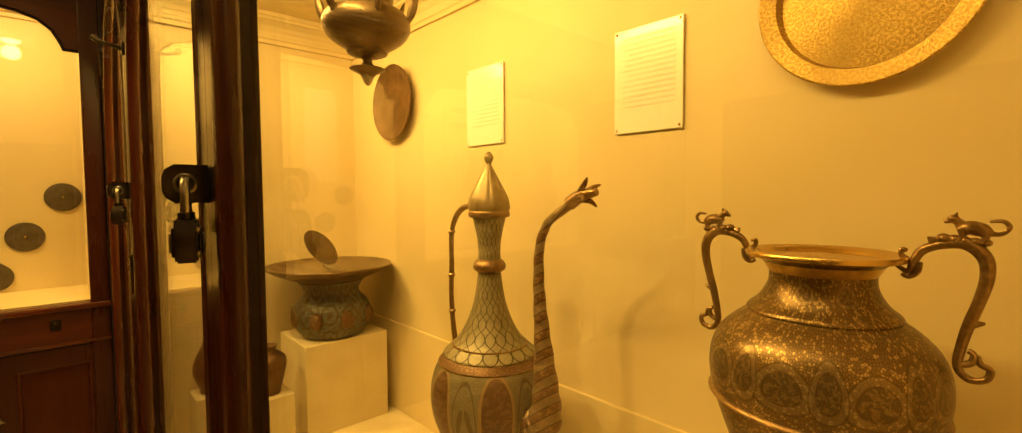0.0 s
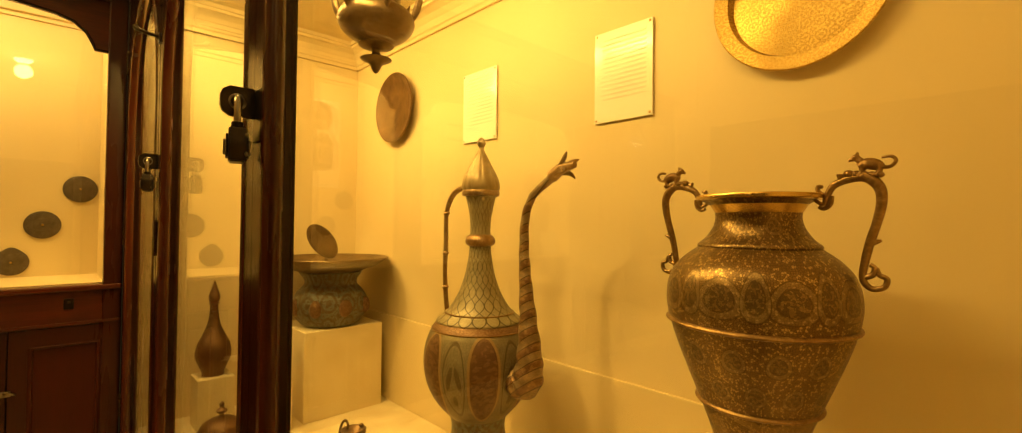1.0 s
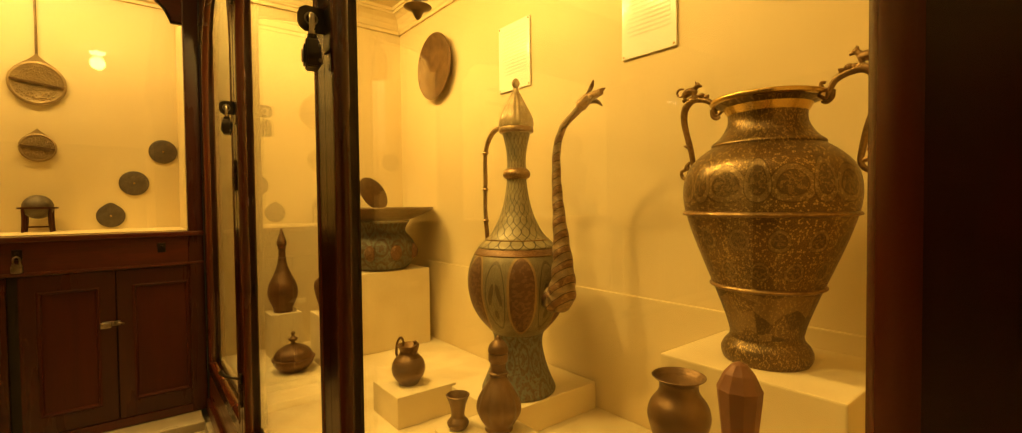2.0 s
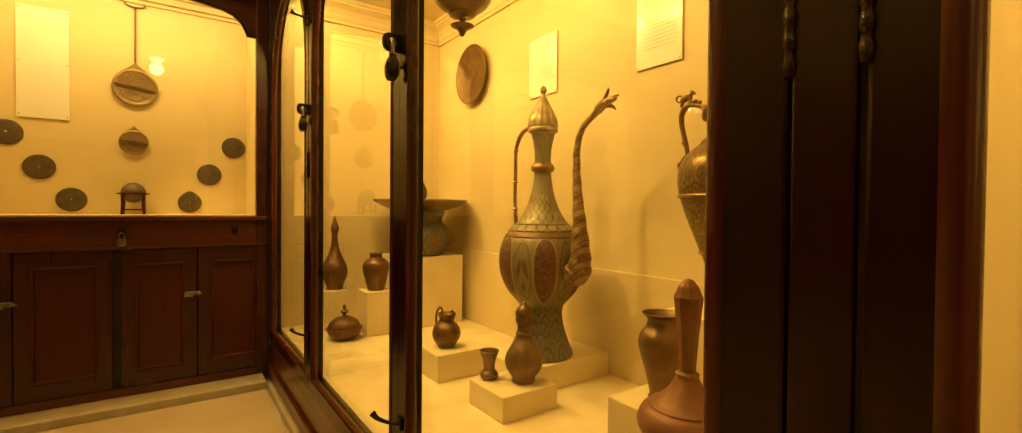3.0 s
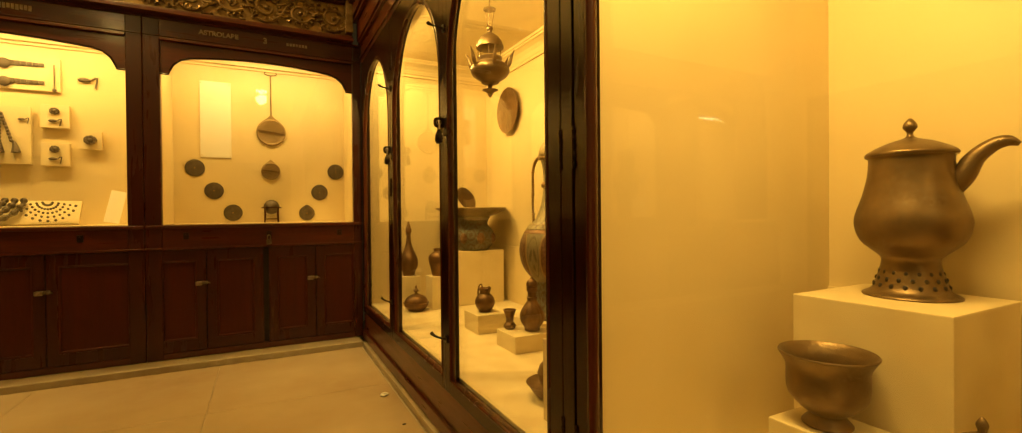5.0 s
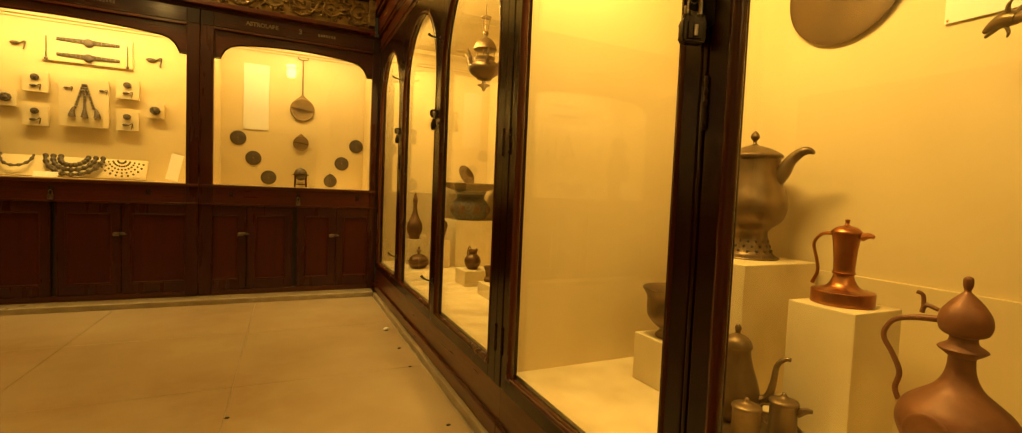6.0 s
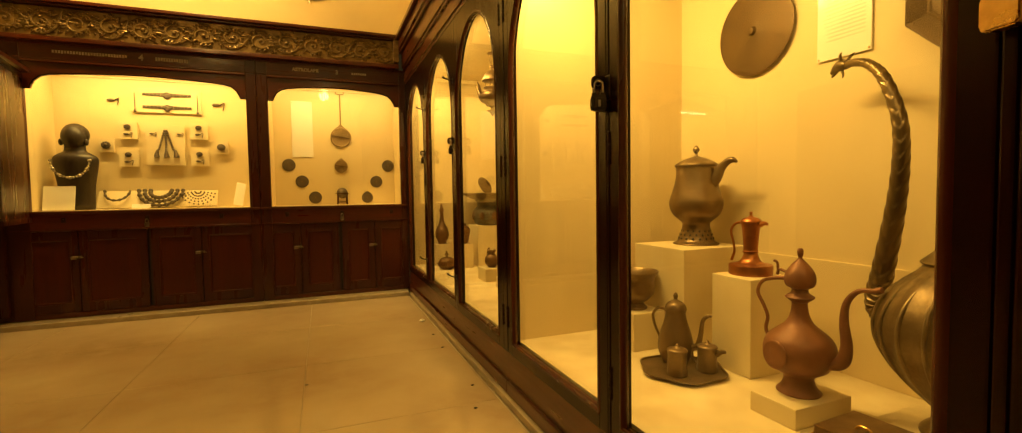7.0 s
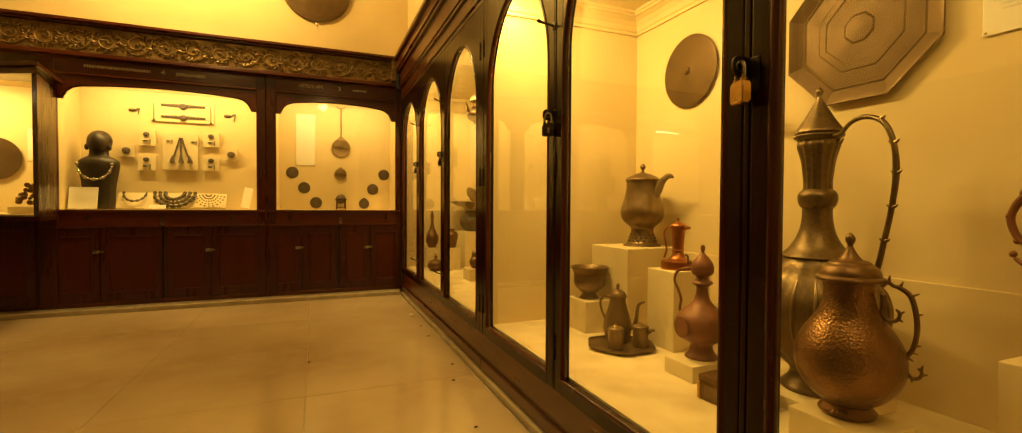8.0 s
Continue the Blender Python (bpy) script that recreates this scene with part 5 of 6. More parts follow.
cup = lathe_thing("cup", (0.638, 0.970, 0.387), "small flared dark metal cup on a low block", "cup",
                  [(0.024, 0), (0.030, 0.008), (0.033, 0.020), (0.024, 0.032), (0.020, 0.040), (0.024, 0.07), (0.034, 0.098), (0.036, 0.102), (0.030, 0.100), (0.018, 0.06), (0.001, 0.05)], BRONZE)
ribs = lambda a, z: 1 + 0.13 * abs(math.cos(4 * a)) * min(1, max(0, (z - 0.015) / 0.03)) * min(1, max(0, (0.15 - z) / 0.05))
flask = lathe_thing("flask", (0.725, 0.880, 0.387), "small melon-ribbed metal flask with a capped neck", "flask",
                    [(0.036, 0), (0.042, 0.006), (0.040, 0.015), (0.050, 0.035), (0.060, 0.065), (0.056, 0.095), (0.042, 0.13), (0.028, 0.155), (0.023, 0.18), (0.023, 0.215)], BRONZE, flute=ribs, segs=64)
part("cap", lathe([(0.024, 0.205), (0.029, 0.210), (0.0295, 0.230), (0.0265, 0.234), (0.031, 0.238), (0.0295, 0.250), (0.022, 0.264), (0.010, 0.273), (0.007, 0.280), (0.001, 0.286)], 30, 2), BRONZE, flask, "domed cap with a band", smooth=True)
part("neck_ring", lathe([(0.024, 0.168), (0.029, 0.171), (0.029, 0.176), (0.024, 0.179)], 24, 1), BRONZE, flask, smooth=True)
lathe_thing("jar", (0.600, 0.203, 0.578), "dark bronze jar with a flared lip", "jar",
            [(0.026, 0), (0.029, 0.004), (0.025, 0.010), (0.027, 0.022), (0.037, 0.065), (0.049, 0.108), (0.052, 0.126), (0.047, 0.145), (0.036, 0.160), (0.032, 0.172), (0.034, 0.183), (0.044, 0.190), (0.042, 0.191), (0.031, 0.180), (0.001, 0.170)], BRONZE)
sprinkler = lathe_thing("sprinkler_bottle", (0.405, 0.006, 0.580), "squat red-brown bottle with a tall club-shaped neck", "bottle",
                        [(0.045, 0), (0.052, 0.008), (0.046, 0.016), (0.066, 0.036), (0.079, 0.058), (0.080, 0.072), (0.072, 0.088), (0.062, 0.094), (0.0615, 0.097), (0.050, 0.103), (0.032, 0.120), (0.019, 0.140), (0.015, 0.148)], RED_COPPER, segs=56)
part("neck_ring", lathe([(0.014, 0.143), (0.019, 0.145), (0.0195, 0.149), (0.014, 0.152)], 24, 1), GOLDEN, sprinkler, smooth=True)
part("neck", lathe([(0.013, 0.148), (0.0145, 0.17), (0.018, 0.215), (0.0235, 0.268), (0.0242, 0.276), (0.0225, 0.279), (0.0165, 0.293), (0.008, 0.303), (0.001, 0.306)], 10, 1), RED_COPPER, sprinkler, "faceted club-shaped upper neck")
butter = lathe_thing("covered_dish", (0.465, 0.250, DECK), "dark covered metal dish on a broad saucer", "dish",
                     [(0.045, 0), (0.075, 0.006), (0.108, 0.050), (0.112, 0.055), (0.085, 0.050), (0.060, 0.052), (0.066, 0.07), (0.068, 0.090)], BRONZE)
part("lid", lathe([(0.070, 0.088), (0.068, 0.098), (0.058, 0.122), (0.034, 0.142), (0.010, 0.150), (0.008, 0.162), (0.012, 0.172), (0.006, 0.182), (0.001, 0.184)], 34), BRONZE, butter, "domed lid with a knob", smooth=True)


# wall pieces: plates hang on the case's back, facing -x
def plate(name, y, z, r, profile, mat, label, x=BACK, category="plate", sides=48, rim=None, spin=0.0):
    ob = thing(name, (x, y, z), label, category)
    bm = lathe(profile, sides, 2 if sides > 12 else 0)
    bm.transform(pose(0, 0, 0, 0, -90, 0) @ pose(0, 0, 0, 0, 0, spin))
    part("disc", bm, mat, ob, smooth=sides > 12)
    if rim:
        for r0, w, m in rim:
            bm = lathe([(r0 - w, 0.010), (r0 - w * 0.6, 0.020), (r0, 0.023), (r0 + w * 0.6, 0.020), (r0 + w, 0.010)], sides, 2 if sides > 12 else 0)
            bm.transform(pose(0, 0, 0, 0, -90, 0) @ pose(0, 0, 0, 0, 0, spin))
            part("rim", bm, m, ob, smooth=sides > 12)
    return ob


plate("engraved_plate", 0.215, 1.788, 0.192, [(0.12, 0.0), (0.150, 0.004), (0.158, 0.024), (0.186, 0.030), (0.193, 0.033), (0.190, 0.037), (0.186, 0.036), (0.161, 0.032), (0.158, 0.031), (0.1575, 0.030), (0.1515, 0.011), (0.151, 0.010), (0.148, 0.010), (0.07, 0.010), (0.001, 0.011)], GILT, "large engraved gilt brass plate hung on the case back")
plate("plate", 2.070, 1.822, 0.180, [(0.06, 0.0), (0.13, 0.012), (0.172, 0.034), (0.180, 0.038), (0.178, 0.041), (0.165, 0.036), (0.12, 0.018), (0.001, 0.012)], BRONZE, "glossy dark bronze plate hung on the case back")
plate("shield", -0.832, 1.772, 0.202, [(0.05, 0.0), (0.14, 0.004), (0.195, 0.012), (0.202, 0.016), (0.198, 0.019), (0.16, 0.020), (0.06, 0.024), (0.022, 0.028), (0.015, 0.040), (0.001, 0.042)], SHEET, "round dark engraved shield hung on the case back")
R8 = 0.285 / math.cos(math.pi / 8)
plate("octagonal_tray", -1.745, 1.705, R8, [(R8 * 0.78, 0.0), (R8, 0.030), (R8 * 0.99, 0.035), (R8 * 0.955, 0.032), (R8 * 0.80, 0.015), (R8 * 0.775, 0.017), (R8 * 0.75, 0.014), (R8 * 0.56, 0.0135), (R8 * 0.54, 0.0155), (R8 * 0.46, 0.0155), (R8 * 0.44, 0.0135), (R8 * 0.20, 0.0135), (R8 * 0.17, 0.017), (0.001, 0.018)], SHEET, "large octagonal engraved metal tray hung on the case back", sides=8, spin=22.5, category="tray")


def label_sheet(y0, y1, z0, z1, x=BACK, lines=14, pins=True):
    """A printed information sheet pinned to the case back, its text too faint to read."""
    s = thing("label_sheet", (x, (y0 + y1) / 2, (z0 + z1) / 2), "white printed information sheet fixed to the case back", "label", "information sheets")
    hy, hz = (y1 - y0) / 2, (z1 - z0) / 2
    part("sheet", box(-0.010, -0.004, -hy, hy, -hz, hz, 0.0015), PAPER, s)
    bm = bmesh.new()
    for k in range(lines):
        z = hz * (0.78 - 1.4 * k / lines)
        box(-0.0108, -0.010, -hy * 0.8, hy * (0.8 - 0.25 * random.random()), z, z + hz * 0.035, 0, bm)
    part("print", bm, INK, s, "faint grey printed lines")
    for sy in (-1, 1):
        for sz in (-1, 1):
            part("pin", ball(0.004, (-0.011, sy * hy * 0.92, sz * hz * 0.94), (0.5, 1, 1), 8), BRASS, s)
    return s


label_sheet(0.600, 0.811, 1.555, 1.848)
label_sheet(1.298, 1.514, 1.572, 1.868)
label_sheet(-1.341, -1.133, 1.547, 1.842)
label_sheet(-2.328, -2.118, 1.547, 1.842)

# hanging mosque lamp in case A
lamp = thing("hanging_lamp", (0.630, 1.170, 1.668), "small hanging tinned metal lamp with upright leaf-shaped arms", "lamp")
part("drop", lathe([(0.001, 0), (0.010, 0.008), (0.020, 0.028), (0.042, 0.040), (0.044, 0.044), (0.020, 0.050), (0.012, 0.064), (0.020, 0.074)], 28), TINNED, lamp, smooth=True)
part("bowl", lathe([(0.018, 0.072), (0.050, 0.082), (0.054, 0.092), (0.095, 0.120), (0.112, 0.150), (0.104, 0.178), (0.080, 0.196), (0.066, 0.204), (0.070, 0.225), (0.066, 0.226), (0.05, 0.20), (0.001, 0.19)], 44), TINNED, lamp, smooth=True)
for k in range(6):
    a = math.pi * k / 3 + 0.3
    c, s = math.cos(a), math.sin(a)
    part("arm", tube([(0.106 * c, 0.106 * s, 0.160), (0.118 * c, 0.118 * s, 0.190), (0.128 * c, 0.128 * s, 0.225), (0.145 * c, 0.145 * s, 0.262)], [0.006, 0.012, 0.009, 0.002], 8, 4), TINNED, lamp, "upright leaf-shaped arm", smooth=True)
part("cover", lathe([(0.078, 0.280), (0.080, 0.286), (0.070, 0.318), (0.050, 0.345), (0.022, 0.365), (0.012, 0.375), (0.018, 0.388), (0.018, 0.398), (0.008, 0.408), (0.001, 0.410)], 36), TINNED, lamp, "domed smoke cover", smooth=True)
for k in range(3):
    a = 2 * math.pi * k / 3
    part("chain", tube([(0.066 * math.cos(a), 0.066 * math.sin(a), 0.22), (0.07 * math.cos(a), 0.07 * math.sin(a), 0.285)], 0.0022, 6, 1), BRONZE, lamp)
    part("chain", tube([(0.012 * math.cos(a), 0.012 * math.sin(a), 0.400), (0.03 * math.cos(a), 0.03 * math.sin(a), 0.50)], 0.0018, 6, 1), BRONZE, lamp)
part("crown_disc", lathe([(0.034, 0.498), (0.036, 0.504), (0.016, 0.512), (0.004, 0.520), (0.004, CASE_TOP - 1.668)], 24), TINNED, lamp, smooth=True)

# ---- case B: the vessels ----
coffee = lathe_thing("lidded_jug", (1.050, -0.645, 0.770), "large dark tinned jug with a beak spout and pierced foot", "jug",
                     [(0.107, 0), (0.108, 0.006), (0.086, 0.020), (0.072, 0.06), (0.064, 0.10), (0.080, 0.120), (0.112, 0.150), (0.126, 0.190), (0.124, 0.225), (0.108, 0.275), (0.096, 0.33), (0.093, 0.375), (0.097, 0.385)], TINNED, -75)
part("lid", lathe([(0.099, 0.383), (0.101, 0.392), (0.085, 0.405), (0.050, 0.422), (0.018, 0.432), (0.008, 0.440), (0.008, 0.450), (0.016, 0.462), (0.014, 0.474), (0.005, 0.486), (0.001, 0.488)], 40), TINNED, coffee, "low domed lid with a finial", smooth=True)
part("spout", tube([(0.082, 0, 0.285), (0.106, 0, 0.325), (0.128, 0, 0.368), (0.160, 0, 0.398), (0.186, 0, 0.405), (0.206, 0, 0.395)], [0.022, 0.026, 0.021, 0.017, 0.014, 0.006], 12, 5), TINNED, coffee, "beak-shaped spout", smooth=True)
for z in (0.030, 0.048, 0.066):
    for k in range(16):
        a = 2 * math.pi * (k + (z == 0.048) * 0.5) / 16
        r = 0.0795 - (z - 0.03) * 0.36
        part("piercing", ball(0.006, (r * math.cos(a), r * math.sin(a), z), (1, 1, 1.2), 8), BLACK, coffee)

pitcher = lathe_thing("pitcher", (0.957, -1.054, 0.687), "small bright copper pitcher on a broad drum base", "pitcher",
                      [(0.078, 0), (0.082, 0.001), (0.083, 0.004), (0.083, 0.020), (0.083, 0.036), (0.082, 0.040), (0.079, 0.042), (0.056, 0.046), (0.038, 0.058), (0.028, 0.080), (0.026, 0.092)], COPPER, -80)
part("body", lathe([(0.029, 0.090), (0.032, 0.095), (0.028, 0.100), (0.029, 0.13), (0.032, 0.17), (0.037, 0.208), (0.039, 0.214)], 36), COPPER, pitcher, smooth=True)
part("lid", lathe([(0.041, 0.213), (0.040, 0.220), (0.028, 0.232), (0.010, 0.238), (0.005, 0.246), (0.007, 0.255), (0.001, 0.258)], 30), COPPER, pitcher, smooth=True)
part("spout", tube([(0.038, 0, 0.205), (0.055, 0, 0.212), (0.070, 0, 0.208)], [0.012, 0.009, 0.006], 8, 4), COPPER, pitcher, smooth=True)
part("handle", tube([(-0.040, 0, 0.212), (-0.068, 0, 0.206), (-0.088, 0, 0.175), (-0.078, 0, 0.130), (-0.072, 0, 0.090), (-0.086, 0, 0.050)], [0.006, 0.005, 0.005, 0.005, 0.005, 0.006], 8, 5), COPPER, pitcher, smooth=True)

red = lathe_thing("ewer", (0.765, -1.418, 0.366), "reddish copper ewer with onion lid and curved spout", "ewer",
                  [(0.064, 0), (0.066, 0.006), (0.052, 0.022), (0.044, 0.048), (0.052, 0.062), (0.085, 0.085), (0.103, 0.120), (0.106, 0.150), (0.094, 0.182), (0.066, 0.208), (0.040, 0.232), (0.026, 0.265), (0.023, 0.300)], RED_COPPER, -80, segs=48)
part("collar", lathe([(0.023, 0.298), (0.040, 0.312), (0.042, 0.318), (0.026, 0.330), (0.024, 0.345)], 36), RED_COPPER, red, smooth=True)
part("lid", lathe([(0.024, 0.343), (0.040, 0.352), (0.046, 0.372), (0.042, 0.395), (0.028, 0.418), (0.012, 0.436), (0.006, 0.444), (0.009, 0.456), (0.008, 0.472), (0.001, 0.476)], 36), RED_COPPER, red, "onion-shaped lid with a finial", smooth=True)
part("spout", tube([(0.090, 0, 0.120), (0.125, 0, 0.135), (0.138, 0, 0.185), (0.130, 0, 0.260), (0.136, 0, 0.320), (0.165, 0, 0.360), (0.205, 0, 0.368), (0.226, 0, 0.374)], [0.020, 0.021, 0.017, 0.013, 0.010, 0.008, 0.0075, 0.010], 12, 6), RED_COPPER, red, "curved rising spout", smooth=True)
bm = tube([(-0.042, 0, 0.372), (-0.085, 0, 0.366), (-0.125, 0, 0.350), (-0.142, 0, 0.310), (-0.122, 0, 0.270), (-0.106, 0, 0.230), (-0.112, 0, 0.190), (-0.104, 0, 0.165)], [0.008, 0.007, 0.006, 0.006, 0.006, 0.006, 0.006, 0.006], 9, 5)
tube([(-0.045, 0, 0.392), (-0.068, 0, 0.398), (-0.074, 0, 0.380)], 0.005, 7, 4, bm=bm)
tube([(-0.072, 0, 0.396), (-0.074, 0, 0.420), (-0.086, 0, 0.426)], 0.0045, 7, 3, bm=bm)
part("handle", bm, RED_COPPER, red, smooth=True)
for a in (-105, 75):
    bm = lathe([(0.001, 0), (0.030, 0.001), (0.044, 0.0), (0.047, 0.004), (0.042, 0.007), (0.030, 0.006), (0.001, 0.008)], 28)
    bm.transform(pose(0, 0, 0.135, 0, 0, a) @ pose(0.098, 0, 0, 0, 90, 0))
    part("medallion", bm, RED_COPPER, red, "round embossed medallion", smooth=True)

tray = lathe_thing("tray", (0.665, -0.985, DECK), "dark lobed metal tray under the coffee set", "tray",
                   [(0.130, 0), (0.150, 0.004), (0.165, 0.014), (0.167, 0.018), (0.160, 0.017), (0.145, 0.009), (0.001, 0.008)], TINNED, flute=lambda a, z: 1 + 0.05 * math.cos(6 * a), segs=72)
cpot = lathe_thing("coffee_pot", (0.700, -0.905, DECK + 0.009), "dark tinned coffee pot with a slim curved spout", "coffee pot",
                   [(0.048, 0), (0.052, 0.006), (0.066, 0.035), (0.073, 0.07), (0.066, 0.115), (0.050, 0.165), (0.041, 0.205), (0.041, 0.225)], TINNED, -62)
part("lid", lathe([(0.044, 0.223), (0.045, 0.230), (0.036, 0.250), (0.018, 0.262), (0.007, 0.268), (0.010, 0.282), (0.006, 0.292), (0.001, 0.298)], 30), TINNED, cpot, smooth=True)
part("spout", tube([(0.060, 0, 0.075), (0.090, 0, 0.085), (0.104, 0, 0.13), (0.112, 0, 0.19), (0.132, 0, 0.215), (0.148, 0, 0.216)], [0.014, 0.013, 0.010, 0.008, 0.007, 0.006], 9, 5), TINNED, cpot, smooth=True)
part("handle", tube([(-0.040, 0, 0.215), (-0.075, 0, 0.222), (-0.100, 0, 0.190), (-0.092, 0, 0.145), (-0.076, 0, 0.11), (-0.068, 0, 0.085)], [0.006, 0.006, 0.006, 0.006, 0.005, 0.005], 8, 5), TINNED, cpot, smooth=True)
for x, y, tn in ((0.605, -1.025, -62), (0.742, -1.040, -62)):
    mug = lathe_thing("lidded_cup", (x, y, DECK + 0.009), "small lidded tinned cup on the tray", "cup", [(0.036, 0), (0.040, 0.006), (0.037, 0.04), (0.037, 0.088), (0.040, 0.095), (0.036, 0.104), (0.012, 0.112), (0.006, 0.122), (0.001, 0.126)], TINNED, tn, group="cups on the tray")
    if x > 0.7:
        part("spout", tube([(0.034, 0, 0.075), (0.055, 0, 0.088), (0.072, 0, 0.090)], [0.014, 0.010, 0.006], 8, 4), TINNED, mug, smooth=True)
        part("handle", tube([(-0.036, 0, 0.08), (-0.058, 0, 0.07), (-0.052, 0, 0.03), (-0.037, 0, 0.02)], 0.004, 7, 4), TINNED, mug, smooth=True)

lathe_thing("footed_bowl", (0.708, -0.615, 0.476), "deep flared dark metal bowl with a short foot", "bowl",
            [(0.052, 0), (0.056, 0.006), (0.046, 0.018), (0.040, 0.030), (0.060, 0.045), (0.085, 0.075), (0.090, 0.11), (0.090, 0.145), (0.104, 0.172), (0.108, 0.178), (0.103, 0.180), (0.084, 0.145), (0.08, 0.09), (0.001, 0.05)], TINNED)

# the great dragon-spouted ewer
dragon = thing("ewer", (0.930, -1.795, 0.345), "very large dark fluted ewer with a long beast-headed spout", "ewer", "", 71)
fl = lambda a, z: 1 + 0.012 * math.cos(20 * a) * (0.06 < z < 0.46)
part("body", lathe([(0.105, 0), (0.110, 0.012), (0.085, 0.04), (0.078, 0.07), (0.105, 0.10), (0.165, 0.165), (0.205, 0.24), (0.214, 0.30), (0.200, 0.36), (0.165, 0.415), (0.120, 0.455), (0.108, 0.475)], 108, 3, fl), DARKTIN, dragon, "fluted swelling body", smooth=True)
swell = [(0.101, 0.10), (0.163, 0.165), (0.205, 0.24), (0.2155, 0.30), (0.2015, 0.36), (0.168, 0.41)]
for k in range(20):
    a = 2 * math.pi * k / 20
    part("rib", tube([(r * 1.008 * math.cos(a), r * 1.008 * math.sin(a), z) for r, z in swell], [0.003, 0.005, 0.006, 0.006, 0.006, 0.003], 8, 5), RIB, dragon, "pale worn rib", smooth=True)
part("collar", lathe([(0.108, 0.472), (0.116, 0.480), (0.110, 0.488), (0.084, 0.515), (0.060, 0.560), (0.049, 0.61), (0.047, 0.655)], 48), DARKTIN, dragon, smooth=True)
part("knob", lathe([(0.046, 0.652), (0.057, 0.664), (0.0625, 0.684), (0.060, 0.706), (0.046, 0.722)], 40), DARKTIN, dragon, smooth=True)
part("neck", lathe([(0.045, 0.720), (0.045, 0.76), (0.054, 0.83), (0.066, 0.876), (0.063, 0.893), (0.070, 0.905)], 72, 3, lambda a, z: 1 + 0.03 * math.cos(14 * a)), DARKTIN, dragon, "fluted upper neck", smooth=True)
part("lid", lathe([(0.071, 0.903), (0.078, 0.909), (0.077, 0.916), (0.072, 0.919), (0.076, 0.923), (0.072, 0.934), (0.052, 0.965), (0.030, 1.005), (0.012, 1.04), (0.007, 1.055), (0.012, 1.068), (0.009, 1.08), (0.001, 1.09)], 56, 3, lambda a, z: 1 + 0.025 * math.cos(8 * a)), DARKTIN, dragon, "pointed faceted lid", smooth=True)
def scales(a, t):
    """Overlapping V-shaped scales: each rises slowly and ends in a step."""
    if t < 0.04 or t > 0.90:
        return 1.0
    q = (34 * t - 0.66 * abs((a - 0.64 + math.pi) % (2 * math.pi) - math.pi)) % 1.0
    return 0.94 + 0.12 * (q / 0.92 if q < 0.92 else (1 - q) / 0.08)


# spout and handle lie in the ewer's own upright plane, local +x and -x
sp = part("spout", tube([(0.170, 0, 0.35), (0.235, 0, 0.29), (0.300, 0, 0.275), (0.322, 0, 0.32), (0.300, 0, 0.42), (0.262, 0, 0.60), (0.242, 0, 0.76), (0.250, 0, 0.90), (0.310, 0, 1.04), (0.375, 0, 1.105), (0.435, 0, 1.128), (0.480, 0, 1.130)],
                     [0.034, 0.036, 0.035, 0.034, 0.031, 0.027, 0.0235, 0.021, 0.0185, 0.016, 0.014, 0.013], 40, 62, scales, facing=(0, 1, 0)), SCALY, dragon, "long scaly rising spout", smooth=True)
bm = tube([(0.474, 0, 1.130), (0.500, 0, 1.136), (0.528, 0, 1.130), (0.552, 0, 1.118)], [0.016, 0.021, 0.015, 0.006], 10, 4)
tube([(0.520, 0, 1.120), (0.548, 0, 1.104)], [0.007, 0.004], 7, 3, bm=bm)
for s in (1, -1):
    tube([(0.490, s * 0.010, 1.146), (0.482, s * 0.020, 1.164), (0.470, s * 0.024, 1.172)], [0.006, 0.005, 0.002], 6, 3, bm=bm)
tube([(0.500, 0, 1.118), (0.492, 0, 1.100), (0.496, 0, 1.088)], [0.005, 0.004, 0.002], 6, 3, bm=bm)
part("beast_head", bm, DARKTIN, sp, "small horned beast's head", smooth=True)
bm = tube([(-0.064, 0, 0.905), (-0.105, 0, 0.905), (-0.150, 0, 0.935), (-0.212, 0, 0.943), (-0.278, 0, 0.915), (-0.315, 0, 0.850), (-0.326, 0, 0.760), (-0.314, 0, 0.660), (-0.288, 0, 0.550), (-0.262, 0, 0.460), (-0.205, 0, 0.370)], [0.010, 0.007, 0.007, 0.008, 0.008, 0.008, 0.009, 0.008, 0.008, 0.009, 0.012], 10, 6)
for x, z in ((-0.180, 0.943), (-0.265, 0.928), (-0.315, 0.85), (-0.326, 0.76), (-0.314, 0.66), (-0.290, 0.558)):
    tube([(x - 0.020, 0, z + 0.006), (x - 0.008, 0, z), (x + 0.006, 0, z), (x + 0.018, 0, z + 0.005)], [0.002, 0.006, 0.006, 0.002], 6, 3, bm=bm)
tube([(-0.098, 0, 0.893), (-0.092, 0, 0.878), (-0.106, 0, 0.874), (-0.118, 0, 0.888)], [0.005, 0.004, 0.004, 0.003], 6, 4, bm=bm)
part("handle", bm, DARKTIN, dragon, "knotted branch-like handle", smooth=True)

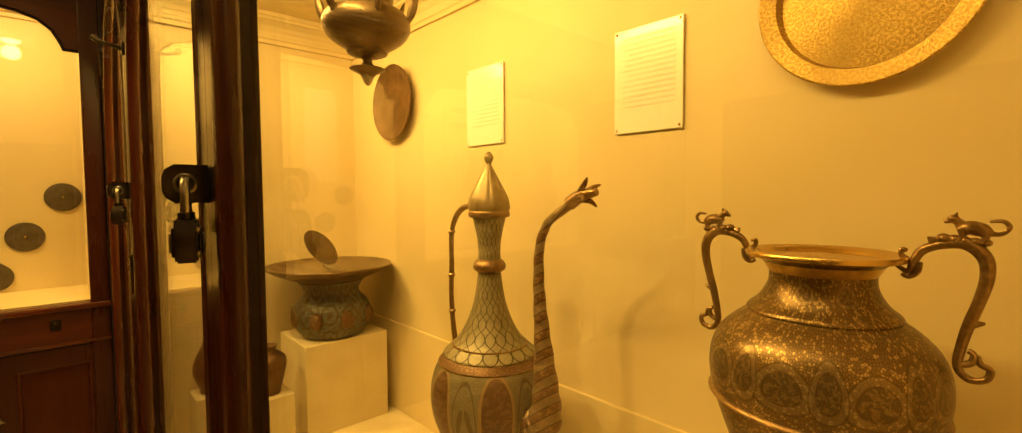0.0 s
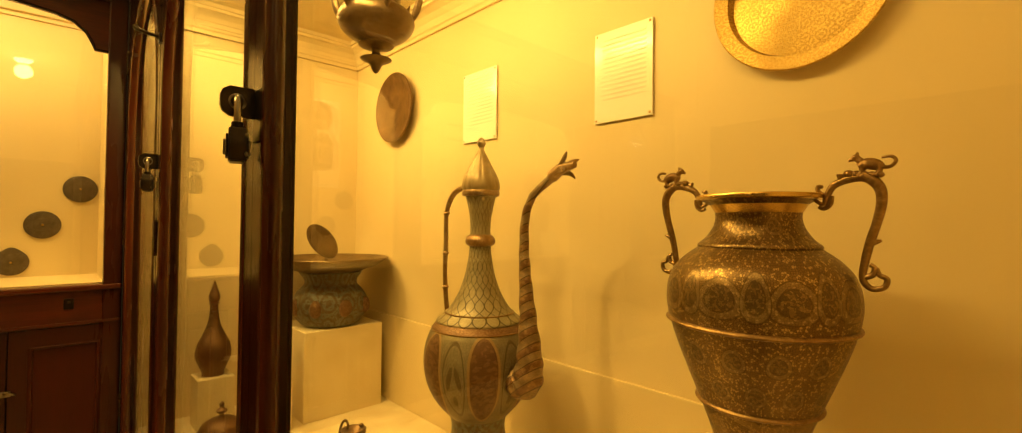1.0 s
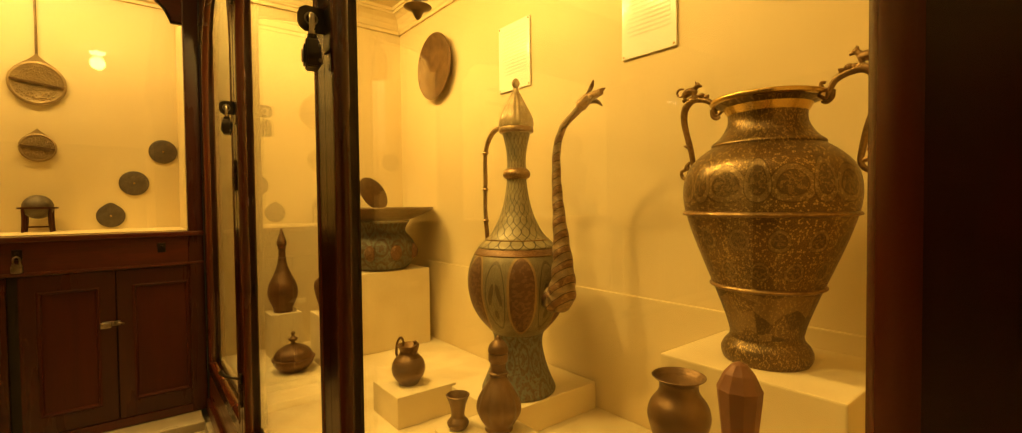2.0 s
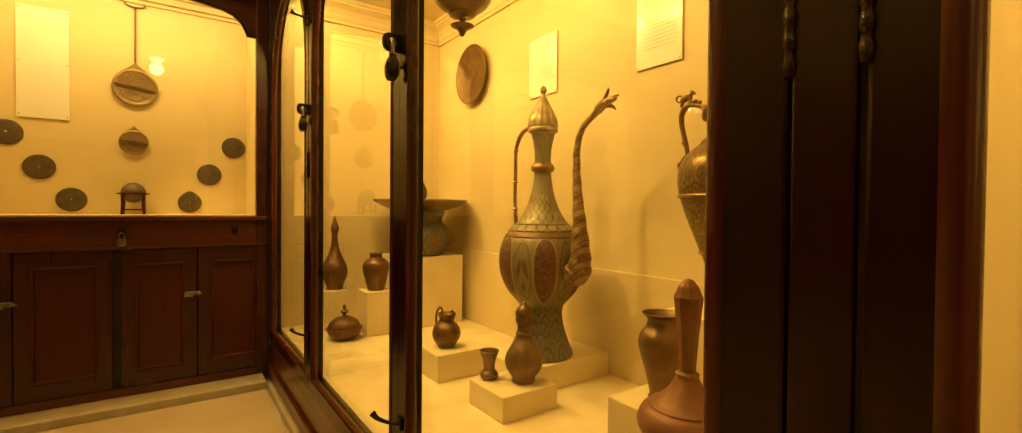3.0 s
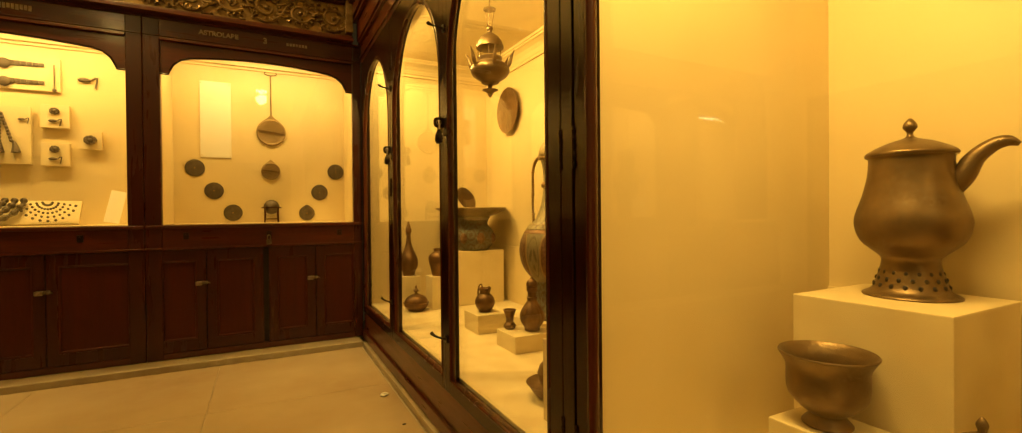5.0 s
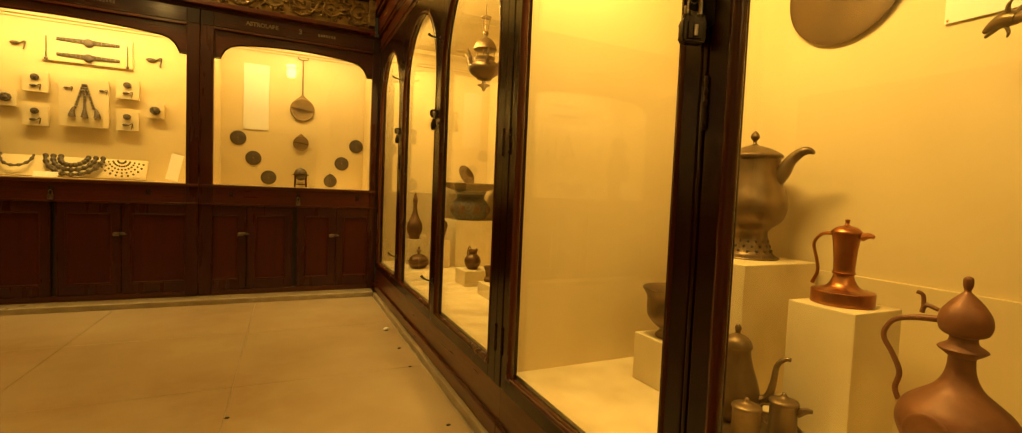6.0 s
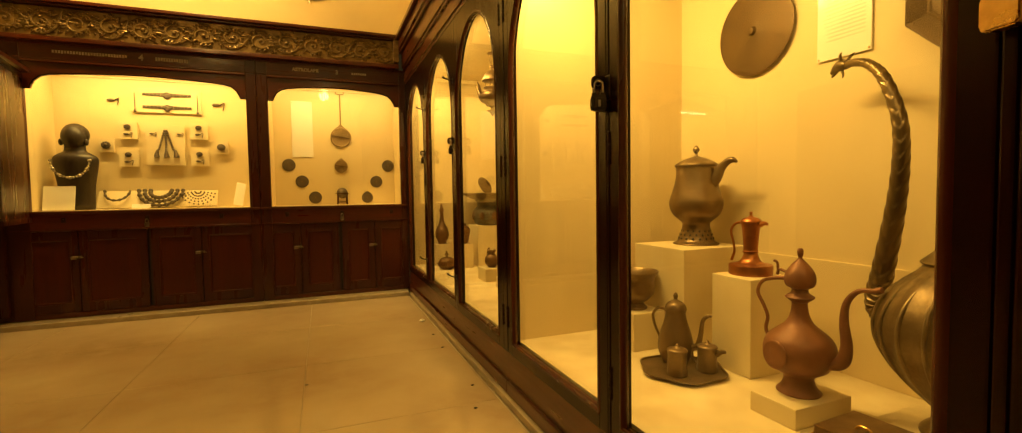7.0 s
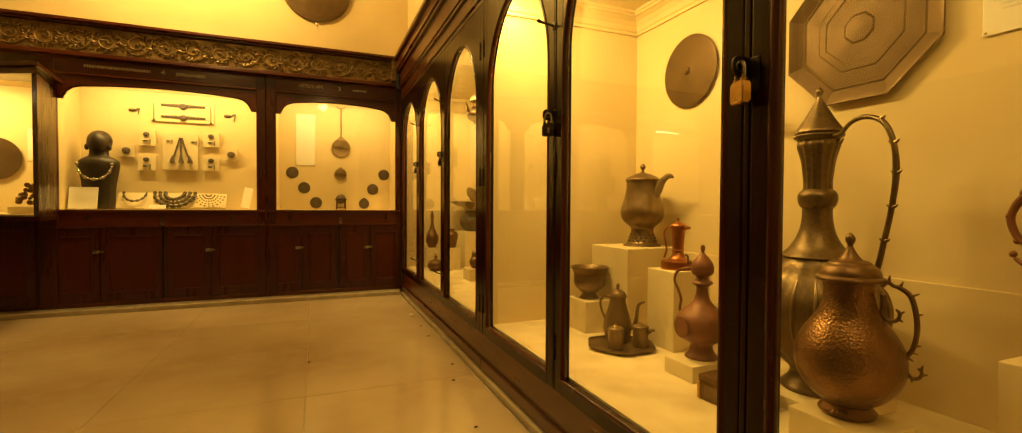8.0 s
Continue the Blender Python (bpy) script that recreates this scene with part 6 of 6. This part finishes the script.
# hammered pitcher on its block
hp = thing("pitcher", (0.655, -2.085, 0.415), "big-bellied hammered copper pitcher with a bird-scroll handle", "pitcher", "", -68)
part("body", lathe([(0.058, 0), (0.067, 0.004), (0.071, 0.013), (0.062, 0.025), (0.060, 0.036), (0.090, 0.058), (0.122, 0.102), (0.134, 0.152), (0.128, 0.200), (0.106, 0.243), (0.080, 0.280), (0.066, 0.316), (0.062, 0.350), (0.066, 0.385)], 64), HAMMERED, hp, smooth=True)
part("lid", lathe([(0.080, 0.381), (0.084, 0.386), (0.081, 0.392), (0.076, 0.395), (0.0745, 0.400), (0.072, 0.408), (0.063, 0.421), (0.053, 0.428), (0.0505, 0.432), (0.040, 0.437), (0.030, 0.440), (0.018, 0.455), (0.009, 0.472), (0.007, 0.480), (0.012, 0.492), (0.011, 0.504), (0.003, 0.514), (0.001, 0.516)], 44), BRONZE, hp, "stepped lid with a round knob", smooth=True)
bm = tube([(0.074, 0, 0.372), (0.086, 0, 0.384), (0.098, 0, 0.376), (0.112, 0, 0.372), (0.134, 0, 0.352), (0.146, 0, 0.305), (0.148, 0, 0.255), (0.140, 0, 0.212), (0.128, 0, 0.190), (0.126, 0, 0.160), (0.138, 0, 0.138), (0.154, 0, 0.140), (0.160, 0, 0.156), (0.152, 0, 0.166)], [0.005, 0.005, 0.005, 0.006, 0.0068, 0.0066, 0.0064, 0.006, 0.006, 0.0052, 0.0048, 0.0044, 0.004, 0.003], 9, 5)
tube([(0.076, 0, 0.350), (0.078, 0, 0.318), (0.076, 0, 0.296), (0.090, 0, 0.280), (0.108, 0, 0.286), (0.112, 0, 0.304), (0.104, 0, 0.314)], [0.007, 0.0075, 0.007, 0.0055, 0.005, 0.0045, 0.003], 8, 4, bm=bm)
for x, z, dx, dz in ((0.088, 0.386, 0.002, 0.018), (0.112, 0.374, 0.006, 0.016), (0.134, 0.352, 0.018, 0.010), (0.147, 0.305, 0.013, 0.004), (0.142, 0.222, 0.016, 0.004), (0.136, 0.206, 0.015, -0.004), (0.129, 0.190, 0.014, -0.008), (0.128, 0.170, -0.012, 0.004), (0.140, 0.138, 0.0, -0.012), (0.160, 0.150, 0.012, 0.004), (0.158, 0.162, 0.004, 0.014), (0.110, 0.288, 0.010, -0.006), (0.113, 0.303, 0.010, 0.008), (0.090, 0.280, 0.0, -0.010)):
    tube([(x, 0, z), (x + dx, 0, z + dz)], [0.0048, 0.0016], 6, 2, bm=bm)
part("handle", bm, BRONZE, hp, "thorny scrolled handle", smooth=True)

# small casket and a vase at the end of the case
casket = thing("casket", (0.650, -1.705, DECK), "small dark wooden casket with a metal lid ring", "casket", "", 4)
part("body", box(-0.09, 0.09, -0.085, 0.085, 0, 0.070, 0.004), BRONZE, casket)
part("lid", box(-0.094, 0.094, -0.089, 0.089, 0.070, 0.092, 0.006), BRONZE, casket)
part("front_plate", box(-0.0925, -0.0905, -0.062, 0.062, 0.014, 0.058, 0.0005), TINNED, casket, "dull metal front plate")
for y in (-0.0865, 0.0865):
    part("corner_strap", box(-0.0935, -0.078, y - 0.006, y + 0.006, 0.002, 0.068, 0.001), BRASS, casket, "worn brass corner strap")
part("ring", tube([(-0.02, -0.02, 0.092), (-0.02, -0.01, 0.102), (-0.02, 0.01, 0.102), (-0.02, 0.02, 0.092)], 0.004, 7, 4), BRASS, casket, smooth=True)
vase2 = lathe_thing("vase", (0.950, -2.510, 0.630), "dark bronze vase with thorny scroll handles", "vase",
                    [(0.075, 0), (0.080, 0.01), (0.066, 0.035), (0.090, 0.09), (0.135, 0.19), (0.145, 0.25), (0.120, 0.31), (0.080, 0.345), (0.070, 0.38), (0.095, 0.415), (0.001, 0.40)], RED_COPPER, 84)
for s in (1, -1):
    bm = tube([(s * 0.085, 0, 0.385), (s * 0.13, 0, 0.415), (s * 0.185, 0, 0.405), (s * 0.215, 0, 0.350), (s * 0.200, 0, 0.295), (s * 0.165, 0, 0.265), (s * 0.160, 0, 0.235), (s * 0.185, 0, 0.225), (s * 0.205, 0, 0.240)], [0.009, 0.009, 0.010, 0.009, 0.009, 0.008, 0.008, 0.007, 0.004], 9, 5)
    for x, z in ((0.218, 0.35), (0.19, 0.412), (0.20, 0.285), (0.208, 0.25)):
        ball(0.009, (s * x, 0, z), segs=8, bm=bm)
    part("handle", bm, RED_COPPER, vase2, "thorny scroll handle", smooth=True)

# ---- astrolabe niche ----
YB = NICHE


def wall_disc(x, z, r, mat, label, point=False, name="round_plate"):
    ob = thing(name, (x, YB, z), label, "plate", "round engraved plates of the niche")
    bm = lathe([(r * 0.9, 0), (r, 0.002), (r, 0.007), (r * 0.93, 0.009), (r * 0.5, 0.0085), (r * 0.48, 0.010), (r * 0.12, 0.010), (r * 0.1, 0.014), (0.001, 0.015)], 36, 1, (lambda a, zz: 1 + 0.16 * max(0, math.cos(a - math.pi / 2)) ** 14) if point else None)
    bm.transform(pose(0, 0, 0, 90, 0, 0))
    part("disc", bm, mat, ob, smooth=True)
    part("pin", ball(0.005, (0, -0.014, 0), (1, 0.6, 1), 8), BRASS, ob)
    return ob


for x, z in ((-0.995, 1.378), (-0.871, 1.203), (-0.744, 1.030), (-0.102, 1.198), (0.030, 1.377)):
    wall_disc(x, z, 0.066, GREYMETAL, "round dark engraved metal plate on the niche wall")
wall_disc(-0.204, 1.022, 0.061, GREYMETAL, "round dark engraved plate with a pointed top", True)


def astrolabe(x, z, r, ring, label):
    ob = thing("astrolabe", (x, YB, z), label, "astrolabe", "astrolabes of the niche")
    bm = lathe([(r * 0.95, 0), (r, 0.004), (r, 0.016), (r * 0.9, 0.020), (r * 0.84, 0.015), (0.001, 0.014)], 44, 1)
    bm.transform(pose(0, 0, 0, 90, 0, 0))
    part("disc", bm, ASTRO, ob, smooth=True)
    bm = shape([(-r * 0.62, r * 0.80), (-r * 0.30, r * 1.04), (-r * 0.10, r * 1.24), (0, r * 1.36), (r * 0.10, r * 1.24), (r * 0.30, r * 1.04), (r * 0.62, r * 0.80)], 0.002, 0.015)
    bm.transform(pose(0, 0, 0, 0, 0, -90))
    part("throne", bm, ASTRO, ob, "pierced pointed top")
    bm = bmesh.new()
    for k in range(90):
        a, q = k * 2.399, r * 0.82 * math.sqrt((k + 0.5) / 90)
        px, pz, w = q * math.cos(a), q * math.sin(a), 0.0075 * math.cos(3.1 * k)
        h = 0.0075 * math.sin(3.1 * k)
        tube([(px - w, -0.0142, pz - h), (px + 0.3 * h, -0.0168, pz - 0.3 * w), (px + w, -0.0142, pz + h)], [0.0014, 0.0028, 0.0014], 5, 2, bm=bm)
    for q in (0.42, 0.68):
        tube([(q * r * math.cos(k * math.pi / 12), -0.0150, q * r * math.sin(k * math.pi / 12) + (0.12 * r if q < 0.5 else 0)) for k in range(25)], 0.0020, 6, 1, bm=bm)
    part("tracery", bm, ASTRO, ob, "cut tracery of the net", smooth=True)
    part("rule", box(-r * 0.9, r * 0.9, -0.024, -0.019, -0.004, 0.004), BRONZE, ob).matrix_local = pose(0, 0, 0, 0, 8, 0)
    if ring:
        part("cord", tube([(0, -0.008, r * 1.3), (0, -0.008, ring - z - 0.02)], 0.0055, 6, 1), CARVED_HI, ob)
        part("hanging_ring", tube([(0.046 * math.cos(k * math.pi / 10), -0.010, ring - z - 0.004 + 0.016 * math.sin(k * math.pi / 10)) for k in range(21)], 0.0042, 7, 1), CARVED_HI, ob, "flat oval hanging ring", smooth=True)
    return ob


astrolabe(-0.466, 1.685, 0.108, 2.170, "large engraved brass astrolabe hanging from a cord")
astrolabe(-0.473, 1.368, 0.070, 0, "small engraved brass astrolabe on the niche wall")
globe = thing("globe", (-0.472, YB - 0.09, 0.952), "small brass celestial globe on a wooden stand", "globe")
part("ball", ball(0.058, (0, 0, 0.122), segs=24), GREYMETAL, globe, smooth=True)
part("horizon_ring", lathe([(0.060, 0.112), (0.074, 0.112), (0.074, 0.120), (0.060, 0.120)], 30, 0), WOOD_RED, globe)
for k in range(4):
    a = math.pi / 4 + math.pi * k / 2
    part("leg", tube([(0.068 * math.cos(a), 0.068 * math.sin(a), 0.112), (0.064 * math.cos(a), 0.064 * math.sin(a), 0.06), (0.070 * math.cos(a), 0.070 * math.sin(a), 0.0)], [0.006, 0.008, 0.006], 8, 3), WOOD_RED, globe, smooth=True)
part("stretcher", box(-0.05, 0.05, -0.05, -0.042, 0.022, 0.030), WOOD_RED, globe)
sheet = thing("label_sheet", (-0.853, YB, 1.760), "tall white information sheet on the niche wall", "label", "information sheets")
part("sheet", box(-0.104, 0.104, -0.009, -0.004, -0.296, 0.296, 0.0015), PAPER, sheet)
for sx in (-1, 1):
    for sz in (-0.28, 0.0, 0.28):
        part("pin", ball(0.004, (sx * 0.094, -0.010, sz), (1, 0.5, 1), 8), BRASS, sheet)

# ---- jewellery niche ----
bust = part("display_bust", bmesh.new(), BLACK)
bm = lathe([(0.122, 0), (0.132, 0.20), (0.155, 0.36), (0.164, 0.43), (0.150, 0.475), (0.105, 0.505), (0.080, 0.525), (0.076, 0.58)], 32, 3)
bm.transform(Matrix.Diagonal((1, 0.62, 1, 1)))
ball(0.092, (0, -0.01, 0.645), (0.98, 1.0, 1.18), 24, bm)
ball(0.094, (0, 0.022, 0.668), (1.06, 0.95, 1.08), 20, bm)
for k in (-1, 1):
    ball(0.024, (k * 0.088, -0.02, 0.600), (0.8, 0.8, 1.3), 10, bm)
bm.to_mesh(bust.data)
bm.free()
for f in bust.data.polygons:
    f.use_smooth = True
bust.location = (-2.700, 2.86, 0.952)
tagged(bust, "plain black display bust wearing a silver necklace", "bust")


def necklace(place, r, drop, count, bead, label, turn_x=90, rows=1, mat=STEEL, yr=0.0):
    """Beads strung along a hanging curve, each row a string."""
    ob = thing("necklace", place, label, "necklace", "silver necklaces of the niche")
    for q in range(rows):
        bm = bmesh.new()
        for k in range(count):
            a = math.pi * k / (count - 1)
            rr = r * (1 - 0.26 * q)
            ball(bead * (1 + 0.5 * (k % 3 == 0)), (-rr * math.cos(a), -yr * math.sin(a), -drop * (1 - 0.26 * q) * math.sin(a)), segs=6, bm=bm)
        part("string", bm, mat, ob, smooth=True)
    return ob


necklace((-2.700, 2.755, 1.385), 0.135, 0.150, 19, 0.010, "chunky silver necklace on the black bust", yr=0.02)


def board(x0, x1, z0, z1, y, label, lean=0.0, thick=0.02):
    b = thing("display_board", ((x0 + x1) / 2, y, z0), label, "board", "cream jewellery boards")
    hx = (x1 - x0) / 2
    bm = box(-hx, hx, -thick, 0, 0, z1 - z0, 0.002)
    bm.transform(pose(0, 0, 0, lean, 0, 0))
    part("panel", bm, PAPER if thick < 0.012 else BLOCK, b)
    return b


def jewel(kind, x, y, z, label, s=1.0):
    """Small silver pieces pinned to boards."""
    ob = thing(kind, (x, y, z), label, "jewellery", "silver jewellery of the niche")
    bm = bmesh.new()
    if kind == "armlet":
        for sgn in (1, -1):
            for k in range(6):
                box(sgn * (0.035 + 0.030 * k) - 0.014, sgn * (0.035 + 0.030 * k) + 0.014, -0.008, 0, -0.017 * s + k * 0.001, 0.017 * s - k * 0.001, 0.003, bm)
        ball(0.034 * s, (0, -0.008, -0.008), (1, 0.4, 1), 14, bm)
    elif kind == "tassel_pendant":
        for k in range(9):
            w = 0.010 + 0.006 * k
            for q in (-1, 0, 1):
                ball(0.011, (q * w, -0.010, 0.120 - 0.022 * k), (1, 0.7, 1.1), 7, bm)
        for q in (-1, 0, 1):
            tube([(q * 0.07, -0.010, -0.06), (q * 0.078, -0.012, -0.10), (q * 0.08, -0.012, -0.135)], [0.008, 0.018, 0.026], 8, 3, bm=bm)
    elif kind == "ring_piece":
        for k in range(9):
            a = 2 * math.pi * k / 9
            ball(0.012 * s, (0.024 * s * math.cos(a), -0.008, 0.020 * s * math.sin(a)), (1, 0.7, 1), 7, bm)
        ball(0.017 * s, (0, -0.010, 0), (1, 0.7, 1), 8, bm)
    elif kind == "spray":
        for k in range(11):
            a = math.radians(-78 + 15.6 * k)
            for q in range(5):
                d = 0.022 + 0.026 * q
                ball(0.008 + 0.001 * (q == 4), (d * 1.15 * math.sin(a), -0.008, 0.06 - d * math.cos(a)), (1, 0.6, 1), 6, bm)
    elif kind == "hairpin":
        tube([(0, -0.006, -0.09), (0, -0.006, 0.09)], [0.004, 0.003], 6, 1, bm=bm)
        ball(0.013, (0, -0.008, -0.085), segs=8, bm=bm)
    else:
        ball(0.020 * s, (0, -0.008, 0), (1.6, 0.5, 0.7), 10, bm)
        tube([(0.03 * s, -0.006, 0), (0.06 * s, -0.006, 0.02 * s), (0.05 * s, -0.006, -0.045 * s)], 0.005 * s, 6, 3, bm=bm)
    part("silver", bm, GREYMETAL, ob, smooth=True)
    return ob


board(-2.335, -1.765, 1.872, 2.098, YB - 0.002, "cream board with two silver armlets")
for z in (2.045, 1.925):
    jewel("armlet", -2.045, YB - 0.024, z, "winged silver armlet with a round boss")
for x in (-2.305, -1.795):
    jewel("hairpin", x, YB - 0.024, 1.965, "slim silver hairpin on a board")
board(-2.226, -1.912, 1.366, 1.752, YB - 0.020, "large cream board with a tasselled pendant", thick=0.03)
jewel("tassel_pendant", -2.062, YB - 0.052, 1.575, "silver chain pendant with three tassels")
for x in (-2.175, -1.955):
    jewel("brooch", x, YB - 0.052, 1.665, "small silver ear pendant", 0.6)
for x, z, k in ((-2.536, 1.550, "ring_piece"), (-2.366, 1.690, "ring_piece"), (-2.368, 1.428, "ring_piece"), (-1.791, 1.700, "ring_piece"), (-1.792, 1.440, "ring_piece"), (-1.603, 1.548, "ring_piece")):
    big = 0.105 if abs(x + 2.08) < 0.3 else 0.085
    board(x - big * 0.72, x + big * 0.72, z - big * 0.75, z + big * 0.75, YB - 0.012, "small cream jewellery pad on the niche wall", thick=0.03)
    if big > 0.1:
        jewel(k, x, YB - 0.044, z + 0.035, "silver ring piece on a cream pad", 0.8)
        jewel("brooch", x - 0.01, YB - 0.044, z - 0.032, "silver clasp on a cream pad", 0.75)
    else:
        jewel(k, x, YB - 0.044, z, "round silver brooch on a cream pad", 1.1)
jewel("brooch", -2.494, YB - 0.006, 1.975, "silver fish-shaped pendant on the wall", 1.0)
jewel("brooch", -1.640, YB - 0.006, 1.972, "silver fish-shaped pendant on the wall", 1.2)
board(-2.590, -1.640, 0.954, 1.130, YB - 0.16, "long slanting cream board with silver collars", lean=-28, thick=0.02)
necklace((-2.440, YB - 0.130, 1.118), 0.095, 0.085, 21, 0.009, "curved silver collar on the slanting board", mat=GREYMETAL, yr=0.06)
necklace((-2.100, YB - 0.130, 1.120), 0.175, 0.140, 31, 0.013, "broad tiered silver collar on the slanting board", rows=3, mat=GREYMETAL, yr=0.085)
jewel("spray", -1.790, YB - 0.185, 1.050, "spreading silver chain ornament")
board(-2.900, -2.680, 0.954, 1.165, 2.74, "blank white label card leaning in the niche", lean=-12, thick=0.008)
card = thing("display_board", (-1.445, 2.800, 0.966), "blank white label card leaning in the niche", "board", "cream jewellery boards", 15)
bm = box(-0.042, 0.042, -0.006, 0, 0, 0.236, 0.002)
bm.transform(pose(0, 0, 0, -20, 13, 0))
part("panel", bm, PAPER, card)
board(-2.270, -2.130, 0.954, 0.998, 2.72, "small white caption card on the niche floor", lean=-25, thick=0.006)

# ---- projecting niche, seen at its edge ----
plate5 = thing("plate", (-3.50, NICHE - 0.12, 1.42), "round brass plate on the wall of the projecting niche", "plate")
bm = lathe([(0.12, 0), (0.19, 0.02), (0.195, 0.024), (0.17, 0.022), (0.001, 0.012)], 36, 2)
bm.transform(pose(0, 0, 0, 90, 0, 0))
part("disc", bm, SHEET, plate5, smooth=True)
sheet5 = thing("label_sheet", (-3.20, NICHE - 0.12, 1.56), "white information sheet on the niche wall", "label", "information sheets")
part("sheet", box(-0.07, 0.07, -0.009, -0.004, -0.15, 0.15, 0.0015), PAPER, sheet5)
pile = thing("filigree_ornament", (-3.02, 2.40, 0.915), "dark filigree ornament on a small cream base", "ornament")
part("base", box(-0.12, 0.12, -0.07, 0.07, 0, 0.06, 0.004), BLOCK, pile)
bm = bmesh.new()
for k in range(40):
    a, h = random.uniform(0, 6.28), random.random()
    ball(random.uniform(0.012, 0.024), (0.11 * (1 - h) * math.cos(a), 0.05 * math.sin(a), 0.08 + 0.17 * h), segs=7, bm=bm)
part("filigree", bm, BRONZE, pile, smooth=True)

# ---- upper wall ----
shield = thing("shield", (-0.735, FAR + 0.028, 3.32), "large round dark metal shield hung high on the wall", "shield")
bm = lathe([(0.28, 0), (0.345, 0.010), (0.35, 0.018), (0.33, 0.03), (0.18, 0.055), (0.001, 0.07)], 48, 2)
bm.transform(pose(0, 0, 0, 90, 0, 0))
part("disc", bm, SHEET, shield, smooth=True)
part("tag", tube([(0, -0.012, -0.345), (0, -0.014, -0.40)], [0.004, 0.007], 7, 2), STEEL, shield, smooth=True)

# ---- floor litter and slabs ----
litter = thing("paper_scrap", (0.055, 1.36, 0.0), "small crumpled white scrap of paper on the floor", "litter")
bm = ball(0.016, (0, 0, 0.010), (1.3, 1, 0.6), 8)
for v in bm.verts:
    v.co += Vector((random.uniform(-1, 1), random.uniform(-1, 1), random.uniform(-0.4, 0.6))) * 0.005
part("scrap", bm, PAPER, litter)
for k in range(9):
    crumb = thing("floor_crumb", (0.06 - 0.9 * random.random() ** 2.5, -1.9 + 0.36 * k + random.uniform(-0.15, 0.15), 0.0), "tiny dark crumb of dirt on the marble floor", "litter", "crumbs on the floor")
    part("crumb", ball(0.007, (0, 0, 0.003), (1.5, 1, 0.5), 7), IRON, crumb)

SLAB = 0.92
slab_mesh = mesh_of(box(-SLAB / 2 + 0.0012, SLAB / 2 - 0.0012, -SLAB / 2 + 0.0012, SLAB / 2 - 0.0012, -0.020, 0.0, 0.0012), "marble_slab")
slab_mesh.materials.append(MARBLE)
for i in range(6):
    for j in range(12):
        ob = new("marble_slab", slab_mesh)
        ob.location = (0.12 - SLAB * (i + 0.5), FAR - 0.10 - SLAB * (j + 0.5), 0)
        ob.parent = floor
